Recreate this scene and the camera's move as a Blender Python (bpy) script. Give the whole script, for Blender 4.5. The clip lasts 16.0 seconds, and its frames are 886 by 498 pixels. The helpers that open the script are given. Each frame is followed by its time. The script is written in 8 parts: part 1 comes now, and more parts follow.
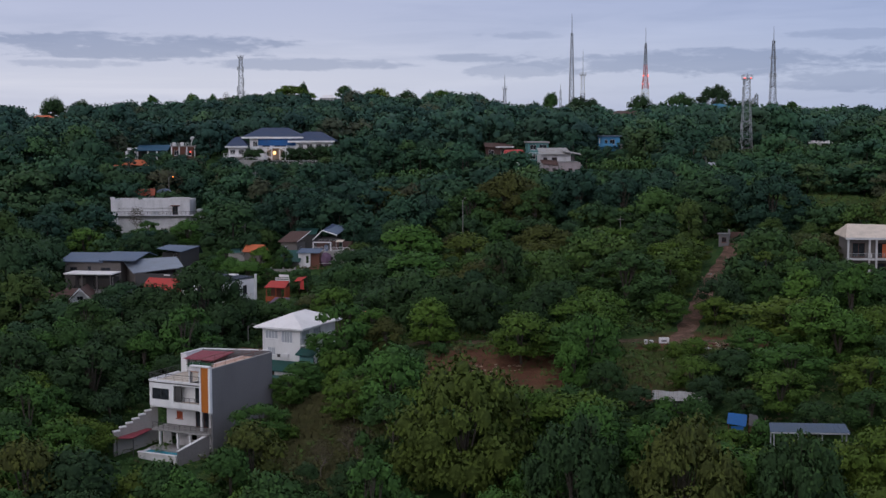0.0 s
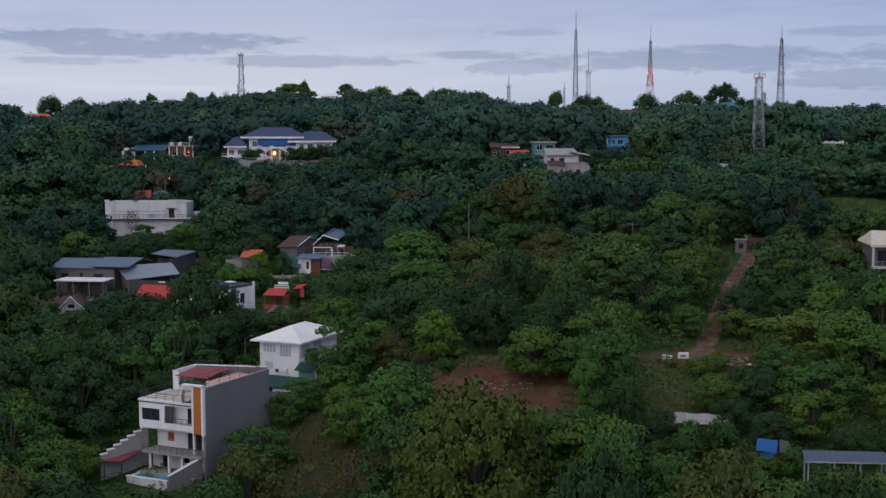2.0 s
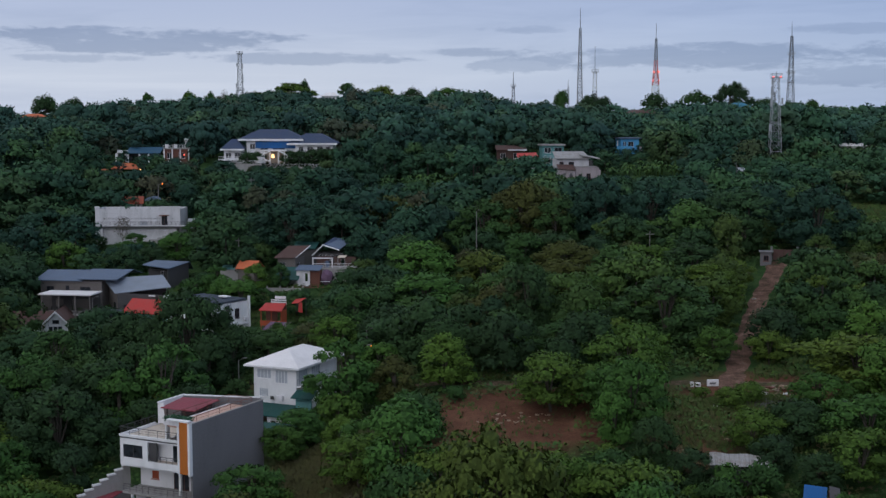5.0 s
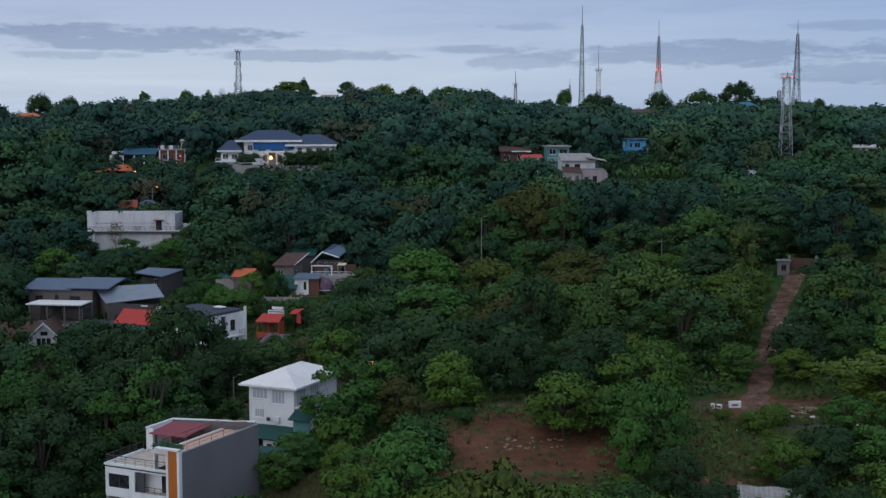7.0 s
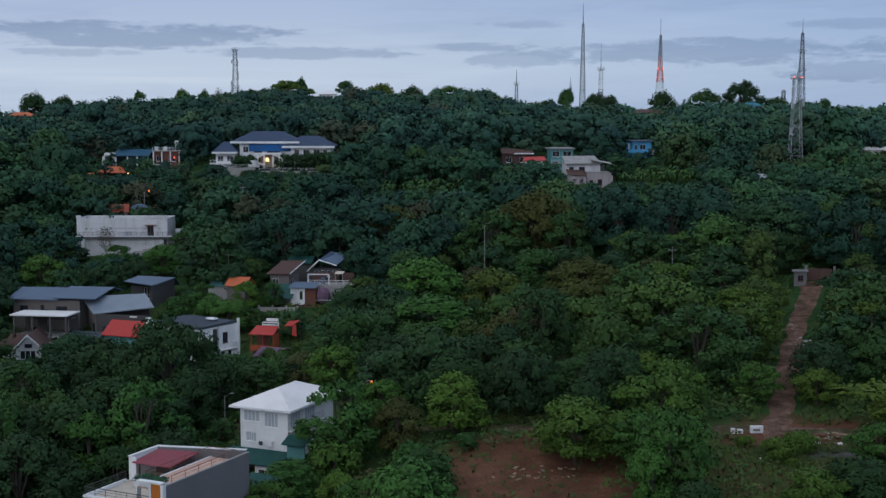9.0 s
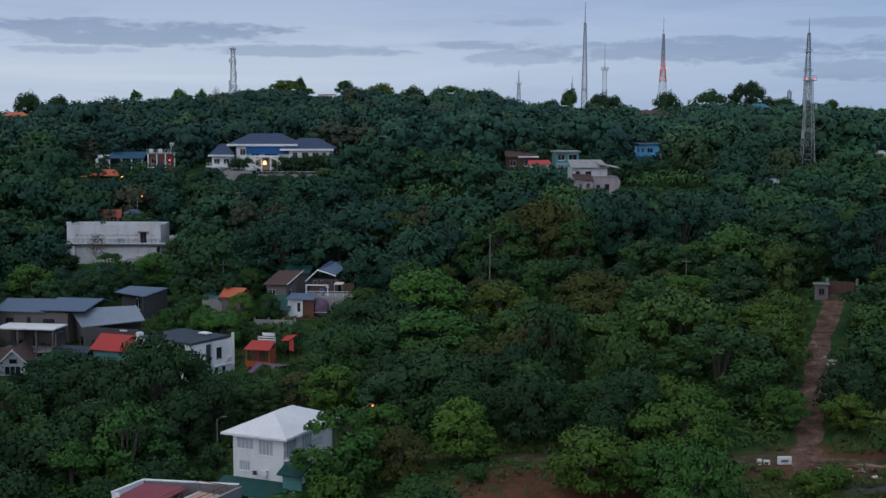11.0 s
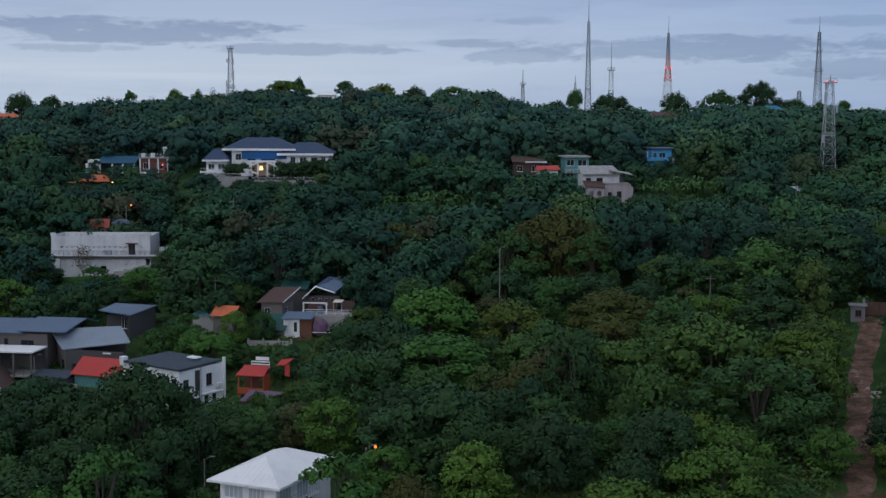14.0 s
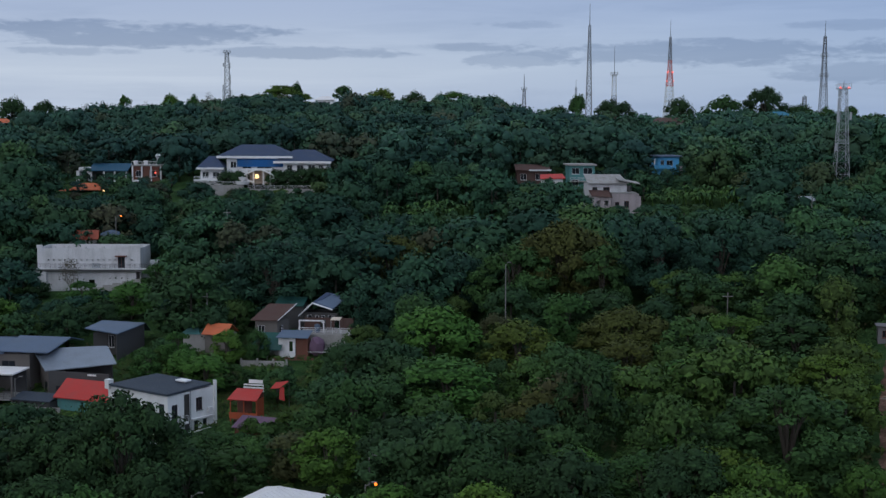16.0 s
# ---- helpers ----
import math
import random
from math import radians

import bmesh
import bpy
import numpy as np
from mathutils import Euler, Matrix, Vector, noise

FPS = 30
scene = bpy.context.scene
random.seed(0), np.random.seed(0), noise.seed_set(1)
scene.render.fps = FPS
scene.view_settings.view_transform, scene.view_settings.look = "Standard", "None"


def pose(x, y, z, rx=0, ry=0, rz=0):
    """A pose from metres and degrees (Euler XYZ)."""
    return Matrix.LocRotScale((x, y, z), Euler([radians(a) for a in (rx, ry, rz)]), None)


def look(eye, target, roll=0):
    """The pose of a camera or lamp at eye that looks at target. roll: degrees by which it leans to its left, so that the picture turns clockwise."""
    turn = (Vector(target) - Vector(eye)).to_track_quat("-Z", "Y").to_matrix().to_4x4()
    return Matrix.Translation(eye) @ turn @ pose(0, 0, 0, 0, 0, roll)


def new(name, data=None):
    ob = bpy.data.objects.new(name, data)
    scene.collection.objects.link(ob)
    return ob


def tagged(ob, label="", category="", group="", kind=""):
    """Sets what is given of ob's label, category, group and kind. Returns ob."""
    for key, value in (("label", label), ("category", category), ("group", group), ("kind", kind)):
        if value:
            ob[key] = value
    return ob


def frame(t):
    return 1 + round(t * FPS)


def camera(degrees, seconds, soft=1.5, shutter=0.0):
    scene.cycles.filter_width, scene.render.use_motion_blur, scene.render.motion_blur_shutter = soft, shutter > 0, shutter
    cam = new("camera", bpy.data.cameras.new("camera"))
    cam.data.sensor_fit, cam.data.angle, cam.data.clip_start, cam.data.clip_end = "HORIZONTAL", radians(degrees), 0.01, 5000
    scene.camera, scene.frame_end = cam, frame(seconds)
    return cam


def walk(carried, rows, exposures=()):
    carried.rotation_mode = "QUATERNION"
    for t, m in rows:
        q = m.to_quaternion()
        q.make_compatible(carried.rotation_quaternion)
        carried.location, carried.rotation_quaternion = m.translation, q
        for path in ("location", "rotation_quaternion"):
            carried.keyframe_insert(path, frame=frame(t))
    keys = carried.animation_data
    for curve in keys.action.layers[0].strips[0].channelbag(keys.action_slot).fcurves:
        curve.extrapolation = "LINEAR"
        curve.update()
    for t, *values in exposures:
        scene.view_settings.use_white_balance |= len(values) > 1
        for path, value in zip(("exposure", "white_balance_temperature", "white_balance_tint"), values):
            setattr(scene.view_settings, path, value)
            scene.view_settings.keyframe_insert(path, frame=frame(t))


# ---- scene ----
# Time, eye, and yaw (to the left), pitch and roll in degrees.
ROWS = [
    (0.0, 0.00, 0.00, 40.00, -0.040, -5.370, -0.110),
    (0.5, -0.18, 2.65, 40.18, -0.040, -5.400, -0.110),
    (1.0, -0.40, 5.25, 40.38, -0.020, -5.440, -0.100),
    (1.5, -0.62, 7.85, 40.62, 0.000, -5.470, -0.090),
    (2.0, -0.77, 10.31, 40.85, 0.030, -5.500, -0.080),
    (2.5, -0.89, 12.68, 41.11, 0.060, -5.520, -0.080),
    (3.0, -1.02, 15.12, 41.39, 0.080, -5.540, -0.080),
    (3.5, -1.25, 17.60, 41.60, 0.090, -5.550, -0.090),
    (4.0, -1.43, 20.06, 41.75, 0.090, -5.560, -0.090),
    (6.5, -2.45, 32.12, 43.03, 0.060, -5.710, -0.090),
    (7.0, -2.64, 34.54, 43.29, 0.060, -5.740, -0.080),
    (7.5, -2.78, 36.89, 43.54, 0.050, -5.780, -0.070),
    (8.0, -2.92, 39.29, 43.83, 0.040, -5.800, -0.040),
    (8.5, -3.03, 41.74, 44.07, 0.020, -5.820, -0.020),
    (9.0, -3.20, 44.28, 44.29, 0.000, -5.840, 0.000),
    (11.5, -4.23, 56.76, 45.67, -0.040, -5.940, 0.100),
    (12.0, -4.46, 59.33, 45.83, -0.050, -5.950, 0.110),
    (12.5, -4.64, 61.91, 46.01, -0.050, -5.960, 0.120),
    (13.0, -4.77, 64.43, 46.30, -0.050, -5.970, 0.120),
    (13.5, -4.94, 66.92, 46.56, -0.040, -5.990, 0.120),
    (14.0, -5.13, 69.43, 46.82, -0.040, -6.000, 0.120),
    (14.5, -5.31, 71.98, 47.07, -0.050, -6.010, 0.120),
    (15.0, -5.52, 74.57, 47.26, -0.060, -6.010, 0.130),
    (15.5, -5.73, 77.26, 47.46, -0.080, -6.010, 0.140),
    (16.0, -5.87, 80.00, 47.60, -0.110, -5.840, 0.160),
]


def flown(x, y, z, yaw, pitch, roll):
    a, b = radians(yaw), radians(pitch)
    return look((x, y, z), (x - math.sin(a) * math.cos(b), y + math.cos(a) * math.cos(b), z + math.sin(b)), roll)


cam = camera(37.64, 16.0, soft=1.45)
walk(cam, [(r[0], flown(*r[1:])) for r in ROWS],
     [(0.0, -0.07, 6500, 13), (3.5, -0.08, 6350, 10), (7.0, -0.12, 6050, 4), (9.0, -0.15, 5950, 3), (16.0, -0.22, 6000, 4)])

# ---- world, sun ----
SUN_EL, SUN_AZ = radians(24), radians(200)


def make_world():
    w = bpy.data.worlds.new("evening_sky")
    scene.world = w
    w.use_nodes = True
    nt = w.node_tree
    nt.nodes.clear()
    n, l = nt.nodes.new, nt.links.new
    out, bg = n("ShaderNodeOutputWorld"), n("ShaderNodeBackground")
    sky = n("ShaderNodeTexSky")
    sky.sky_type, sky.sun_disc = "NISHITA", False
    sky.sun_elevation, sky.sun_rotation = SUN_EL, SUN_AZ
    dim = n("ShaderNodeVectorMath")
    dim.operation = "SCALE"
    dim.inputs["Scale"].default_value = 0.1
    l(sky.outputs[0], dim.inputs[0])
    co = n("ShaderNodeTexCoord")
    sep = n("ShaderNodeSeparateXYZ")
    l(co.outputs["Generated"], sep.inputs[0])
    # Cloud sheet colour from horizon to zenith.
    grad = n("ShaderNodeValToRGB")
    l(sep.outputs["Z"], grad.inputs[0])
    e = grad.color_ramp.elements
    e[0].position, e[0].color = 0.0, (0.55, 0.60, 0.76, 1)
    e[1].position, e[1].color = 1.0, (0.88, 0.92, 1.02, 1)
    for p, c in ((0.035, (0.62, 0.66, 0.80, 1)), (0.075, (0.50, 0.55, 0.74, 1)), (0.11, (0.45, 0.50, 0.71, 1)), (0.3, (0.68, 0.73, 0.86, 1))):
        k = e.new(p)
        k.color = c
    # The sheet is bluer and deeper towards the east.
    east = n("ShaderNodeMapRange")
    east.inputs["From Min"].default_value, east.inputs["From Max"].default_value = -0.1, 0.45
    l(sep.outputs["X"], east.inputs["Value"])
    deep = n("ShaderNodeMixRGB")
    deep.blend_type = "MULTIPLY"
    deep.inputs[2].default_value = (0.66, 0.76, 0.90, 1)
    l(east.outputs[0], deep.inputs[0])
    l(grad.outputs[0], deep.inputs[1])

    # Lighter towards the low sun behind the cloud in the south.
    south = n("ShaderNodeMapRange")
    south.inputs["From Min"].default_value, south.inputs["From Max"].default_value = -0.1, -0.9
    l(sep.outputs["Y"], south.inputs["Value"])
    glow = n("ShaderNodeMixRGB")
    glow.blend_type = "MULTIPLY"
    glow.inputs[2].default_value = (1.75, 1.66, 1.57, 1)
    l(south.outputs[0], glow.inputs[0])
    l(deep.outputs[0], glow.inputs[1])

    # Thin veils drawn out along the horizon, then banks of grey cloud with billowed edges.
    def layer(stretch, offset, scale, detail, low, high):
        mp = n("ShaderNodeMapping")
        mp.inputs["Scale"].default_value, mp.inputs["Location"].default_value = stretch, offset
        l(co.outputs["Generated"], mp.inputs[0])
        t = n("ShaderNodeTexNoise")
        t.inputs["Scale"].default_value, t.inputs["Detail"].default_value, t.inputs["Roughness"].default_value = scale, detail, 0.58
        t.inputs["Distortion"].default_value = 0.5
        l(mp.outputs[0], t.inputs["Vector"])
        r = n("ShaderNodeValToRGB")
        r.color_ramp.elements[0].position, r.color_ramp.elements[1].position = low, high
        l(t.outputs["Fac"], r.inputs[0])
        return r.outputs[0]

    def sums(op, a, b):
        m = n("ShaderNodeMath")
        m.operation = op
        for k, v in enumerate((a, b)):
            if isinstance(v, (int, float)):
                m.inputs[k].default_value = v
            else:
                l(v, m.inputs[k])
        return m.outputs[0]

    ragged = sums("SUBTRACT", layer((10.0, 4.0, 52.0), (1.7, 0.0, 0.4), 2.2, 6, 0.25, 0.75), 0.5)
    puffs = sums("SUBTRACT", layer((30.0, 10.0, 90.0), (4.1, 0.0, 3.3), 2.2, 6, 0.25, 0.75), 0.5)
    edge = sums("ADD", sums("MULTIPLY", ragged, 1.5), sums("MULTIPLY", puffs, 1.0))

    def bank(across, up, wide, tall, weight):
        """One long cloud: where it hangs, its half width and half height, and how dense it is."""
        dx = sums("DIVIDE", sums("SUBTRACT", sep.outputs["X"], across), wide)
        dz = sums("DIVIDE", sums("SUBTRACT", sep.outputs["Z"], up), tall)
        d = sums("ADD", sums("ADD", sums("MULTIPLY", dx, dx), sums("MULTIPLY", dz, dz)), edge)
        r = n("ShaderNodeMapRange")
        r.interpolation_type = "SMOOTHSTEP"
        r.inputs["From Min"].default_value, r.inputs["From Max"].default_value = 1.25, 0.35
        r.inputs["To Min"].default_value, r.inputs["To Max"].default_value = 0.0, weight
        l(d, r.inputs["Value"])
        return r.outputs[0]

    last = glow.outputs[0]
    for mask, tone in ((layer((5.0, 3.0, 40.0), (2.3, 0.0, 1.1), 1.2, 6, 0.50, 0.74), (0.86, 0.88, 0.91, 1)),
                       (layer((3.0, 2.0, 30.0), (5.1, 0.0, 2.7), 1.2, 6, 0.50, 0.74), (1.14, 1.12, 1.08, 1))):
        shade = n("ShaderNodeMixRGB")
        shade.blend_type = "MULTIPLY"
        shade.inputs[2].default_value = tone
        l(mask, shade.inputs[0])
        l(last, shade.inputs[1])
        last = shade.outputs[0]
    dense = None
    for row in ((-0.23, 0.0605, 0.125, 0.0095, 1.0), (-0.10, 0.0475, 0.080, 0.0050, 0.8), (-0.27, 0.0465, 0.040, 0.0035, 0.6), (-0.34, 0.0610, 0.040, 0.0050, 0.8), (0.20, 0.0475, 0.150, 0.0100, 0.9),
                (0.31, 0.0330, 0.070, 0.0080, 0.7), (0.02, 0.0520, 0.035, 0.0035, 0.7), (0.055, 0.0420, 0.035, 0.0060, 0.7), (0.06, 0.0690, 0.034, 0.0030, 0.5), (0.30, 0.0665, 0.050, 0.0040, 0.5),
                (-0.55, 0.0800, 0.120, 0.0120, 0.8), (0.60, 0.0700, 0.140, 0.0140, 0.8)):
        m = bank(*row)
        dense = m if dense is None else sums("MAXIMUM", dense, m)
    # Only the northern sky holds these banks.
    north = n("ShaderNodeMapRange")
    north.inputs["From Min"].default_value, north.inputs["From Max"].default_value = 0.0, 0.3
    l(sep.outputs["Y"], north.inputs["Value"])
    shade = n("ShaderNodeMixRGB")
    shade.blend_type = "MULTIPLY"
    shade.inputs[2].default_value = (0.62, 0.665, 0.745, 1)
    l(sums("MULTIPLY", dense, north.outputs[0]), shade.inputs[0])
    l(last, shade.inputs[1])
    last = shade.outputs[0]
    mix = n("ShaderNodeMixRGB")
    mix.inputs[0].default_value = 0.9
    l(dim.outputs[0], mix.inputs[1])
    l(last, mix.inputs[2])
    l(mix.outputs[0], bg.inputs[0])
    bg.inputs[1].default_value = 1.0
    l(bg.outputs[0], out.inputs[0])


make_world()
sun = new("sun", bpy.data.lights.new("sun", "SUN"))
sun.data.energy, sun.data.angle, sun.data.color = 0.25, radians(30), (1.0, 0.95, 0.9)
sun.matrix_world = look((0, 0, 100), (math.sin(SUN_AZ) * -60, math.cos(SUN_AZ) * -60, 100 - 60 * math.tan(SUN_EL)))

# ---- materials ----


class Nodes:
    def __init__(self, name):
        self.mat = bpy.data.materials.new(name)
        self.mat.use_nodes = True
        self.nt = self.mat.node_tree
        self.p = self.nt.nodes["Principled BSDF"]

    def n(self, kind, **kw):
        node = self.nt.nodes.new(kind)
        for k, v in kw.items():
            node.inputs[k].default_value = v
        return node

    def l(self, a, b):
        self.nt.links.new(a, b)


def noise_at(m, scale, detail=4, rough=0.6, space="Object", stretch=(1, 1, 1)):
    co = m.n("ShaderNodeTexCoord")
    mp = m.n("ShaderNodeMapping", Scale=stretch)
    m.l(co.outputs[space], mp.inputs[0])
    t = m.n("ShaderNodeTexNoise", Scale=scale, Detail=detail, Roughness=rough)
    m.l(mp.outputs[0], t.inputs["Vector"])
    return t.outputs["Fac"]


def ramp(m, fac, stops):
    r = m.n("ShaderNodeValToRGB")
    e = r.color_ramp.elements
    e[0].position, e[0].color = stops[0][0], (*stops[0][1], 1)
    e[1].position, e[1].color = stops[-1][0], (*stops[-1][1], 1)
    for p, c in stops[1:-1]:
        e.new(p).color = (*c, 1)
    m.l(fac, r.inputs[0])
    return r.outputs[0]


def mixed(m, fac, a, b, how="MIX"):
    x = m.n("ShaderNodeMixRGB")
    x.blend_type = how
    for s, v in ((0, fac), (1, a), (2, b)):
        if isinstance(v, (int, float)):
            x.inputs[s].default_value = v
        elif isinstance(v, tuple):
            x.inputs[s].default_value = (*v, 1)
        else:
            m.l(v, x.inputs[s])
    return x.outputs[0]


def bumped(m, fac, strength=0.3, distance=0.02):
    b = m.n("ShaderNodeBump", Strength=strength, Distance=distance)
    m.l(fac, b.inputs["Height"])
    m.l(b.outputs[0], m.p.inputs["Normal"])


def surface(name, colour, rough=0.8, stain=0.35, stain_scale=0.6, grain=14.0, bump=0.2, metal=0.0, stretch=(1, 1, 0.35), dirt=(0.09, 0.085, 0.075)):
    """Painted or plain surface with stains at one scale and grain at another."""
    m = Nodes(name)
    big = noise_at(m, stain_scale, 5, 0.65, stretch=stretch)
    fine = noise_at(m, grain, 3, 0.7)
    mask = ramp(m, big, [(0.45, (0, 0, 0)), (0.8, (stain, stain, stain))])
    a = mixed(m, mask, colour, dirt)
    b = mixed(m, 0.16, a, ramp(m, fine, [(0.3, (0, 0, 0)), (0.7, (1, 1, 1))]), "OVERLAY")
    m.l(b, m.p.inputs["Base Color"])
    m.p.inputs["Roughness"].default_value, m.p.inputs["Metallic"].default_value = rough, metal
    m.p.inputs["Specular IOR Level"].default_value = 0.25
    bumped(m, fine, bump, 0.01)
    return m.mat


def leaf_material(name, hue_from, hues, grain=2.6):
    """Foliage: a hue for each tree, a value, painted shade included, for each lump of the crown and each spray, and
    fine leaf relief.
    """
    m = Nodes(name)
    tint = m.n("ShaderNodeAttribute")
    tint.attribute_name = "tint"
    geo = m.n("ShaderNodeNewGeometry")
    fine = noise_at(m, grain, 5, 0.72)
    spray = m.n("ShaderNodeMath")
    spray.operation = "MULTIPLY_ADD"
    m.l(geo.outputs["Random Per Island"], spray.inputs[0])
    spray.inputs[1].default_value = 0.16
    m.l(tint.outputs["Fac"], spray.inputs[2])
    add = m.n("ShaderNodeMath")
    add.operation = "MULTIPLY_ADD"
    m.l(fine, add.inputs[0])
    add.inputs[1].default_value = 0.6
    m.l(spray.outputs[0], add.inputs[2])
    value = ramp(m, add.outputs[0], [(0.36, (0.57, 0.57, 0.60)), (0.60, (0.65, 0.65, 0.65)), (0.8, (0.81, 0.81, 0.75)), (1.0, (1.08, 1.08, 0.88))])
    if hue_from == "object":
        a = m.n("ShaderNodeAttribute")
        a.attribute_name = "hue"
        sway = m.n("ShaderNodeMath")
        sway.operation = "MULTIPLY_ADD"
        m.l(m.n("ShaderNodeObjectInfo").outputs["Random"], sway.inputs[0])
        sway.inputs[1].default_value = 0.08
        m.l(a.outputs["Fac"], sway.inputs[2])
        hue = sway.outputs[0]
    else:
        a = m.n("ShaderNodeAttribute")
        a.attribute_name = "hue"
        hue = a.outputs["Fac"]
    colour = mixed(m, 1.0, ramp(m, hue, hues), value, "MULTIPLY")
    m.l(colour, m.p.inputs["Base Color"])
    m.p.inputs["Roughness"].default_value = 0.75
    m.p.inputs["Specular IOR Level"].default_value = 0.08
    bumped(m, fine, 0.35, 0.15)
    return m.mat


HUES = [(0.0, (0.038, 0.080, 0.040)), (0.25, (0.046, 0.094, 0.039)), (0.5, (0.058, 0.112, 0.034)), (0.66, (0.074, 0.122, 0.031)),
        (0.8, (0.076, 0.100, 0.035)), (1.0, (0.082, 0.074, 0.038))]
# The first two stops add distance haze to the green of the cool trees.
NEAR_HUES = [(0.0, (0.032, 0.075, 0.052)), (0.09, (0.033, 0.074, 0.047)), (0.13, (0.034, 0.066, 0.029)), (0.24, (0.041, 0.082, 0.029)), (0.4, (0.047, 0.106, 0.030)), (0.5, (0.056, 0.122, 0.029)),
             (0.6, (0.072, 0.124, 0.025)), (0.7, (0.082, 0.120, 0.024)), (0.82, (0.072, 0.084, 0.025)), (1.0, (0.078, 0.068, 0.029))]
LEAF = leaf_material("foliage", "object", NEAR_HUES)
LEAF_FAR = leaf_material("woodland_foliage", "attribute", HUES, 2.0)
# Hill and ridge leaves have the blue haze of distance mixed into their colours.
LEAF_HILL_HAZED = leaf_material("hazed_hill_foliage", "attribute", [(0.0, (0.033, 0.078, 0.054)), (0.25, (0.040, 0.092, 0.056)), (0.5, (0.051, 0.110, 0.052)), (0.66, (0.066, 0.120, 0.048)), (0.8, (0.070, 0.098, 0.049)), (1.0, (0.080, 0.076, 0.050))], 2.0)
LEAF_RIDGE_HAZED = leaf_material("hazed_ridge_foliage", "attribute", [(0.0, (0.042, 0.094, 0.076)), (0.3, (0.051, 0.112, 0.078)), (0.6, (0.066, 0.122, 0.070)), (0.85, (0.086, 0.124, 0.066)), (1.0, (0.092, 0.096, 0.070))], 1.4)
LEAF_BROWN = leaf_material("dry_foliage", "object", [(0.0, (0.12, 0.075, 0.045)), (0.5, (0.14, 0.10, 0.055)), (1.0, (0.10, 0.085, 0.06))])
BARK = surface("bark", (0.068, 0.057, 0.047), 0.9, 0.5, 1.2, 10, 0.5, dirt=(0.06, 0.05, 0.04))
BARK_TWIG = surface("grey_brown_twigs", (0.15, 0.125, 0.105), 0.9, 0.4, 1.2, 10, 0.4)
BARK_PALE = surface("pale_bark", (0.30, 0.27, 0.24), 0.9, 0.4, 1.2, 10, 0.5)


def ground_material():
    m = Nodes("hillside_ground")
    big, mid, fine = noise_at(m, 0.035, 4), noise_at(m, 0.32, 5, 0.7), noise_at(m, 4.0, 4, 0.75)
    grass = ramp(m, mid, [(0.3, (0.016, 0.038, 0.013)), (0.55, (0.031, 0.062, 0.018)), (0.8, (0.066, 0.076, 0.030))])
    soil = ramp(m, mid, [(0.3, (0.075, 0.034, 0.021)), (0.6, (0.125, 0.058, 0.036)), (0.85, (0.21, 0.13, 0.078))])
    # Cleared lot of bare red soil below the path, with an uneven edge.
    co = m.n("ShaderNodeTexCoord")

    def blot(x, y, r, soft, squash=(1.0, 1.0)):
        off = m.n("ShaderNodeMapping", Location=(-x * squash[0], -y * squash[1], 0), Scale=(squash[0], squash[1], 0))
        m.l(co.outputs["Object"], off.inputs[0])
        d = m.n("ShaderNodeVectorMath")
        d.operation = "LENGTH"
        m.l(off.outputs[0], d.inputs[0])
        wob = m.n("ShaderNodeMath")
        wob.operation = "MULTIPLY_ADD"
        m.l(mid, wob.inputs[0])
        wob.inputs[1].default_value = 9.0
        m.l(d.outputs["Value"], wob.inputs[2])
        rng = m.n("ShaderNodeMapRange")
        rng.inputs["From Min"].default_value, rng.inputs["From Max"].default_value = r + 4.5, r + 4.5 + soft
        rng.inputs["To Min"].default_value, rng.inputs["To Max"].default_value = 1.0, 0.0
        m.l(wob.outputs[0], rng.inputs["Value"])
        return rng.outputs[0]

    a = mixed(m, blot(7, 182, 9.0, 4, (0.72, 0.85)), grass, soil)
    a = mixed(m, blot(29, 177, 3.8, 5, (1.0, 0.7)), a, soil)
    a = mixed(m, blot(39, 189, 5.5, 5, (0.7, 1.0)), a, soil)
    a = mixed(m, blot(-15, 165, 6.5, 8, (0.9, 0.45)), a, ramp(m, mid, [(0.3, (0.035, 0.045, 0.014)), (0.6, (0.075, 0.066, 0.026)), (0.85, (0.12, 0.085, 0.04))]))
    a = mixed(m, blot(-26, 221, 4.0, 5), a, soil)
    a = mixed(m, blot(26, 166.5, 1.5, 3, (1.0, 0.6)), a, soil)
    a = mixed(m, 0.3, a, ramp(m, fine, [(0.3, (0, 0, 0)), (0.7, (1, 1, 1))]), "OVERLAY")
    a = mixed(m, 0.35, a, ramp(m, big, [(0.3, (0.3, 0.3, 0.3)), (0.7, (0.7, 0.7, 0.7))]), "OVERLAY")
    m.l(a, m.p.inputs["Base Color"])
    m.p.inputs["Roughness"].default_value = 0.95
    m.p.inputs["Specular IOR Level"].default_value = 0.06
    bumped(m, fine, 0.6, 0.15)
    return m.mat


GROUND = ground_material()
WHITE = surface("white_render", (0.72, 0.70, 0.70), 0.75, 0.26, 0.5)
AGED_WHITE = surface("aged_white_render", (0.54, 0.52, 0.53), 0.9, 0.6, 0.45, 8, dirt=(0.16, 0.15, 0.14))
WHITE_OLD = surface("weathered_white_render", (0.70, 0.67, 0.68), 0.85, 0.5, 0.5)
GREY_WALL = surface("grey_cement_render", (0.165, 0.155, 0.160), 0.9, 0.35, 0.3, 6, dirt=(0.10, 0.095, 0.095))
CONCRETE = surface("bare_concrete", (0.30, 0.28, 0.27), 0.92, 0.5, 0.5)
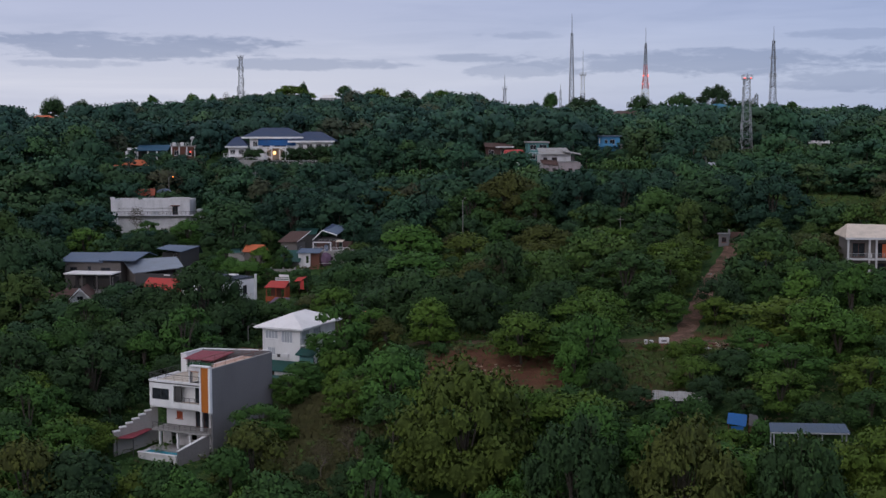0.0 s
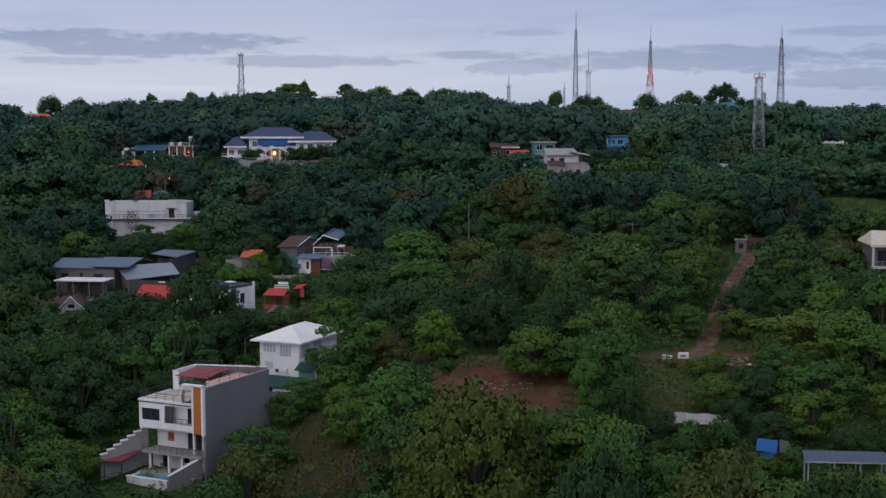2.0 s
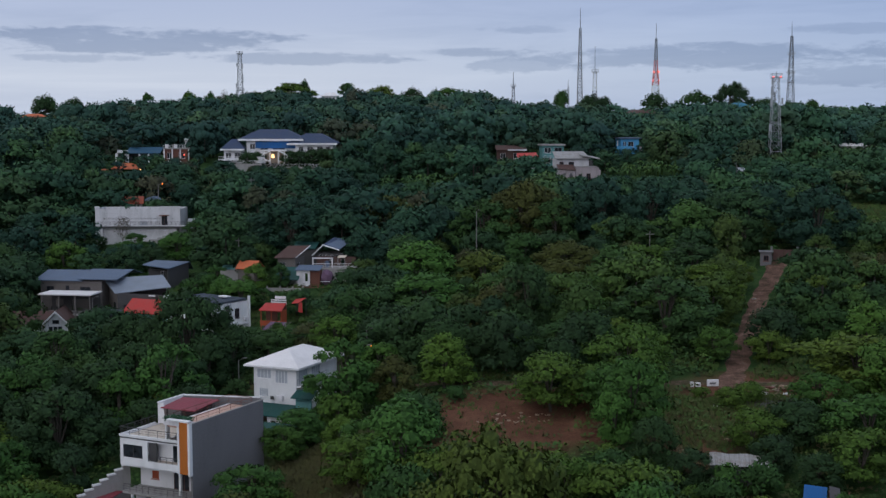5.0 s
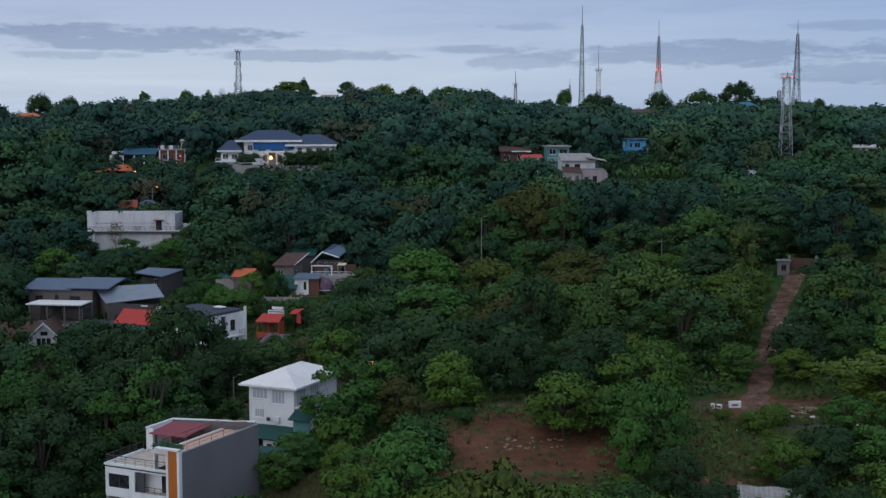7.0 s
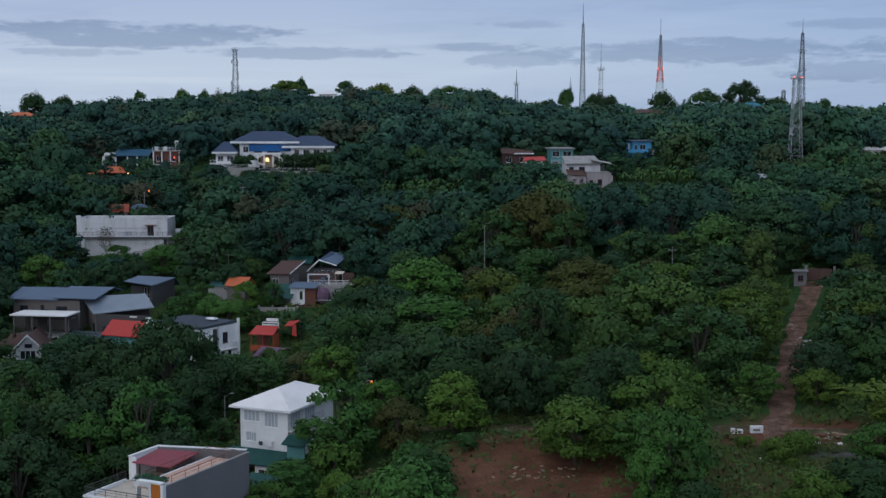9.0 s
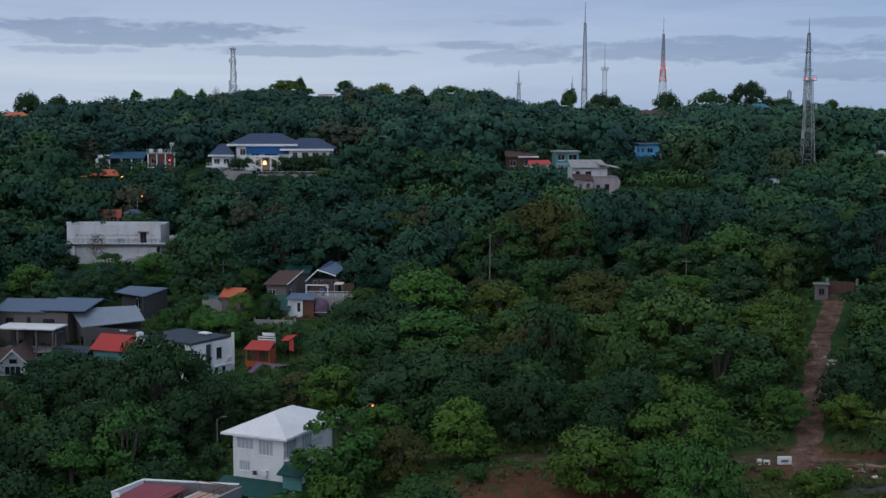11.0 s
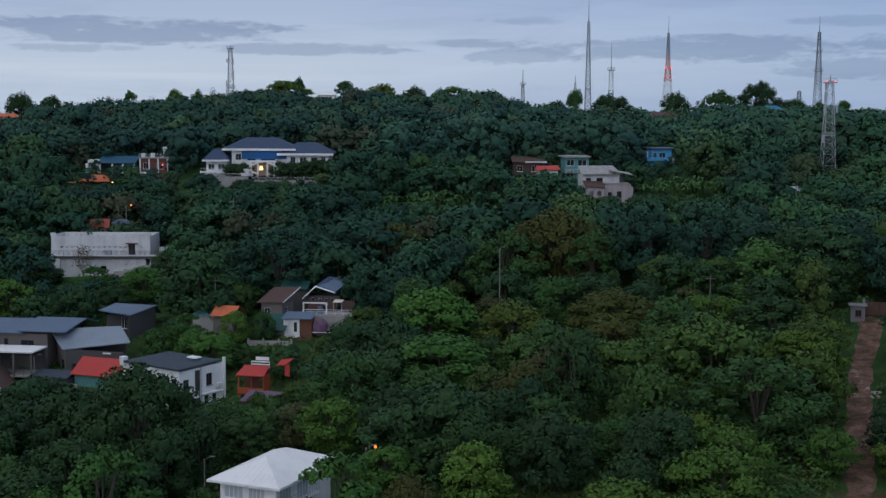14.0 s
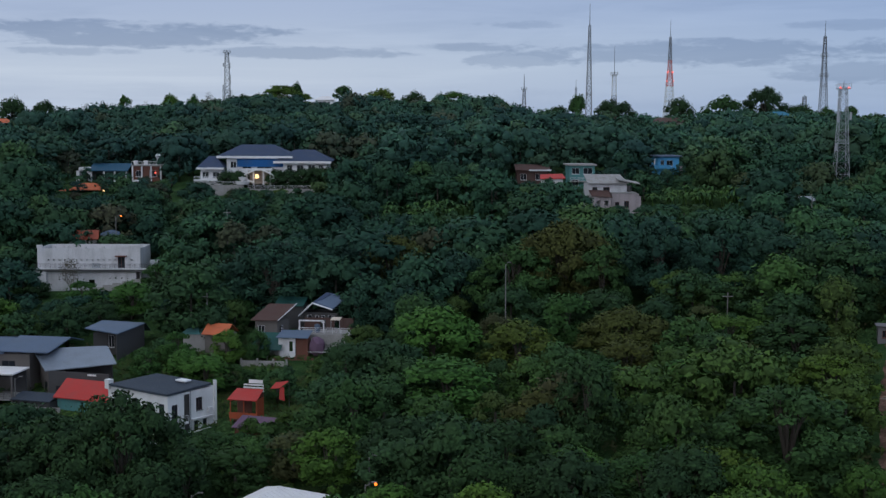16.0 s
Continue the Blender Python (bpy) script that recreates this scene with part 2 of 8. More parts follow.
DARK_WALL = surface("dark_wall", (0.07, 0.066, 0.068), 0.85, 0.4, 0.5)
TAUPE = surface("taupe_wall", (0.15, 0.13, 0.122), 0.85, 0.4, 0.5)
ORANGE = surface("orange_wood_cladding", (0.42, 0.13, 0.022), 0.6, 0.35, 2.0, 20, stretch=(6, 6, 0.4), dirt=(0.2, 0.06, 0.015))
MAROON = surface("maroon_roof_sheet", (0.24, 0.045, 0.062), 0.6, 0.3, 0.7)
PEACH = surface("peach_floor_tiles", (0.52, 0.32, 0.25), 0.7, 0.3, 0.6)
BEIGE = surface("beige_floor", (0.50, 0.42, 0.35), 0.8, 0.35, 0.6)
WHITE_ROOF = surface("white_roof_sheet", (0.72, 0.67, 0.66), 0.6, 0.2, 0.35, 8, stretch=(1, 1, 1))
PALE_ROOF = surface("pale_blue_grey_roof_sheet", (0.20, 0.225, 0.275), 0.5, 0.3, 0.35, 8, stretch=(1, 1, 1))
BLUE_ROOF = surface("blue_grey_roof_sheet", (0.095, 0.125, 0.185), 0.6, 0.3, 0.35, 8, stretch=(1, 1, 1))
NAVY_ROOF = surface("navy_roof_sheet", (0.042, 0.058, 0.105), 0.85, 0.3, 0.4, 8, stretch=(1, 1, 1))
GREEN_ROOF = surface("teal_green_roof_sheet", (0.016, 0.070, 0.062), 0.6, 0.35, 0.5, 8, stretch=(1, 1, 1))
RED_ROOF = surface("red_roof_sheet", (0.40, 0.036, 0.030), 0.6, 0.3, 0.6, 8, stretch=(1, 1, 1))
ORANGE_ROOF = surface("orange_roof_tiles", (0.48, 0.12, 0.05), 0.75, 0.35, 0.6, 8, stretch=(1, 1, 1))
RUST_RED = surface("faded_rust_red_roof", (0.26, 0.062, 0.036), 0.75, 0.4, 0.6, 8, stretch=(1, 1, 1))
BROWN_ROOF = surface("rusty_brown_roof_sheet", (0.085, 0.045, 0.038), 0.8, 0.5, 0.7, 8, stretch=(1, 1, 1))
BEIGE_ROOF = surface("beige_roof_sheet", (0.56, 0.46, 0.38), 0.7, 0.3, 0.6, 8, stretch=(1, 1, 1))
DARK_ROOF = surface("dark_roof_sheet", (0.045, 0.055, 0.075), 0.7, 0.3, 0.5, 8, stretch=(1, 1, 1))
TEAL_ROOF = surface("turquoise_roof_sheet", (0.025, 0.14, 0.22), 0.6, 0.3, 0.6, 8, stretch=(1, 1, 1))
SHED_ROOF = surface("slate_blue_roof_sheet", (0.062, 0.085, 0.125), 0.65, 0.35, 0.5, 8, stretch=(1, 1, 1))
DEEP_BLUE = surface("deep_blue_roof_sheet", (0.022, 0.075, 0.13), 0.65, 0.35, 0.6, 8, stretch=(1, 1, 1))
BLUE_PAINT = surface("bright_blue_paint", (0.012, 0.085, 0.25), 0.6, 0.3, 0.6)
SKY_BLUE = surface("light_blue_paint", (0.10, 0.34, 0.60), 0.7, 0.3, 0.6)
SEA_GREEN = surface("sea_green_paint", (0.10, 0.24, 0.24), 0.75, 0.4, 0.6)
PINK_WALL = surface("pinkish_grey_render", (0.36, 0.30, 0.305), 0.85, 0.5, 0.5)
BROWN_WOOD = surface("brown_wood", (0.14, 0.055, 0.038), 0.7, 0.4, 1.0, 12)
RED_WOOD = surface("orange_red_wood", (0.36, 0.075, 0.03), 0.65, 0.35, 1.0, 12)
DARK_METAL = surface("dark_painted_metal", (0.06, 0.055, 0.055), 0.55, 0.2, 2.0)
GALVANISED = surface("galvanised_steel", (0.34, 0.35, 0.37), 0.6, 0.3, 1.5, metal=0.2)
POLE_GREY = surface("weathered_pole_concrete", (0.17, 0.16, 0.155), 0.9, 0.4, 1.5)
MAST_GREY = surface("dull_grey_mast_steel", (0.15, 0.155, 0.17), 0.7, 0.3, 1.5)
MAST_RED = surface("red_mast_paint", (0.45, 0.075, 0.05), 0.6, 0.2, 1.5)
MAST_WHITE = surface("white_mast_paint", (0.62, 0.62, 0.62), 0.6, 0.2, 1.5)
RUST_SHEET = surface("rusted_corrugated_sheet", (0.29, 0.275, 0.265), 0.7, 0.75, 0.9, 8, stretch=(1, 1, 1), dirt=(0.13, 0.075, 0.05))
PURPLE = surface("purple_tarpaulin", (0.13, 0.075, 0.12), 0.7, 0.3, 1.0)


def track_material(name, stops, scale):
    """Worn track: bare, broken and overgrown patches under fine grit."""
    m = Nodes(name)
    mid, fine = noise_at(m, scale, 7, 0.74), noise_at(m, 4.0, 5, 0.8)
    a = mixed(m, 0.45, ramp(m, mid, stops), ramp(m, fine, [(0.3, (0, 0, 0)), (0.7, (1, 1, 1))]), "OVERLAY")
    m.l(a, m.p.inputs["Base Color"])
    m.p.inputs["Roughness"].default_value, m.p.inputs["Specular IOR Level"].default_value = 0.95, 0.08
    bumped(m, fine, 0.6, 0.08)
    return m.mat


ROAD = track_material("worn_reddish_concrete_road", [(0.34, (0.040, 0.046, 0.018)), (0.44, (0.085, 0.050, 0.036)), (0.56, (0.150, 0.086, 0.064)), (0.70, (0.235, 0.160, 0.125))], 0.42)
SOIL = track_material("trodden_soil_path", [(0.36, (0.034, 0.052, 0.016)), (0.48, (0.060, 0.050, 0.026)), (0.58, (0.120, 0.080, 0.060)), (0.72, (0.20, 0.15, 0.12))], 0.38)
ASPHALT = surface("worn_grey_asphalt", (0.075, 0.070, 0.076), 0.95, 0.6, 0.5, 3, 0.5, stretch=(1, 1, 1), dirt=(0.07, 0.045, 0.03))
STONE = surface("pale_broken_stone", (0.30, 0.21, 0.15), 0.95, 0.5, 1.0, 6, 0.5)
WATER = surface("pool_water", (0.03, 0.27, 0.36), 0.08, 0.0, 1.0, 4, 0.05)


def glass_material():
    m = Nodes("dark_window_glass")
    m.p.inputs["Base Color"].default_value = (0.02, 0.024, 0.03, 1)
    m.p.inputs["Roughness"].default_value = 0.08
    m.l(ramp(m, noise_at(m, 1.2), [(0.3, (0.012, 0.014, 0.018)), (0.8, (0.04, 0.045, 0.055))]), m.p.inputs["Base Color"])
    return m.mat


GLASS = glass_material()
CURTAINED = surface("curtained_window_glass", (0.42, 0.44, 0.48), 0.25, 0.3, 1.5)


def lit(name, colour, power):
    m = Nodes(name)
    m.p.inputs["Base Color"].default_value = (*colour, 1)
    m.p.inputs["Emission Color"].default_value = (*colour, 1)
    m.p.inputs["Emission Strength"].default_value = power
    return m.mat


AMBER_LIT = lit("amber_street_light", (1.0, 0.20, 0.015), 2.2)
WARM_LIT = lit("warm_lamp_glow", (1.0, 0.55, 0.22), 2.5)
WHITE_LIT = lit("white_lamp_glow", (1.0, 0.95, 0.88), 6.0)
RED_LIT = lit("red_beacon_glow", (1.0, 0.10, 0.06), 3.0)

# ---- terrain ----
STATIONS = (0, 100, 150, 175, 200, 230, 262, 285, 300, 340, 390, 422, 445, 520)
COLUMNS = {
    -90: (-9, -8, -5, -3, -1, 1, 3, 5.5, 8, 13, 21, 26, 29, 37.6),
    -32: (-9, -9, -6, -2.0, 1.0, 3, 4.5, 9, 11.5, 15, 22, 28, 31, 37.2),
    -18: (-9, -8, -3, 0.6, 3.0, 4.6, 6.5, 9.5, 11.5, 15, 22.5, 28, 31, 37.2),
    0: (-9, -5, 1.5, 5.2, 7.4, 8.0, 8.5, 10, 11.5, 15, 23, 28, 31, 38),
    60: (-8, -1, 4.5, 7.0, 9.3, 12.5, 16.6, 18.5, 19.5, 22, 25, 30, 32, 36.4),
}


def crest(x):
    return 36.4 + 11.8 * math.exp(-((x + 72) / 62) ** 2) + 5.5 * math.exp(-((x - 8) / 30) ** 2) + 4.2 * math.exp(-((x - 132) / 24) ** 2) - 1.2 * math.exp(-((x + 190) / 60) ** 2)


def ground(x, y):
    """Height of the hillside."""
    xs = list(COLUMNS)
    near = np.interp(x, xs, [np.interp(min(y, 520), STATIONS, COLUMNS[k]) for k in xs])
    if y > 520:
        top = crest(x)
        if y < 650:
            k = (y - 520) / 130
            z = near + (top - near) * k * k * (3 - 2 * k)
        else:
            z = top + np.interp(y, (650, 780, 1300, 4600), (0, -6, -14, -60))
    else:
        z = near
    if y < 0:
        z -= min(-y, 400) * 0.02
    return float(z + 0.45 * noise.noise((x * 0.045, y * 0.045, 0.0)))


def mesh_of(name, verts, faces, mat=None, smooth=False):
    me = bpy.data.meshes.new(name)
    me.from_pydata(verts, [], faces)
    if mat:
        me.materials.append(mat)
    if smooth:
        me.polygons.foreach_set("use_smooth", [True] * len(me.polygons))
    me.update()
    return me


def make_ground():
    def steps(lo, hi, near, step):
        a = [lo]
        while a[-1] < hi:
            d = max(near[0] - a[-1], a[-1] - near[1], 0)
            a.append(a[-1] + step + d * 0.12)
        return a
    xs = steps(-4500, 4500, (-110, 110), 3.6)
    ys = steps(-1500, 4700, (110, 450), 3.6)
    verts = [(x, y, ground(x, y)) for y in ys for x in xs]
    w = len(xs)
    faces = [(j * w + i, j * w + i + 1, j * w + w + i + 1, j * w + w + i) for j in range(len(ys) - 1) for i in range(w - 1)]
    tagged(new("ground", mesh_of("ground", verts, faces, GROUND, True)), "hillside of grass, weeds and bare red soil", "ground", kind="structure")


make_ground()


def strip(name, line, width, mat, label, category, lift=0.07):
    """A road laid on the ground along a line of plan points."""
    pts = []
    for a, b in zip(line, line[1:]):
        k = max(2, int(math.dist(a, b) / 1.5))
        pts += [(a[0] + (b[0] - a[0]) * i / k, a[1] + (b[1] - a[1]) * i / k) for i in range(k)]
    pts.append(line[-1])
    verts, faces, cols = [], [], 7
    for i, p in enumerate(pts):
        q, r = pts[max(i - 1, 0)], pts[min(i + 1, len(pts) - 1)]
        d = Vector((r[0] - q[0], r[1] - q[1])).normalized()
        for c in range(cols):
            s = (c / (cols - 1) - 0.5) * (width * min(1, 0.3 + 0.35 * min(i, len(pts) - 1 - i)) + 1.2 * noise.noise((p[0] * 0.3, p[1] * 0.3, 3.0)) + 0.9 * noise.noise((p[0] * 0.9, p[1] * 0.9, 7.0 + (c > 3))))
            x, y = p[0] - d.y * s, p[1] + d.x * s
            verts.append((x, y, ground(x, y) + (lift if 0 < c < cols - 1 else -0.12)))
    for i in range(len(pts) - 1):
        for c in range(cols - 1):
            a = i * cols + c
            faces.append((a, a + cols, a + cols + 1, a + 1))
    ob = new(name, mesh_of(name, verts, faces, mat, True))
    return tagged(ob, label, category, kind="structure")


strip("road", [(34.0, 189), (35.3, 192.6), (37.4, 198.2), (45.5, 224), (51.6, 242.6), (57.2, 256), (58.8, 262)], 3.9, ROAD, "worn reddish concrete lane climbing to a gate", "road")
strip("apron", [(33.8, 183.2), (36.5, 184.0), (39.5, 184.4), (44.5, 183.6)], 4.4, ASPHALT, "patch of worn dark grey asphalt beside the lane", "asphalt", 0.09)
strip("path", [(-26, 224), (-14, 205), (3, 197), (18, 195), (33, 193.5), (48, 190), (64, 184)], 2.7, SOIL, "trodden soil track between grass verges", "path", 0.05)

# ---- buildings: shared makers ----


def part(name, bm, mat, parent, label=""):
    """Links a bmesh as one mesh object under a thing or a part."""
    me = bpy.data.meshes.new(name)
    bm.to_mesh(me)
    bm.free()
    me.materials.append(mat)
    ob = new(name, me)
    ob.parent = parent
    return tagged(ob, label)


def thing(name, m, label, category, group="", kind=""):
    ob = new(name)
    ob.matrix_world = m
    return tagged(ob, label, category, group, kind)


def block(bm, x0, x1, y0, y1, z0, z1, bevel=0.0):
    g = bmesh.ops.create_cube(bm, size=1.0, matrix=Matrix.Translation(((x0 + x1) / 2, (y0 + y1) / 2, (z0 + z1) / 2)) @ Matrix.Diagonal((x1 - x0, y1 - y0, z1 - z0, 1)))
    if bevel:
        bmesh.ops.bevel(bm, geom=list({e for v in g["verts"] for e in v.link_edges}), offset=bevel, segments=2, affect="EDGES")
    return bm


def boxes(*rows):
    bm = bmesh.new()
    for r in rows:
        block(bm, *r)
    return bm


def solid(bm, bottom, top):
    """A solid between two rings of points of equal count."""
    a = [bm.verts.new(p) for p in bottom]
    b = [bm.verts.new(p) for p in top]
    n = len(a)
    bm.faces.new(a[::-1])
    bm.faces.new(b)
    for i in range(n):
        bm.faces.new((a[i], a[(i + 1) % n], b[(i + 1) % n], b[i]))
    return bm


def slab(bm, ring, t):
    """A sheet of thickness t under a ring of points."""
    return solid(bm, [(p[0], p[1], p[2] - t) for p in ring], ring)


def beam(bm, a, b, r, sides=6, r2=None):
    """A round bar from a to b."""
    a, b = Vector(a), Vector(b)
    d = b - a
    if d.length < 1e-6:
        return bm
    q = d.to_track_quat("Z", "Y")
    r2 = r if r2 is None else r2
    ring = [Vector((math.cos(k * math.tau / sides), math.sin(k * math.tau / sides), 0)) for k in range(sides)]
    return solid(bm, [a + q @ (v * r) for v in ring], [b + q @ (v * r2) for v in ring])


def pierced(bm, p, along, length, height, t, holes=()):
    """One wall from p along a unit plan direction, of thickness t to its left, with rectangular openings (s0, s1, z0, z1) cut through."""
    ss = sorted({0.0, length, *(h[0] for h in holes), *(h[1] for h in holes)})
    zs = sorted({0.0, height, *(h[2] for h in holes), *(h[3] for h in holes)})
    u, v, base, made = Vector((*along, 0)), Vector((-along[1], along[0], 0)), Vector(p), {}

    def vert(i, j, d):
        if (i, j, d) not in made:
            made[i, j, d] = bm.verts.new(base + u * ss[i] + v * (t * d) + Vector((0, 0, zs[j])))
        return made[i, j, d]

    def full(i, j):
        if not (0 <= i < len(ss) - 1 and 0 <= j < len(zs) - 1):
            return False
        s, z = (ss[i] + ss[i + 1]) / 2, (zs[j] + zs[j + 1]) / 2
        return not any(h[0] < s < h[1] and h[2] < z < h[3] for h in holes)

    for i in range(len(ss) - 1):
        for j in range(len(zs) - 1):
            if not full(i, j):
                continue
            bm.faces.new([vert(i, j, 0), vert(i + 1, j, 0), vert(i + 1, j + 1, 0), vert(i, j + 1, 0)])
            bm.faces.new([vert(i, j + 1, 1), vert(i + 1, j + 1, 1), vert(i + 1, j, 1), vert(i, j, 1)])
            for di, dj, a, c in ((-1, 0, (i, j + 1), (i, j)), (1, 0, (i + 1, j), (i + 1, j + 1)), (0, -1, (i, j), (i + 1, j)), (0, 1, (i + 1, j + 1), (i, j + 1))):
                if not full(i + di, j + dj):
                    bm.faces.new([vert(*a, 0), vert(*a, 1), vert(*c, 1), vert(*c, 0)])
    return bm


def window(parent, p, along, hole, t, frame_mat, bars=1, glass=None, sill=True, name="window"):
    """Frame, mullions and pane set into an opening of a wall."""
    s0, s1, z0, z1 = hole
    u, v = Vector((*along, 0)), Vector((-along[1], along[0], 0))
    base = Vector(p)

    def bar(bm, a0, a1, b0, b1, d0, d1):
        c = [base + u * a + v * d for a, d in ((a0, d0), (a1, d0), (a1, d1), (a0, d1))]
        solid(bm, [q + Vector((0, 0, b0)) for q in c], [q + Vector((0, 0, b1)) for q in c])
    w = 0.06
    d0, d1 = t * 0.35, t * 0.35 + 0.07
    # The surround is one closed ring.
    bm = bmesh.new()
    loops = [[bm.verts.new(base + u * a + v * d + Vector((0, 0, b))) for a, b in ((s0 + i, z0 + i), (s1 - i, z0 + i), (s1 - i, z1 - i), (s0 + i, z1 - i))]
             for i, d in ((0, d0), (w, d0), (w, d1), (0, d1))]
    for j in range(4):
        for k in range(4):
            bm.faces.new((loops[j][k - 1], loops[j][k], loops[(j + 1) % 4][k], loops[(j + 1) % 4][k - 1]))
    bmesh.ops.recalc_face_normals(bm, faces=bm.faces)
    frame_ob = part(name, bm, frame_mat, parent)
    bay = (s1 - s0 - 2 * w) / (bars + 1)
    for k in range(bars + 1):
        s = s0 + w + bay * k
        bm = bmesh.new()
        bar(bm, s + (0.03 if k else 0), s + bay - (0.03 if k < bars else 0), z0 + w, z1 - w, d0 + 0.025, d0 + 0.04)
        part("pane", bm, glass or GLASS, frame_ob, "" if glass else "dark glass pane")
        if k:
            bm = bmesh.new()
            bar(bm, s - 0.029, s + 0.029, z0 + w, z1 - w, d0, d1)
            part("mullion", bm, frame_mat, frame_ob)
    if sill:
        bm = bmesh.new()
        bar(bm, s0 - 0.08, s1 + 0.08, z0 - 0.09, z0 - 0.005, -0.10, -0.004)
        part("sill", bm, frame_mat, frame_ob)
    return frame_ob


def railing(parent, pts, height=0.95, gap=1.2, mat=None, bars=True, name="railing"):
    """Posts and rails along a run of points."""
    bm = bmesh.new()
    for a, b in zip(pts, pts[1:]):
        a, b = Vector(a), Vector(b)
        k = max(1, round((b - a).length / gap))
        up = Vector((0, 0, height))
        for i in range(k + 1):
            p = a.lerp(b, i / k)
            beam(bm, p, p + up, 0.035, 4)
        beam(bm, a + up, b + up, 0.04, 4)
        for s in ((0.35, 0.68) if bars else ()):
            beam(bm, a + up * s, b + up * s, 0.018, 4)
    return part(name, bm, mat or DARK_METAL, parent)


def gable_roof(bm, x0, x1, y0, y1, z, rise, t=0.12, along="x"):
    if along == "x":
        ym = (y0 + y1) / 2
        slab(bm, [(x0, y0, z), (x1, y0, z), (x1, ym, z + rise), (x0, ym, z + rise)], t)
        slab(bm, [(x0, ym, z + rise), (x1, ym, z + rise), (x1, y1, z), (x0, y1, z)], t)
    else:
        xm = (x0 + x1) / 2
        slab(bm, [(x0, y0, z), (xm, y0, z + rise), (xm, y1, z + rise), (x0, y1, z)], t)
        slab(bm, [(xm, y0, z + rise), (x1, y0, z), (x1, y1, z), (xm, y1, z + rise)], t)
    return bm


def hip_roof(bm, x0, x1, y0, y1, z, rise, inset, t=0.14):
    """A hipped roof with its ridge along x."""
    ym = (y0 + y1) / 2
    a, b = (x0 + inset, ym, z + rise), (x1 - inset, ym, z + rise)
    slab(bm, [(x0, y0, z), (x1, y0, z), b, a], t)
    slab(bm, [(x1, y1, z), (x0, y1, z), a, b], t)
    slab(bm, [(x0, y1, z), (x0, y0, z), a], t)
    slab(bm, [(x1, y0, z), (x1, y1, z), b], t)
    return bm


def ribs(bm, corner, along, across, n, r=0.035):
    """Raised seams on a roof sheet: n bars along one way, spread across the other."""
    c, u, v = Vector(corner), Vector(along), Vector(across)
    up = u.cross(v).normalized() * 0.02
    for i in range(n):
        p = c + v * ((i + 0.5) / n) + up
        beam(bm, p, p + u, r, 4)
    return bm


RNG = np.random.default_rng(7)


def unit(v):
    return v / np.maximum(np.linalg.norm(v, axis=-1, keepdims=True), 1e-9)


def ico(sub):
    bm = bmesh.new()
    bmesh.ops.create_icosphere(bm, subdivisions=sub, radius=1.0)
    v = np.array([p.co[:] for p in bm.verts])
    f = np.array([[w.index for w in p.verts] for p in bm.faces])
    bm.free()
    return v, f


ICO1 = ico(1)


class Foliage:
    """Gathers triangles of leaf sprays and inner leaf masses, with a tint each and the way each vertex faces."""

    def __init__(self):
        self.v, self.f, self.tint, self.face, self.n = [], [], [], [], 0

    def add(self, v, f, tint, face):
        self.v.append(v)
        self.f.append(f + self.n)
        self.tint.append(np.full(len(f), tint) if np.isscalar(tint) else tint)
        self.face.append(face)
        self.n += len(v)

    def sprays(self, at, out, size, tint, slim=0.40, droop=0.25, soft=None):
        """Pointed leaf sprays that face out and hang a little; soft: the side of the crown that they belong to."""
        k = len(at)
        if not k:
            return
        nrm = unit(out + RNG.normal(0, 0.34, (k, 3)))
        side = unit(np.cross(nrm, RNG.normal(0, 1, (k, 3))))
        lead = np.cross(side, nrm)
        s = (size * RNG.uniform(0.65, 1.35, k))[:, None]
        base, tip = at - lead * s * 0.5, at + lead * s * 0.5 - nrm * s * droop
        v = np.stack([base - side * s * slim, tip, base + side * s * slim], 1).reshape(-1, 3)
        face = unit(nrm * 0.8 + (out if soft is None else soft))
        self.add(v, np.arange(3 * k).reshape(-1, 3), tint, np.repeat(face, 3, axis=0))

    def arrays(self):
        return np.concatenate(self.v), np.concatenate(self.f), np.concatenate(self.tint)

    def facing(self):
        return np.concatenate(self.face)


def tri_mesh(name, v, f, mat, tint=None, hue=None, bark=0, facing=None):
    """A mesh of triangles with a tint, and if given a hue, a face; the last bark faces are bark."""
    v, f = np.asarray(v, np.float32), np.asarray(f, np.int32)
    if facing is not None:
        facing = np.asarray(facing, np.float32)
        turned = (np.cross(v[f[:, 1]] - v[f[:, 0]], v[f[:, 2]] - v[f[:, 0]]) * facing[f].mean(1)).sum(1) < 0
        f = np.where(turned[:, None], f[:, ::-1], f)
    me = bpy.data.meshes.new(name)
    me.vertices.add(len(v))
    me.vertices.foreach_set("co", np.asarray(v, np.float32).ravel())
    me.loops.add(3 * len(f))
    me.loops.foreach_set("vertex_index", np.asarray(f, np.int32).ravel())
    me.polygons.add(len(f))
    me.polygons.foreach_set("loop_start", np.arange(0, 3 * len(f), 3, dtype=np.int32))
    for key, values in (("tint", tint), ("hue", hue)):
        if values is not None:
            me.attributes.new(key, "FLOAT", "FACE").data.foreach_set("value", np.asarray(values, np.float32))
    me.materials.append(mat)
    if bark:
        me.materials.append(BARK)
        me.polygons.foreach_set("material_index", np.r_[np.zeros(len(f) - bark, np.int32), np.ones(bark, np.int32)])
    me.update(calc_edges=True)
    if facing is not None:
        me.normals_split_custom_set_from_vertices(facing)
    return me


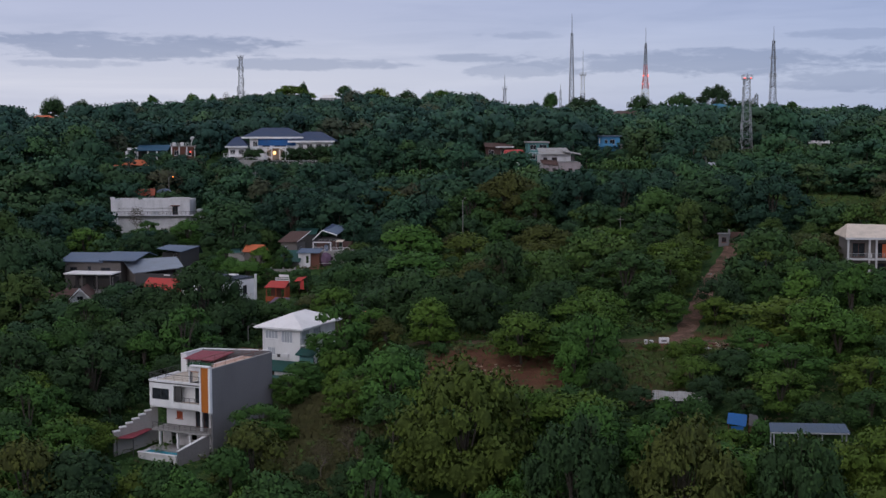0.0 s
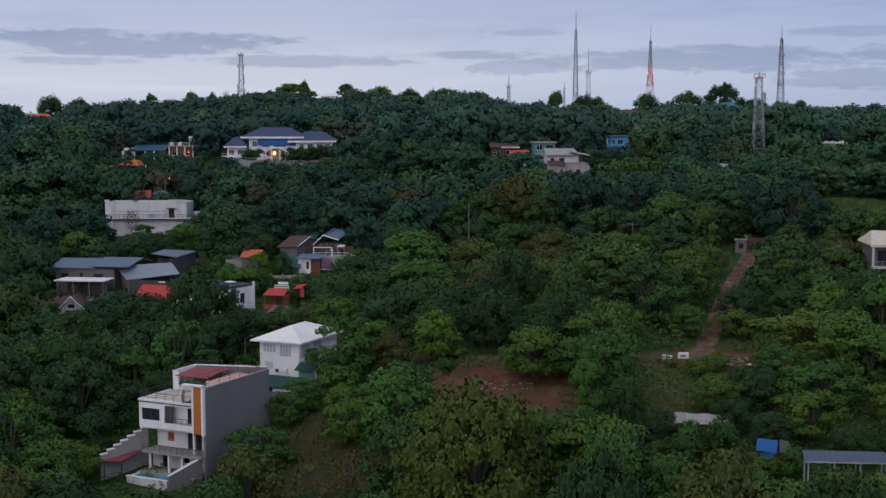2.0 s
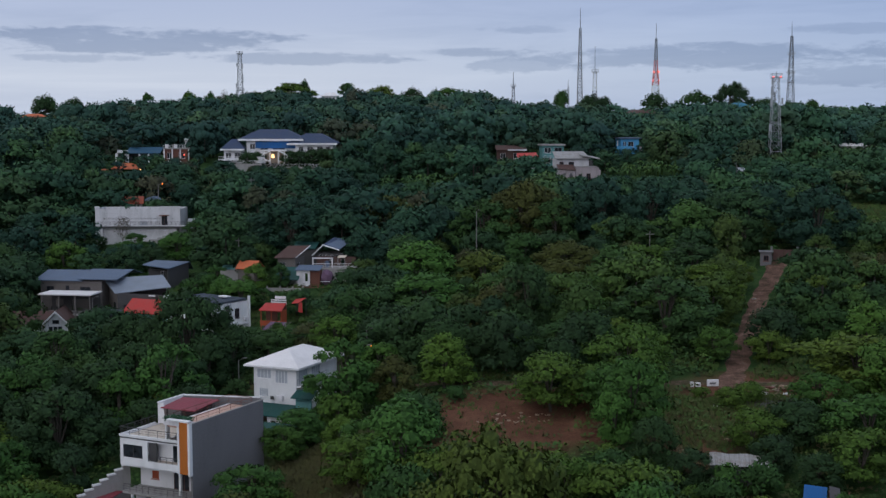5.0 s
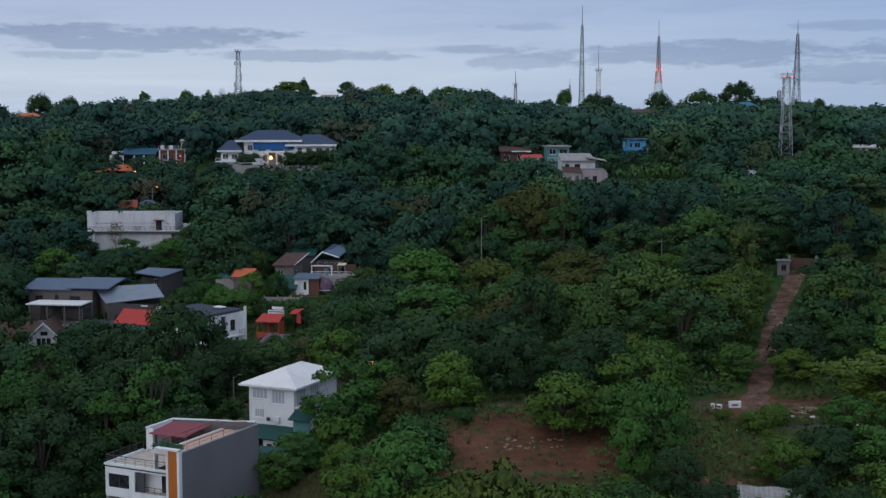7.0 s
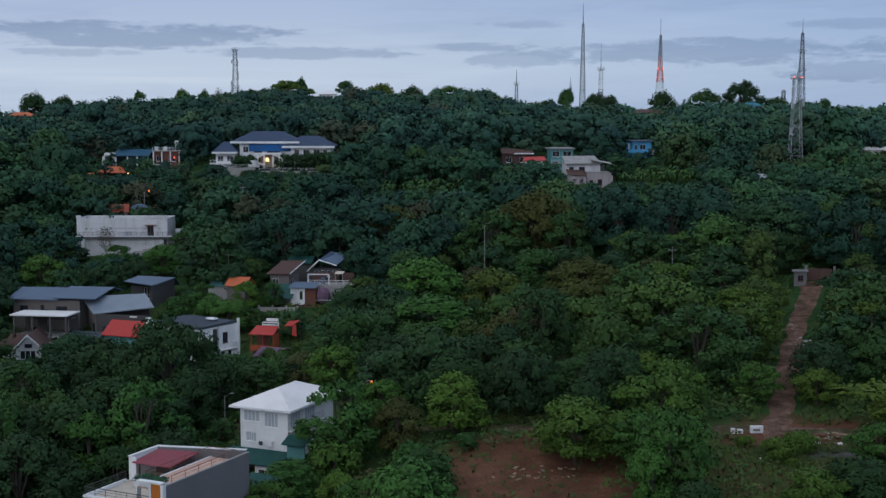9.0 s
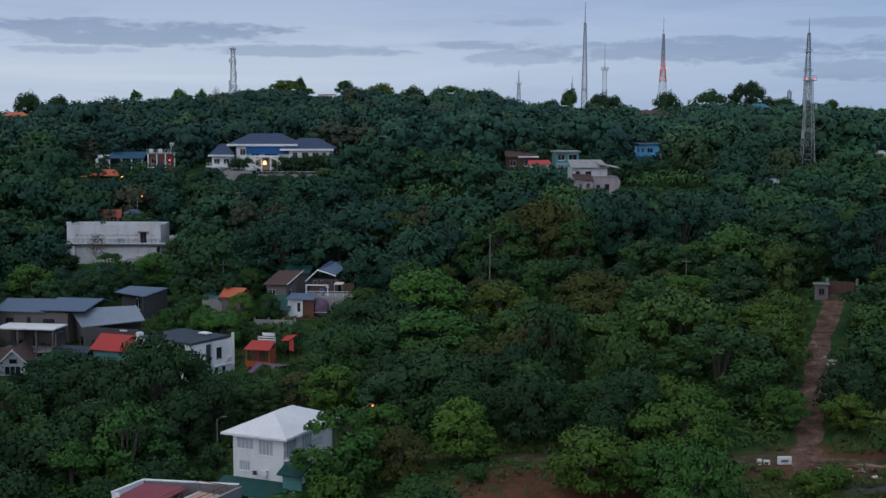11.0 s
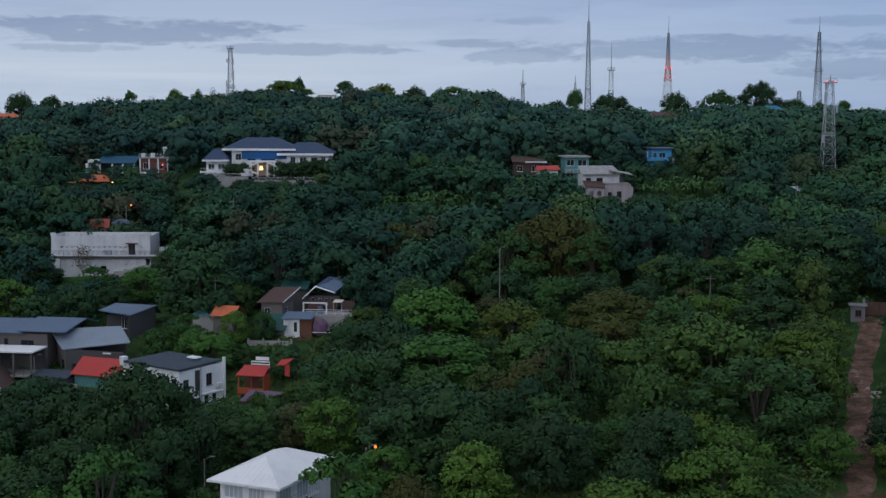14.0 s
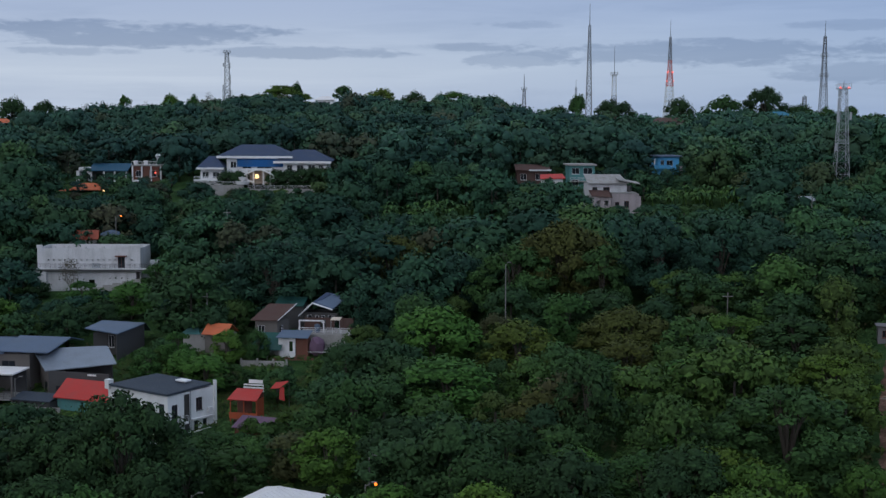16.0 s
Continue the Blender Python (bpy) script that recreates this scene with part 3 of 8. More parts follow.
def walls(parent, x0, x1, y0, y1, z0, z1, mat, t=0.2, front=(), right=(), left=(), back=(), trim=None, bars=1, glass=None):
    """Four walls with openings (s0, s1, z0, z1 from the wall's own left foot), each with its window."""
    runs = {"front": ((x0, y0, z0), (1, 0), x1 - x0, front), "right": ((x1, y0 + t, z0), (0, 1), y1 - y0 - 2 * t, right),
            "back": ((x1, y1, z0), (-1, 0), x1 - x0, back), "left": ((x0, y1 - t, z0), (0, -1), y1 - y0 - 2 * t, left)}
    for side, (p, along, length, holes) in runs.items():
        part("wall", pierced(bmesh.new(), p, along, length, z1 - z0, t, holes), mat, parent)
        for h in holes:
            window(parent, p, along, h, t, trim or WHITE, bars if h[1] - h[0] > 0.8 else 0, glass)


def flat(parent, name, x0, x1, y0, y1, z0, z1, mat, label="", bevel=0.0):
    bm = bmesh.new()
    block(bm, x0, x1, y0, y1, z0, z1, bevel)
    return part(name, bm, mat, parent, label)


def sheet(parent, ring, t, mat, label="", seams=0, name="roof"):
    """A sloping roof of four corners, near edge first, with raised seams down the slope."""
    ob = part(name, slab(bmesh.new(), ring, t), mat, parent, label)
    a, b, c, d = (Vector(p) for p in ring)
    up = (b - a).cross(d - a).normalized() * 0.03
    for i in range(seams):
        k = (i + 0.5) / seams
        part("seam", beam(bmesh.new(), a.lerp(b, k) + up * 0.4, d.lerp(c, k) + up * 0.4, 0.022, 4), mat, ob)
    return ob


def plants(parent, x0, x1, y0, y1, z, n, seed, name="planting"):
    """A box of leafy plants."""
    global RNG
    RNG = rng = np.random.default_rng(seed)
    fol = Foliage()
    at = np.stack([rng.uniform(x0, x1, n), rng.uniform(y0, y1, n), z + rng.uniform(0, 0.55, n)], 1)
    fol.sprays(at, np.tile([0.0, -0.3, 1.0], (n, 1)), 0.32, 0.6)
    v, f, t = fol.arrays()
    ob = new(name, tri_mesh(name, v, f, LEAF, t))
    ob.parent = parent
    return ob


# ---- grey house with the pool ----
def pool_house():
    ob = thing("house", pose(-30.23, 167.04, 0, 0, 0, -25.6) @ Matrix.Diagonal((0.909, 0.919, 0.976, 1)), "modern three-storey house, grey party wall, white front and orange column", "house", "houses on the hillside")
    # Upper storey and its wide white surround.
    balcony = (4.3, 9.0, 0.75, 3.05)
    win = (0.45, 3.5, 0.95, 2.5)
    part("front_wall", pierced(bmesh.new(), (-10.9, 0, 3.06), (1, 0), 9.15, 3.44, 0.25, [win, balcony]), WHITE, ob, "white rendered front")
    window(ob, (-10.9, 0, 3.06), (1, 0), win, 0.25, DARK_METAL, 1, sill=False)
    flat(ob, "balcony_floor", -6.62, -1.88, 0.26, 2.3, 3.5, 3.78, BEIGE)
    flat(ob, "balcony_wall", -6.62, -1.88, 1.3, 1.5, 3.78, 6.2, WHITE)
    flat(ob, "shutter", -6.6, -5.4, 0.3, 0.42, 3.8, 6.05, DARK_WALL, "dark grey sliding screen")
    flat(ob, "balcony_door", -3.6, -2.7, 1.22, 1.296, 3.8, 5.9, GLASS, "dark glass sliding door")
    flat(ob, "curtain", -2.6, -1.9, 1.0, 1.25, 3.8, 6.0, DARK_WALL, "dark side panel")
    railing(ob, [(-6.55, 0.1, 3.78), (-1.95, 0.1, 3.78)], 0.75, 0.9, DARK_METAL)
    part("left_wall", pierced(bmesh.new(), (-10.9, 12.6, 3.06), (0, -1), 12.3, 3.44, 0.25), WHITE, ob)
    flat(ob, "overhang", -10.86, -0.3, 0.27, 3.0, 2.86, 3.05, WHITE)
    flat(ob, "terrace_floor", -10.6, -4.4, 0.3, 12.4, 6.2, 6.42, BEIGE, "beige roof terrace floor")
    part("roof_edge", boxes((-11.0, -1.9, -0.1, 0.24, 6.503, 6.72), (-11.0, -10.72, 0.24, 7.0, 6.503, 6.72)), WHITE, ob)
    # Raised dark strip in place of the shade that the roof edge throws.
    part("shadow_strip", boxes((-10.9, -1.9, -0.03, -0.004, 6.28, 6.42)), DARK_METAL, ob, "dark strip for the shade under the white roof edge")
    railing(ob, [(-2.1, 0.05, 6.72), (-10.85, 0.05, 6.72), (-10.85, 7.0, 6.72)], 0.85, 1.4, DARK_METAL)
    # Orange column with its white fins.
    flat(ob, "column", -1.55, -0.28, -0.12, 0.5, 2.9, 8.95, ORANGE, "orange wood-clad column")
    part("white_fin", boxes((-1.85, -1.554, -0.22, 0.6, 2.9, 9.0)), WHITE, ob)
    part("white_fin", boxes((-0.276, 0.06, -0.22, 0.3, 2.75, 8.9)), WHITE, ob)
    flat(ob, "fin_cap", -3.4, -0.1, -0.3, 0.35, 9.003, 9.2, WHITE, bevel=0.02)
    # Party wall.
    part("party_wall", pierced(bmesh.new(), (0, 0.304, -4), (0, 1), 15.6, 12.75, 0.25), GREY_WALL, ob, "bare grey cement party wall")
    flat(ob, "coping", -0.26, 0.02, 0.31, 15.95, 8.754, 8.83, CONCRETE)
    part("back_wall", solid(bmesh.new(), [(-10.9, 12.62, -2), (-0.3, 15.62, -2), (-0.3, 15.9, -2), (-10.9, 12.9, -2)], [(-10.9, 12.62, 9.0), (-0.3, 15.62, 9.0), (-0.3, 15.9, 9.0), (-10.9, 12.9, 9.0)]), GREY_WALL, ob)
    part("back_coping", solid(bmesh.new(), [(-10.95, 12.6, 9.003), (-0.3, 15.6, 9.003), (-0.3, 15.95, 9.003), (-10.95, 12.95, 9.003)], [(-10.95, 12.6, 9.12), (-0.3, 15.6, 9.12), (-0.3, 15.95, 9.12), (-10.95, 12.95, 9.12)]), WHITE, ob)
    # Upper terrace over the stair block.
    part("stair_block", pierced(bmesh.new(), (-4.35, 14.3, 6.43), (0, -1), 13.6, 1.85, 0.2, [(11.3, 12.9, 0.1, 1.7)]), WHITE, ob)
    flat(ob, "stair_front", -2.6, -1.9, 0.75, 0.95, 6.43, 8.6, DARK_WALL)
    flat(ob, "upper_terrace", -4.35, -0.3, 0.96, 14.2, 8.0, 8.22, PEACH, "peach tiled upper terrace floor")
    flat(ob, "planter", -4.6, -0.4, 0.72, 1.75, 8.25, 8.75, WHITE_OLD)
    plants(ob, -4.5, -0.6, 0.6, 1.75, 8.8, 420, 5)
    railing(ob, [(-0.5, 2.0, 8.25), (-0.5, 14.0, 8.25), (-4.2, 14.0, 8.25), (-4.2, 2.2, 8.25)], 1.15, 2.2, BROWN_WOOD)
    # Roofed part of the terrace.
    part("terrace_wall", pierced(bmesh.new(), (-10.9, 12.6, 6.504), (0, -1), 5.0, 2.496, 0.25), WHITE, ob)
    flat(ob, "side_coping", -10.95, -10.6, 7.5, 12.59, 9.004, 9.12, WHITE)
    flat(ob, "wall_return", -10.64, -9.9, 7.6, 7.8, 6.5, 9.0, WHITE)
    sheet(ob, [(-10.2, 7.3, 8.55), (-4.9, 7.3, 8.55), (-4.9, 12.9, 8.95), (-10.2, 12.0, 8.95)], 0.12, MAROON, "maroon terrace roof", 9, "terrace_roof")
    for x, y in ((-9.9, 8.1), (-5.1, 7.6), (-5.1, 12.0)):
        part("post", boxes((x, x + 0.14, y, y + 0.14, 6.43, 8.42)), DARK_METAL, ob)
    flat(ob, "terrace_room", -10.2, -5.2, 11.6, 11.8, 6.43, 8.6, DARK_WALL)
    # Storey at deck level, set back under the overhang.
    door, small = (5.2, 7.6, 0.0, 2.3), (1.8, 2.9, 0.9, 1.9)
    part("ground_wall", pierced(bmesh.new(), (-10.2, 3.0, 0.0), (1, 0), 9.9, 2.84, 0.25, [small, door]), WHITE, ob)
    window(ob, (-10.2, 3.0, 0.0), (1, 0), small, 0.25, RED_WOOD, 1, RED_WOOD, name="shuttered_window")
    window(ob, (-10.2, 3.0, 0.0), (1, 0), door, 0.25, BROWN_WOOD, 2, sill=False, name="glass_door")
    part("pillar", boxes((-2.5, -2.2, 0.8, 1.1, 0.0, 2.84)), WHITE, ob)
    part("left_side", pierced(bmesh.new(), (-10.2, 12.4, -2), (0, -1), 9.1, 5.0, 0.25), WHITE, ob)
    flat(ob, "deck", -10.4, -0.35, -0.3, 3.0, -0.28, -0.02, CONCRETE, "concrete deck over the patio")
    railing(ob, [(-10.3, -0.2, -0.02), (-0.6, -0.2, -0.02)], 0.85, 1.0, DARK_METAL)
    # Patio, columns and pool below the deck.
    flat(ob, "patio_floor", -10.6, -1.0, -1.2, 3.4, -2.85, -2.6, CONCRETE)
    part("patio_wall", pierced(bmesh.new(), (-10.4, 2.2, -2.6), (1, 0), 9.4, 2.3, 0.2, [(1.6, 3.0, 0.0, 2.1), (5.2, 6.2, 0.9, 1.9)]), WHITE_OLD, ob)
    for x in (-9.4, -6.2, -4.0):
        part("patio_column", boxes((x, x + 0.3, 0.0, 0.3, -2.6, -0.29)), WHITE, ob)
    part("pool_wall", boxes((-10.3, -3.6, -3.65, -3.35, -6.0, -2.65), (-10.3, -10.0, -3.35, -1.2, -6.0, -2.65), (-3.9, -3.6, -3.35, -1.2, -6.0, -2.65)), WHITE_OLD, ob, "weathered white pool wall")
    part("pool_rim", boxes((-10.4, -3.5, -3.75, -3.25, -2.646, -2.54)), WHITE, ob)
    flat(ob, "water", -9.98, -3.92, -3.34, -1.21, -4.0, -2.8, WATER, "turquoise pool water")
    bm = bmesh.new()
    solid(bm, [(-3.3, -3.7, -6), (-3.05, -3.7, -6), (-0.6, 0.28, -6), (-0.9, 0.28, -6)], [(-3.3, -3.7, -1.9), (-3.05, -3.7, -1.9), (-0.6, 0.28, -0.2), (-0.9, 0.28, -0.2)])
    part("plot_wall", bm, GREY_WALL, ob, "grey plot wall beside the pool")
    bm = bmesh.new()
    solid(bm, [(-3.35, -3.75, -1.896), (-3.0, -3.75, -1.896), (-0.55, 0.28, -0.196), (-0.95, 0.28, -0.196)], [(-3.35, -3.75, -1.78), (-3.0, -3.75, -1.78), (-0.55, 0.28, -0.08), (-0.95, 0.28, -0.08)])
    part("plot_wall_coping", bm, WHITE, ob)
    # Stepped boundary wall and car port.
    for i in range(7):
        x, y, z = -11.2 - i * 0.36, 2.2 - i * 1.0, 2.45 - i * 0.42
        run = [(x, y), (x - 0.36, y - 1.0), (x - 0.6, y - 0.92), (x - 0.24, y + 0.08)]
        cap = [(x + 0.07, y + 0.02), (x - 0.31, y - 1.04), (x - 0.66, y - 0.92), (x - 0.28, y + 0.14)]
        part("stepped_wall", solid(bmesh.new(), [(*p, -4.5) for p in run], [(*p, z) for p in run]), CONCRETE, ob)
        part("wall_cap", solid(bmesh.new(), [(*p, z + 0.004) for p in cap], [(*p, z + 0.2) for p in cap]), WHITE, ob)
    sheet(ob, [(-14.0, -4.8, -0.9), (-10.9, -4.0, -0.7), (-10.9, 0.4, -0.3), (-13.6, 0.2, -0.4)], 0.1, MAROON, "maroon car port roof", 7, "car_port_roof")
    for x, y in ((-13.6, -4.4), (-11.1, -3.8)):
        part("car_port_post", boxes((x, x + 0.12, y, y + 0.12, -5, -0.98)), DARK_METAL, ob)
    part("front_step", boxes((-8.4, -3.2, -5.4, -4.2, -4.6, -4.2)), CONCRETE, ob)


pool_house()


# ---- white house with the hipped roof, and its green-roofed annex ----
def white_house():
    ob = thing("house", pose(-21.6, 196.6, 0, 0, 0, -24), "white two-storey house with a white hipped metal roof", "house", "houses on the hillside")
    walls(ob, -7.4, -0.7, 0.9, 12.2, 2.0, 9.1, WHITE, 0.2,
          front=[(0.45, 2.7, 5.3, 6.6), (3.35, 5.3, 4.8, 6.6), (0.8, 2.2, 2.8, 3.95)], right=[(0.5, 2.9, 4.6, 6.6), (4.0, 6.4, 4.6, 6.6)], bars=3, glass=CURTAINED)
    flat(ob, "ceiling", -7.4, -0.7, 0.9, 12.2, 8.95, 9.08, WHITE)
    a, b, c, d = (-8.4, 0.0, 9.24), (0.2, 0.0, 9.24), (0.2, 13.0, 9.24), (-8.4, 13.0, 9.24)
    near, back = (-4.1, 4.5, 11.0), (-4.1, 8.6, 11.0)
    bm = slab(bmesh.new(), [a, b, near], 0.14)
    for ring in ([b, c, back, near], [c, d, back], [d, a, near, back]):
        slab(bm, ring, 0.14)
    roof = part("roof", bm, WHITE_ROOF, ob, "white standing-seam metal roof")
    for i in range(14):
        s = -8.1 + i * 0.62
        k = min(s + 8.4, 0.2 - s) / 4.3
        part("seam", beam(bmesh.new(), (s, 0.0, 9.27), (s, 4.5 * k, 9.27 + 1.76 * k), 0.012, 4), WHITE_ROOF, roof)
    for i in range(20):
        s = 0.4 + i * 0.64
        k = min(s / 4.5, (13.0 - s) / 4.4, 1.0)
        part("seam", beam(bmesh.new(), (0.2, s, 9.27), (0.2 - 4.3 * k, s, 9.27 + 1.76 * k), 0.012, 4), WHITE_ROOF, roof)
    part("fascia", boxes((-8.45, 0.25, -0.06, -0.02, 8.98, 9.22), (0.22, 0.26, -0.02, 13.0, 8.98, 9.22)), WHITE_OLD, ob)
    railing(ob, [(-0.6, 1.0, 6.6), (-0.2, 1.0, 6.6), (-0.2, 8.8, 6.6)], 0.95, 0.5, GALVANISED)
    flat(ob, "side_balcony", -0.69, -0.1, 0.9, 8.9, 6.42, 6.58, WHITE)
    ac = flat(ob, "air_conditioner", -3.6, -2.7, 0.4, 0.88, 4.5, 5.15, WHITE_OLD, "white air conditioner box on the wall", 0.02)
    part("fan_grille", boxes((-4.5, -3.95, 0.365, 0.396, 4.58, 5.07)), DARK_METAL, ac)
    annex = thing("annex", pose(-21.6, 196.6, 0, 0, 0, -24), "lean-to annex with teal green sheet roofs", "annex")
    sheet(annex, [(-8.6, -2.4, 3.0), (0.6, -2.4, 3.0), (0.6, 0.86, 4.0), (-8.6, 0.86, 4.0)], 0.1, GREEN_ROOF, "teal green sheet roof", 16)
    sheet(annex, [(-0.6, -0.9, 5.4), (2.6, -0.9, 5.4), (2.6, 1.2, 6.2), (-0.6, 0.86, 6.15)], 0.1, GREEN_ROOF, "teal green sheet roof", 12)
    part("wall", pierced(bmesh.new(), (-3.6, -2.0, -1.5), (1, 0), 4.0, 4.4, 0.15, [(0.5, 1.3, 2.0, 3.8), (1.9, 3.6, 2.2, 3.8)]), WHITE_OLD, annex)
    for h in ((0.5, 1.3, 2.0, 3.8), (1.9, 3.6, 2.2, 3.8)):
        window(annex, (-3.6, -2.0, -1.5), (1, 0), h, 0.15, BROWN_WOOD, 1)
    part("side_wall", pierced(bmesh.new(), (0.4, -1.84, -1.5), (0, 1), 3.4, 4.4, 0.15), WHITE_OLD, annex)
    flat(annex, "upper_wall", -0.2, 2.2, -0.2, 0.0, 3.6, 5.1, SEA_GREEN)
    part("back_room", boxes((-7.5, -3.8, 0.2, 0.85, -1.5, 3.45)), BROWN_WOOD, annex)
    for x in (-7.5, -5.0):
        part("post", boxes((x, x + 0.16, -2.2, -2.04, -1.6, 2.9)), BROWN_WOOD, annex)
    low = thing("shed", pose(-23.2, 189.6, 0.6, 0, 0, -24), "low shed with a teal green sheet roof", "shed")
    sheet(low, [(-3.2, -1.5, 1.9), (2.0, -1.5, 1.9), (2.0, 1.6, 2.4), (-3.2, 1.6, 2.4)], 0.1, GREEN_ROOF, "", 8)
    part("wall", boxes((-2.9, 1.7, -1.1, 1.3, -1.5, 1.75)), CONCRETE, low)


white_house()


# ---- white modern house behind the dark trees ----
def modern_house():
    ob = thing("house", pose(-42.9, 253.6, 0, 0, 0, -36), "white two-storey modern house with a dark low-pitched roof", "house", "houses on the hillside")
    walls(ob, -12.2, 0, 0, 8.9, 2.0, 9.6, WHITE, 0.22, front=[(8.0, 9.1, 4.9, 6.4), (10.4, 11.5, 4.9, 6.4), (8.0, 9.1, 1.8, 3.3), (1.2, 3.6, 4.7, 6.5), (4.8, 6.6, 4.7, 6.5)],
          right=[(0.5, 1.6, 3.9, 6.2), (5.0, 6.2, 4.7, 6.5), (4.6, 5.4, 1.9, 3.3), (6.2, 7.0, 1.9, 3.3), (0.6, 1.9, 0.6, 2.8)], trim=DARK_METAL)
    sheet(ob, [(-11.6, -0.4, 10.0), (0.35, -0.4, 10.0), (-0.2, 8.4, 10.1), (-11.6, 8.4, 10.1)], 0.3, DARK_ROOF, "dark low-pitched sheet roof", 20)
    part("corner_fin", boxes((0.004, 0.3, 8.5, 8.92, 1.5, 10.5)), WHITE, ob)
    part("parapet", boxes((-12.6, -11.65, -0.3, 0.5, 9.2, 10.5)), WHITE, ob)
    part("slat_panel", boxes((0.004, 0.08, 3.0, 3.9, 3.2, 9.3)), DARK_WALL, ob, "dark slatted panel")
    for k in range(5):
        part("slat", boxes((0.084, 0.13, 3.04 + k * 0.18, 3.13 + k * 0.18, 3.2, 9.3)), DARK_METAL, ob)
    flat(ob, "balcony", 0.004, 1.1, 0.3, 2.8, 5.5, 5.75, WHITE)
    railing(ob, [(1.05, 0.35, 5.75), (1.05, 2.75, 5.75)], 0.9, 0.8, WHITE)
    part("ledge", boxes((0.004, 0.4, 4.2, 8.4, 5.5, 5.7)), WHITE, ob)
    part("rain_pipe", beam(bmesh.new(), (0.1, 4.1, 2.0), (0.1, 4.1, 9.8), 0.06, 6), GALVANISED, ob)
    part("air_conditioner", boxes((0.01, 0.45, 7.2, 8.0, 6.2, 6.8, 0.02)), WHITE_OLD, ob)
    flat(ob, "skylight", -4.5, -2.6, 5.6, 6.8, 10.3, 10.5, WHITE)
    part("yard_wall", boxes((0.9, 1.1, -4, 8.4, 1.5, 4.2)), WHITE_OLD, ob)


modern_house()


def red_hut():
    ob = thing("hut", pose(-33.4, 259.6, 0, 0, 0, -14), "small orange-red timber hut with a red roof", "hut")
    sheet(ob, [(-2.2, -0.8, 8.0), (2.2, -0.8, 8.0), (2.0, 2.2, 9.0), (-2.0, 2.2, 9.0)], 0.12, RED_ROOF, "red sheet roof", 8)
    part("railing_panel", boxes((-2.1, 2.1, -0.5, -0.4, 5.2, 6.1)), RED_WOOD, ob, "orange-red balustrade")
    for x in (-2.0, 0.0, 1.9):
        part("post", boxes((x, x + 0.14, -0.45, -0.31, 3.5, 7.85)), RED_WOOD, ob)
    flat(ob, "floor", -2.1, 2.1, -0.4, 2.4, 4.9, 5.1, BROWN_WOOD)
    part("wall", pierced(bmesh.new(), (-2.0, 2.2, 3.2), (1, 0), 4.0, 5.4, 0.15, [(2.2, 3.4, 1.9, 4.0)]), BROWN_WOOD, ob)
    part("side_wall", boxes((1.9, 2.05, -0.2, 2.19, 3.2, 7.9)), RED_WOOD, ob)
    part("parapet_rail", boxes((-1.1, 1.9, 2.5, 2.6, 9.0, 9.2), (-1.1, 1.9, 2.5, 2.6, 9.4, 9.6), (-0.4, 1.7, 2.7, 2.8, 9.7, 10.2), (-1.1, -1.0, 2.5, 2.6, 8.3, 9.6), (1.8, 1.9, 2.5, 2.6, 8.3, 9.6)), WHITE, ob, "white roof rail")
    red = thing("shade_cloth", pose(-29.0, 263.5, 0, 0, 0, -10), "bright red cloth hung between the trees", "cloth")
    bm = slab(bmesh.new(), [(-1.3, 0, 8.6), (0.2, -0.3, 8.8), (1.2, 1.0, 9.6), (-0.8, 1.2, 9.3)], 0.05)
    part("cloth", bm, RED_ROOF, red)
    part("hanging_edge", slab(bmesh.new(), [(0.1, -0.32, 7.2), (0.9, -0.2, 7.0), (0.7, 0.2, 8.9), (0.1, 0.0, 8.76)], 0.05), RED_ROOF, red)
    part("pole", beam(bmesh.new(), (1.2, 1.05, 3), (1.2, 1.05, 9.7), 0.05), DARK_METAL, red)
    grey = thing("shed", pose(-31.0, 254.6, 0, 0, 0, -20), "low shed with a faded purple-grey roof", "shed")
    sheet(grey, [(-3.0, -1.6, 5.3), (2.6, -1.6, 5.3), (2.6, 1.6, 6.3), (-3.0, 1.6, 6.3)], 0.1, PURPLE, "", 8)
    part("wall", boxes((-2.7, 2.3, -1.2, 1.3, 2.5, 5.1)), BROWN_WOOD, grey)


red_hut()


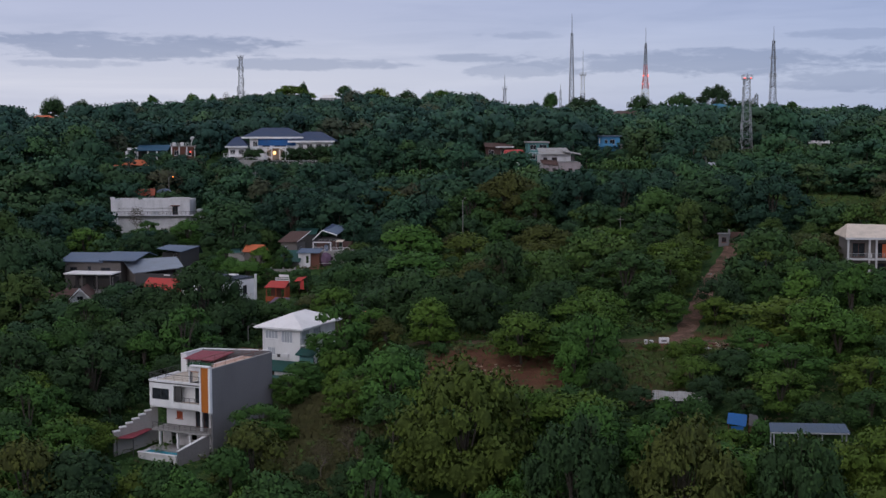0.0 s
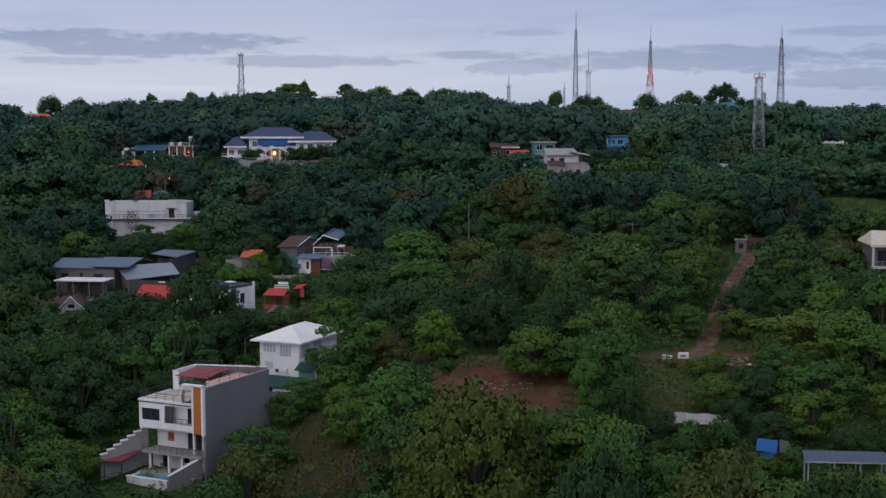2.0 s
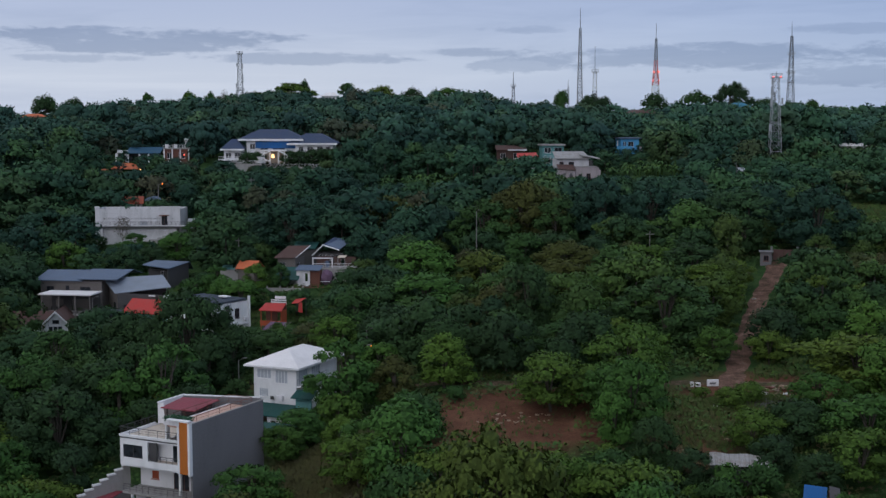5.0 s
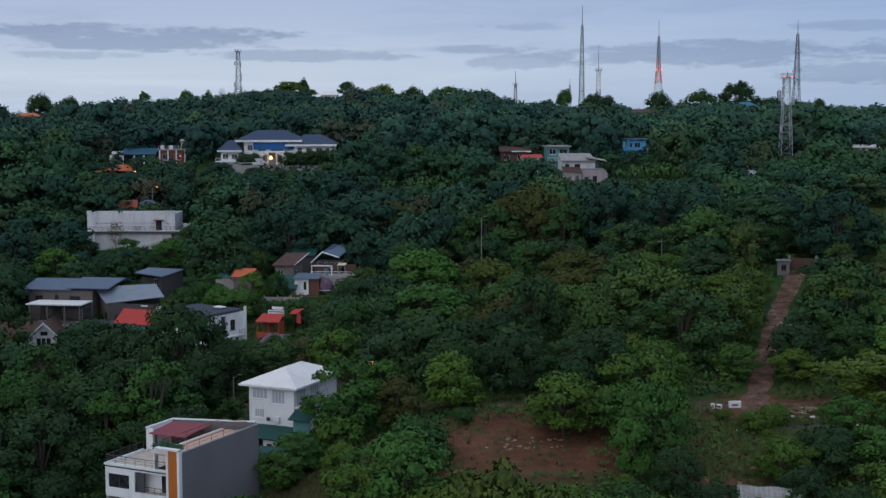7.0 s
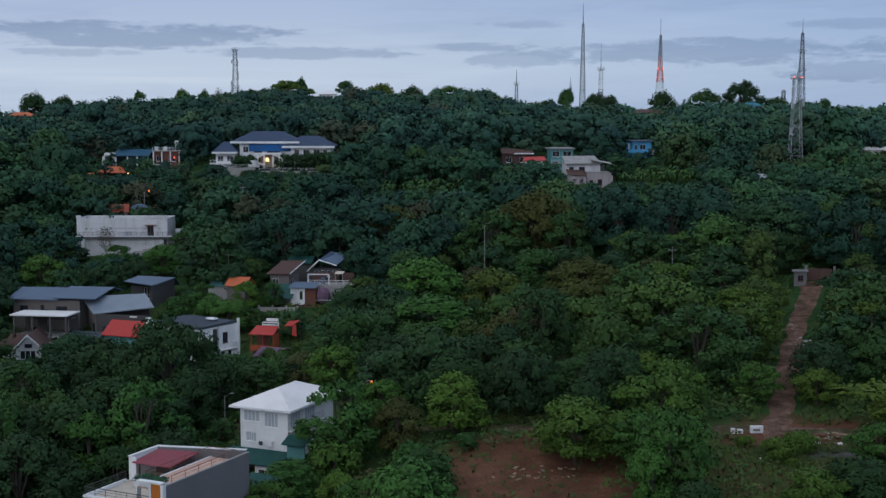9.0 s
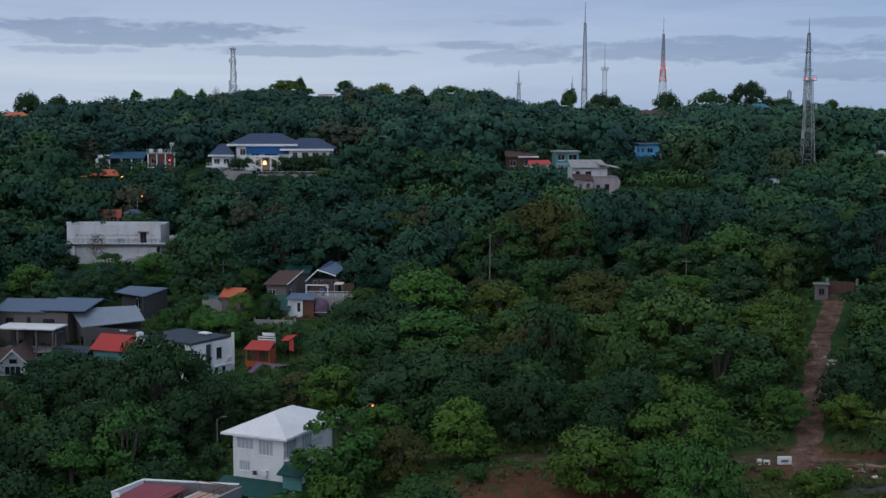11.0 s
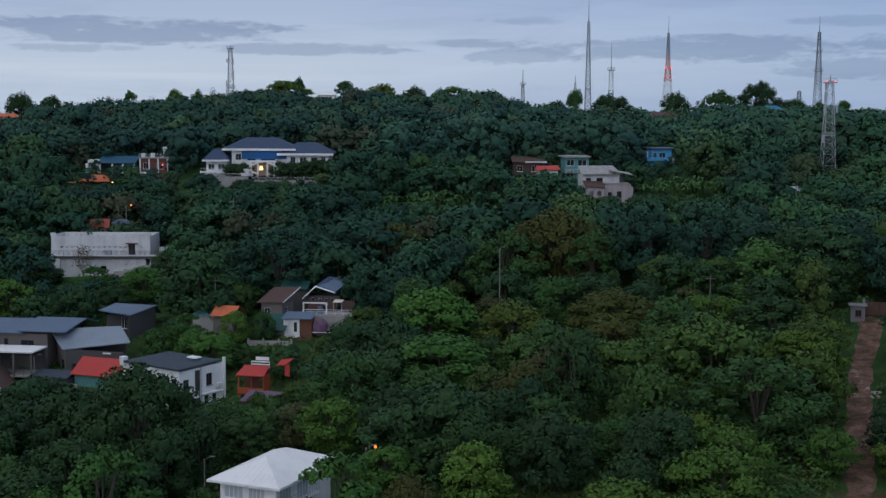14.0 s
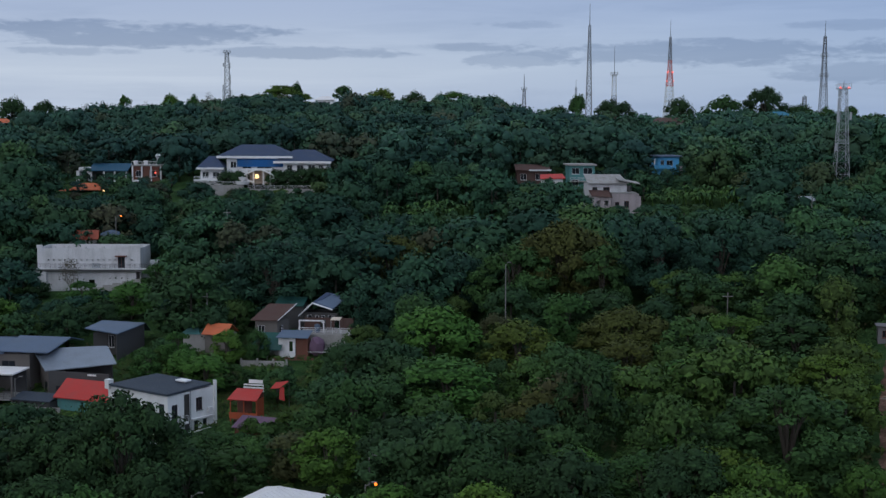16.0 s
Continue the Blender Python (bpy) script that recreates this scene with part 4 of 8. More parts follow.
# ---- barns with blue-grey roofs ----
def barns():
    ob = thing("house", pose(-64.6, 272, 0, 0, 0, -17), "taupe house with a wide blue-grey metal roof", "house", "houses on the hillside")
    sheet(ob, [(-0.48, -0.15, 9.5), (10.55, 1.76, 10.9), (6.14, 6.58, 12.5), (-6.14, 5.03, 11.6)], 0.16, PALE_ROOF, "pale blue-grey sheet roof", 22)
    part("wall", pierced(bmesh.new(), (0, 0, 2.5), (1, 0), 10.2, 7.0, 0.2, [(1.2, 3.0, 3.2, 4.8), (5.5, 8.0, 3.2, 4.8)]), DARK_WALL, ob)
    for h in ((1.2, 3.0, 3.2, 4.8), (5.5, 8.0, 3.2, 4.8)):
        window(ob, (0, 0, 2.5), (1, 0), h, 0.2, DARK_METAL, 1)
    bm = solid(bmesh.new(), [(0, 0.2, 2.5), (0.2, 0.2, 2.5), (-5.1, 5.6, 2.5), (-5.3, 5.5, 2.5)], [(0, 0.2, 9.5), (0.2, 0.2, 9.5), (-5.1, 5.6, 11.1), (-5.3, 5.5, 11.1)])
    part("gable_wall", bm, TAUPE, ob)
    part("gable_window", solid(bmesh.new(), [(-2.2, 2.26, 6.0), (-1.2, 1.26, 6.0), (-1.1, 1.36, 6.0), (-2.1, 2.36, 6.0)], [(-2.2, 2.26, 7.4), (-1.2, 1.26, 7.4), (-1.1, 1.36, 7.4), (-2.1, 2.36, 7.4)]), GLASS, ob)
    part("rear_wall", boxes((-4.6, 7.2, 6.0, 6.2, 2.5, 11.0)), DARK_WALL, ob)
    part("lit_strip", boxes((7.0, 8.4, -0.5, -0.44, 9.2, 9.45)), WHITE, ob, "white skylight strip")
    two = thing("house", pose(-74, 276.5, 0, 0, 0, -10), "taupe two-storey house with stepped blue-grey roofs", "house", "houses on the hillside")
    walls(two, -7.2, 5.6, 0, 9.0, 3.0, 11.3, TAUPE, 0.2, front=[(1.2, 2.8, 5.6, 7.2), (5.2, 6.0, 5.4, 7.4), (8.2, 10.4, 5.5, 7.2), (2.0, 4.4, 1.2, 3.2)], trim=DARK_METAL)
    sheet(two, [(-8.0, -0.8, 11.5), (1.8, -0.8, 11.5), (1.8, 5.0, 12.9), (-8.0, 5.0, 12.9)], 0.16, BLUE_ROOF, "blue-grey sheet roof", 16)
    sheet(two, [(1.0, -1.0, 11.9), (9.2, -1.0, 11.9), (9.6, 6.0, 13.1), (1.0, 6.0, 13.1)], 0.16, BLUE_ROOF, "blue-grey sheet roof", 14)
    sheet(two, [(9.6, 10.4, 12.0), (-8.0, 10.4, 11.7), (-8.0, 5.03, 12.88), (9.6, 6.03, 13.08)], 0.16, BLUE_ROOF, "", 14)
    porch = thing("porch", pose(-73.6, 271, 0, 0, 0, -8), "open porch with a flat white roof on posts", "porch")
    flat(porch, "roof", -5.4, 5.2, -2.0, 3.6, 9.45, 9.7, WHITE_ROOF, "white flat roof", 0.03)
    for x in (-4.9, -1.5, 1.8, 4.7):
        part("post", boxes((x, x + 0.2, -1.7, -1.5, 2.0, 9.44)), TAUPE, porch)
    part("wall", pierced(bmesh.new(), (-5.0, 3.2, 2.5), (1, 0), 9.8, 6.9, 0.2, [(0.8, 2.4, 3.8, 5.6), (4.0, 7.6, 3.6, 5.6)]), DARK_WALL, porch)
    flat(porch, "balcony_floor", -5.2, 5.0, -1.6, 3.2, 5.6, 5.85, CONCRETE)
    railing(porch, [(-5.1, -1.5, 5.85), (4.9, -1.5, 5.85)], 0.9, 1.4, DARK_METAL)
    part("yard_wall", boxes((-6, 13, -3.4, -3.2, 1.5, 5.2)), CONCRETE, porch)
    low = thing("shed", pose(-65.5, 268.2, 0, 0, 0, -17), "low grey lean-to beside the taupe house", "shed")
    sheet(low, [(-3.2, -1.5, 6.1), (3.4, -1.5, 6.1), (3.4, 1.6, 6.7), (-3.2, 1.6, 6.7)], 0.1, DARK_ROOF, "", 8)
    part("wall", boxes((-3.0, 3.2, -1.2, 1.4, 1.5, 5.9)), DARK_WALL, low)
    far = thing("house", pose(-57.9, 291, 0, 0, 0, -8), "dark-walled house with a blue-grey gabled roof", "house", "houses on the hillside")
    walls(far, -5.2, -0.4, 0, 7.5, 5.0, 11.9, DARK_WALL, 0.2, front=[(2.6, 3.6, 4.6, 6.6)], trim=WHITE_OLD)
    part("gable_wall", solid(bmesh.new(), [(0.09, -3.18, 5.0), (1.92, 4.35, 5.0), (1.72, 4.45, 5.0), (-0.11, -3.08, 5.0)], [(0.09, -3.18, 12.3), (1.92, 4.35, 12.9), (1.72, 4.45, 12.9), (-0.11, -3.08, 12.3)]), DARK_WALL, far)
    sheet(far, [(-5.63, -2.31, 13.1), (0.39, -3.48, 12.5), (2.22, 4.35, 13.1), (-5.52, 4.78, 13.3)], 0.16, BLUE_ROOF, "blue-grey sheet roof", 12)
    sheet(far, [(1.52, 8.35, 11.2), (-5.52, 8.78, 11.4), (-5.52, 4.82, 13.26), (2.22, 4.39, 13.06)], 0.16, BLUE_ROOF, "", 12)
    red = thing("house", pose(-57.5, 265.5, 0, 0, 0, -22), "low house with a red gabled roof among trees", "house", "houses on the hillside")
    bm = gable_roof(bmesh.new(), -5.2, 5.2, -0.5, 6.0, 6.6, 2.2)
    part("roof", bm, RED_ROOF, red, "faded red sheet roof")
    part("wall", boxes((-4.8, 4.8, 0, 5.5, 1.0, 6.5)), SEA_GREEN, red)
    cot = thing("house", pose(-73.4, 261.5, 0, 0, 0, 6), "small gabled house with white bargeboards and brown roof", "house", "houses on the hillside")
    part("roof", gable_roof(bmesh.new(), -2.5, 2.5, -0.6, 9.0, 5.0, 2.5, 0.14, "y"), BROWN_ROOF, cot, "dark brown roof")
    sheet(cot, [(-9.5, 1.4, 4.6), (-1.2, 1.4, 4.6), (-1.2, 5.0, 7.0), (-9.5, 5.0, 7.0)], 0.14, BROWN_ROOF, "dark brown roof", 12)
    for s in (-1, 1):
        bm = solid(bmesh.new(), *[[(s * 2.6, -0.72, z), (0, -0.72, z + 2.55), (0, -0.61, z + 2.55), (s * 2.6, -0.61, z)][::s] for z in (4.72, 5.1)])
        part("bargeboard", bm, WHITE, cot, "white bargeboard")
    bm = bmesh.new()
    a, b = [[bm.verts.new((x, y, z)) for x, z in ((-2.1, 1.0), (2.1, 1.0), (2.1, 5.0), (0, 7.1), (-2.1, 5.0))] for y in (0.0, 0.2)]
    bm.faces.new(a), bm.faces.new(b[::-1])
    for i in range(5):
        bm.faces.new((a[i - 1], b[i - 1], b[i], a[i]))
    part("gable_wall", bm, WHITE_OLD, cot)
    for x in (-1.3, -0.45, 0.4):
        part("window", boxes((x, x + 0.7, -0.05, -0.004, 3.4, 4.7)), GLASS, cot)
    part("attic_window", boxes((-0.6, 0.6, -0.05, -0.004, 5.2, 5.9)), GLASS, cot)
    part("side_wall", boxes((-9.2, -2.2, 1.8, 2.0, 1.0, 4.5)), WHITE_OLD, cot)


barns()


# ---- hillside settlement round the solar roof ----
def settlement():
    ob = thing("house", pose(-25.2, 294.5, 0, 0, 0, -12), "dark timber house with a solar panel roof in white edging", "house", "houses on the hillside")
    sheet(ob, [(-1.8, -0.8, 16.7), (1.6, -0.8, 15.7), (3.0, 4.0, 17.2), (-0.9, 4.0, 17.8)], 0.14, BLUE_ROOF, "blue-grey solar panel roof")
    for i in range(4):
        a, b = (-1.75 + i * 0.84, 16.68 - i * 0.25), (-1.75 + i * 0.84 + 0.74, 16.68 - i * 0.25 - 0.22)
        part("solar_panel", slab(bmesh.new(), [(a[0], -0.6, a[1] + 0.1), (b[0], -0.6, b[1] + 0.1), (b[0] + 1.2, 3.6, b[1] + 1.2), (a[0] + 0.95, 3.6, a[1] + 1.12)], 0.04), NAVY_ROOF, ob, "dark blue solar panel")
    bm = beam(bmesh.new(), (-1.8, -0.95, 16.62), (1.7, -0.95, 15.6), 0.13, 4)
    beam(bm, (-4.2, -0.95, 14.4), (-1.7, -0.95, 16.7), 0.13, 4)
    part("bargeboard", bm, WHITE, ob, "white bargeboard")
    sheet(ob, [(-4.2, -0.8, 14.3), (-1.83, -0.8, 16.6), (-0.93, 4.0, 17.7), (-3.6, 4.0, 15.5)], 0.12, GREEN_ROOF, "dull green roof slope")
    walls(ob, -3.6, 2.2, 0, 4.0, 10.0, 14.9, DARK_WALL, 0.2, front=[(0.6, 1.4, 3.3, 4.5), (2.0, 2.6, 3.3, 4.5), (3.1, 3.7, 3.3, 4.5), (4.2, 5.4, 3.1, 4.5)])
    part("green_gable_roof", gable_roof(bmesh.new(), -10.0, -4.8, 3.5, 9.0, 15.4, 1.2), GREEN_ROOF, ob, "dull green gabled roof")
    part("rear_wall", boxes((-9.6, -5.0, 4.0, 8.5, 9.5, 15.3)), DARK_WALL, ob)
    terrace = thing("terrace", pose(-25.5, 289.2, 0, 0, 0, -6), "cluttered concrete terrace with railings and white posts", "terrace")
    flat(terrace, "floor", -3.5, 5.2, -0.5, 4.6, 12.1, 12.4, CONCRETE)
    part("retaining_wall", boxes((-4.2, 5.2, -0.9, -0.52, 6.5, 12.3)), CONCRETE, terrace)
    railing(terrace, [(-3.4, -0.4, 12.4), (5.0, -0.4, 12.4)], 0.9, 1.4, WHITE_OLD)
    part("white_beam", boxes((-3.6, 0.6, 0.6, 0.8, 14.2, 14.4), (-3.6, -3.4, 0.6, 0.8, 12.4, 14.2), (0.4, 0.6, 0.6, 0.8, 12.4, 14.2)), WHITE_OLD, terrace)
    part("low_wall", pierced(bmesh.new(), (-3.3, 3.8, 12.4), (1, 0), 8.2, 1.9, 0.2, [(2.6, 3.6, 0.2, 1.6), (5.0, 5.8, 0.0, 1.7)]), BROWN_ROOF, terrace)
    part("small_roof", slab(bmesh.new(), [(1.6, 0.6, 14.5), (3.2, 0.6, 14.5), (3.4, 1.8, 14.8), (1.8, 1.8, 14.8)], 0.08), BEIGE_ROOF, terrace, "pale pink awning")
    for x in (1.7, 3.1):
        part("awning_post", boxes((x, x + 0.08, 0.65, 0.73, 12.4, 14.4)), GALVANISED, terrace)
    tank = part("water_tank", beam(bmesh.new(), (-0.6, 0.9, 12.4), (-0.6, 0.9, 13.6), 0.5, 14, 0.46), BLUE_ROOF, terrace, "blue-grey water tank")
    part("tank_lid", beam(bmesh.new(), (-0.6, 0.9, 13.61), (-0.6, 0.9, 13.75), 0.25, 12, 0.2), BLUE_ROOF, tank)
    # White shack with the blue roof.
    shack = thing("shack", pose(-29.3, 284.6, 0, 0, 0, -6), "white plank shack with a pale blue sheet roof", "shack")
    sheet(shack, [(-2.7, -0.6, 12.5), (2.5, -0.6, 12.5), (2.6, 2.8, 13.2), (-2.4, 2.8, 13.2)], 0.1, BLUE_ROOF, "pale blue sheet roof", 9)
    part("wall", pierced(bmesh.new(), (-2.4, 0, 9.2), (1, 0), 2.7, 3.2, 0.12, [(1.7, 2.3, 1.0, 2.6)]), WHITE, shack, "white plank wall")
    part("side_room", boxes((0.35, 2.3, 0.3, 2.4, 9.2, 12.35)), BROWN_WOOD, shack)
    part("plank_fence", boxes(*[(-3.0 + i * 0.55, -2.55 + i * 0.55, -0.9, -0.82, 6.0, 9.3 + 0.25 * math.sin(i * 2.3)) for i in range(12)]), BROWN_WOOD, shack)
    for i in range(5):
        part("plank", boxes((-2.38 + i * 0.36, -2.08 + i * 0.36, -0.05, -0.004, 9.25, 12.3)), WHITE_OLD, shack)
    tarp = thing("tarpaulin", pose(-25.6, 285.2, 0, 0, 0, 0), "purple tarpaulin draped over a frame", "tarpaulin")
    bm = bmesh.new()
    bmesh.ops.create_uvsphere(bm, u_segments=14, v_segments=8, radius=1.0, matrix=pose(0, 0, 10.9) @ Matrix.Diagonal((1.3, 1.1, 1.6, 1)))
    for v in bm.verts:
        v.co += Vector((noise.noise(v.co * 2), noise.noise(v.co * 2 + Vector((5, 0, 0))), 0)) * 0.25
        v.co.z = max(v.co.z, 9.3)
    part("cover", bm, PURPLE, tarp)
    part("frame_rail", beam(bmesh.new(), (-1.3, -1.2, 10.2), (3.4, -1.2, 10.2), 0.05), WHITE_OLD, tarp)
    # Brown-roofed house and the green shed below it.
    br = thing("house", pose(-34.2, 289.8, 0, 0, 0, -20), "old house with a rusty brown sheet roof", "house", "houses on the hillside")
    sheet(br, [(-2.6, -0.7, 14.4), (2.4, -0.7, 14.6), (3.0, 4.8, 16.6), (-2.0, 4.8, 16.4)], 0.1, BROWN_ROOF, "rusty brown sheet roof", 9)
    walls(br, -2.1, 1.9, 0, 4.2, 9.0, 14.3, TAUPE, 0.18, front=[(0.5, 1.7, 3.3, 4.5)], right=[(0.8, 2.0, 3.2, 4.4)])
    part("trim_board", beam(bmesh.new(), (2.45, -0.75, 14.6), (3.05, 4.8, 16.6), 0.09, 4), WHITE_OLD, br)
    gr = thing("shed", pose(-34.0, 285.2, 0, 0, 0, -10), "shed with a dark green sheet roof and posts", "shed")
    sheet(gr, [(-2.0, -1.0, 10.6), (3.0, -1.0, 10.6), (3.0, 2.4, 12.8), (-2.0, 2.4, 12.8)], 0.1, GREEN_ROOF, "dark green sheet roof", 8)
    part("wall", boxes((-1.8, 2.6, 1.0, 2.2, 6.5, 10.8)), CONCRETE, gr)
    for x in (-1.6, 0.6, 2.6):
        part("post", boxes((x, x + 0.16, -0.8, -0.64, 6.0, 10.55)), CONCRETE, gr)
    wall = thing("retaining_wall", pose(-33.0, 281.5, 0, 0, 0, -8), "stained grey concrete retaining wall", "wall")
    part("wall", boxes((-4.5, 3.2, 0, 0.3, 4.0, 9.2)), CONCRETE, wall)
    for x in (-4.4, -1.8, 0.8, 2.9):
        part("pier", boxes((x, x + 0.3, -0.15, -0.004, 4.0, 9.6)), CONCRETE, wall)
    orange = thing("house", pose(-42.5, 288.0, 0, 0, 0, -18), "small house with a bright orange roof under trees", "house", "houses on the hillside")
    part("roof", gable_roof(bmesh.new(), -2.0, 2.4, -0.6, 4.2, 12.4, 1.5, 0.1, "x"), ORANGE_ROOF, orange, "bright orange roof")
    part("wall", boxes((-1.7, 2.1, 0, 3.8, 7.0, 12.35)), TAUPE, orange)
    sheet(orange, [(-6.5, 0.6, 12.0), (-2.2, 0.6, 12.2), (-2.2, 3.6, 12.8), (-6.5, 3.6, 12.6)], 0.1, SEA_GREEN, "teal lean-to roof", 6)
    part("lean_to_wall", boxes((-6.2, -2.2, 1.0, 3.3, 7.0, 11.95)), CONCRETE, orange)


settlement()


# ---- long white building ----
def long_building():
    ob = thing("building", pose(-75.5, 336, 0, 0, 0, 0), "long weathered white building with parapets and small vents", "building")
    vents = [(2.0 + i * 1.1, 2.38 + i * 1.1, 2.2, 2.52) for i in range(16) if i not in (13, 14)]
    door = (15.9, 17.3, 0.4, 3.0)
    part("front_wall", pierced(bmesh.new(), (-10.2, 0, 16.7), (1, 0), 20.4, 3.6, 0.3, vents + [door]), AGED_WHITE, ob, "weathered white front")
    window(ob, (-10.2, 0, 16.7), (1, 0), door, 0.3, BROWN_WOOD, 1, sill=False, name="door")
    flat(ob, "door_canopy", 5.3, 7.6, -0.7, -0.004, 19.75, 19.95, BROWN_WOOD)
    flat(ob, "roof_slab", -9.88, 9.88, 0.31, 8.68, 20.0, 20.25, CONCRETE, "stained concrete roof slab")
    part("parapet", boxes((-10.2, 10.2, 0.02, 0.26, 20.304, 21.35)), AGED_WHITE, ob)
    part("parapet", boxes((-10.2, -9.95, 0.27, 8.9, 20.304, 21.35), (9.95, 10.2, 0.27, 8.9, 20.304, 21.35), (-9.94, 9.94, 8.7, 8.94, 20.304, 21.35)), AGED_WHITE, ob)
    for x0, x1, up in ((-10.3, -9.2, 22.0), (-7.2, -6.7, 21.8), (-4.6, -4.1, 21.75), (-1.0, -0.5, 21.7), (2.6, 3.1, 21.75), (5.4, 10.3, 22.0)):
        part("parapet_block", boxes((x0, x1, -0.04, 0.5, 21.354, up, 0.03)), AGED_WHITE, ob)
    part("side_wall", boxes((-10.2, -9.9, 0.31, 9, 12.0, 20.3)), AGED_WHITE, ob)
    part("side_wall", boxes((9.9, 10.2, 0.31, 9, 12.0, 20.3)), AGED_WHITE, ob)
    part("back_wall", boxes((-9.88, 9.88, 8.7, 9, 12.0, 20.3)), AGED_WHITE, ob)
    flat(ob, "ledge", -10.4, 12.4, -1.3, -0.004, 17.15, 17.48, AGED_WHITE)
    # The ledge's shadow line, built as a dark strip along its front.
    part("ledge_shadow", boxes((-10.45, 12.45, -1.38, -1.304, 16.9, 17.3)), DARK_WALL, ob, "dark strip standing for the shadow line of the ledge")
    railing(ob, [(-10.3, -1.2, 17.48), (12.3, -1.2, 17.48)], 0.9, 1.0, DARK_METAL)
    low = [(9.0, 10.2, 0.0, 2.4)] + [(3.0 + i * 1.2, 3.35 + i * 1.2, 2.3, 2.6) for i in range(5)] + [(13.0 + i * 1.2, 13.35 + i * 1.2, 2.6, 2.9) for i in range(4)]
    part("lower_wall", pierced(bmesh.new(), (-9.0, -0.6, 12.8), (1, 0), 18.4, 4.3, 0.3, low), AGED_WHITE, ob)
    for i in range(6):
        part("stair_step", boxes((-0.8 + i * 1.9, 1.1 + i * 1.9, -1.6, -0.61, 12.0, 13.3 + i * 0.42)), CONCRETE, ob)
    part("lower_pillar", boxes((-10.2, -8.2, -1.2, -0.62, 12.0, 17.1)), AGED_WHITE, ob)
    part("service_box", boxes((0.6, 2.2, -0.35, -0.004, 17.0, 18.4)), GALVANISED, ob)
    part("service_box", boxes((12.0, 13.6, 0.2, 1.4, 16.7, 19.0)), GALVANISED, ob)
    red = thing("house", pose(-81.0, 352, 0, 0, 0, 10), "small house behind with an orange-red roof", "house", "houses on the hillside")
    part("roof", gable_roof(bmesh.new(), -3.2, 3.2, -0.6, 5.0, 21.7, 1.7), RUST_RED, red)
    part("wall", boxes((-2.8, 2.8, 0, 4.4, 15.0, 21.6)), CONCRETE, red)
    hut = thing("hut", pose(-75.6, 352, 0, 0, 0, 0), "small hut with a grey domed sheet roof", "hut")
    bm = bmesh.new()
    ring = [(1.8 * math.cos(k * math.pi / 8), 1.0 * math.sin(k * math.pi / 8)) for k in range(9)]
    solid(bm, [(x, 0, 22.4 + z) for x, z in ring], [(x, 3.0, 22.4 + z) for x, z in ring])
    part("roof", bm, BLUE_ROOF, hut, "grey domed sheet roof")
    part("wall", boxes((-1.6, 1.6, 0.2, 2.8, 15.0, 22.39)), DARK_WALL, hut)


long_building()


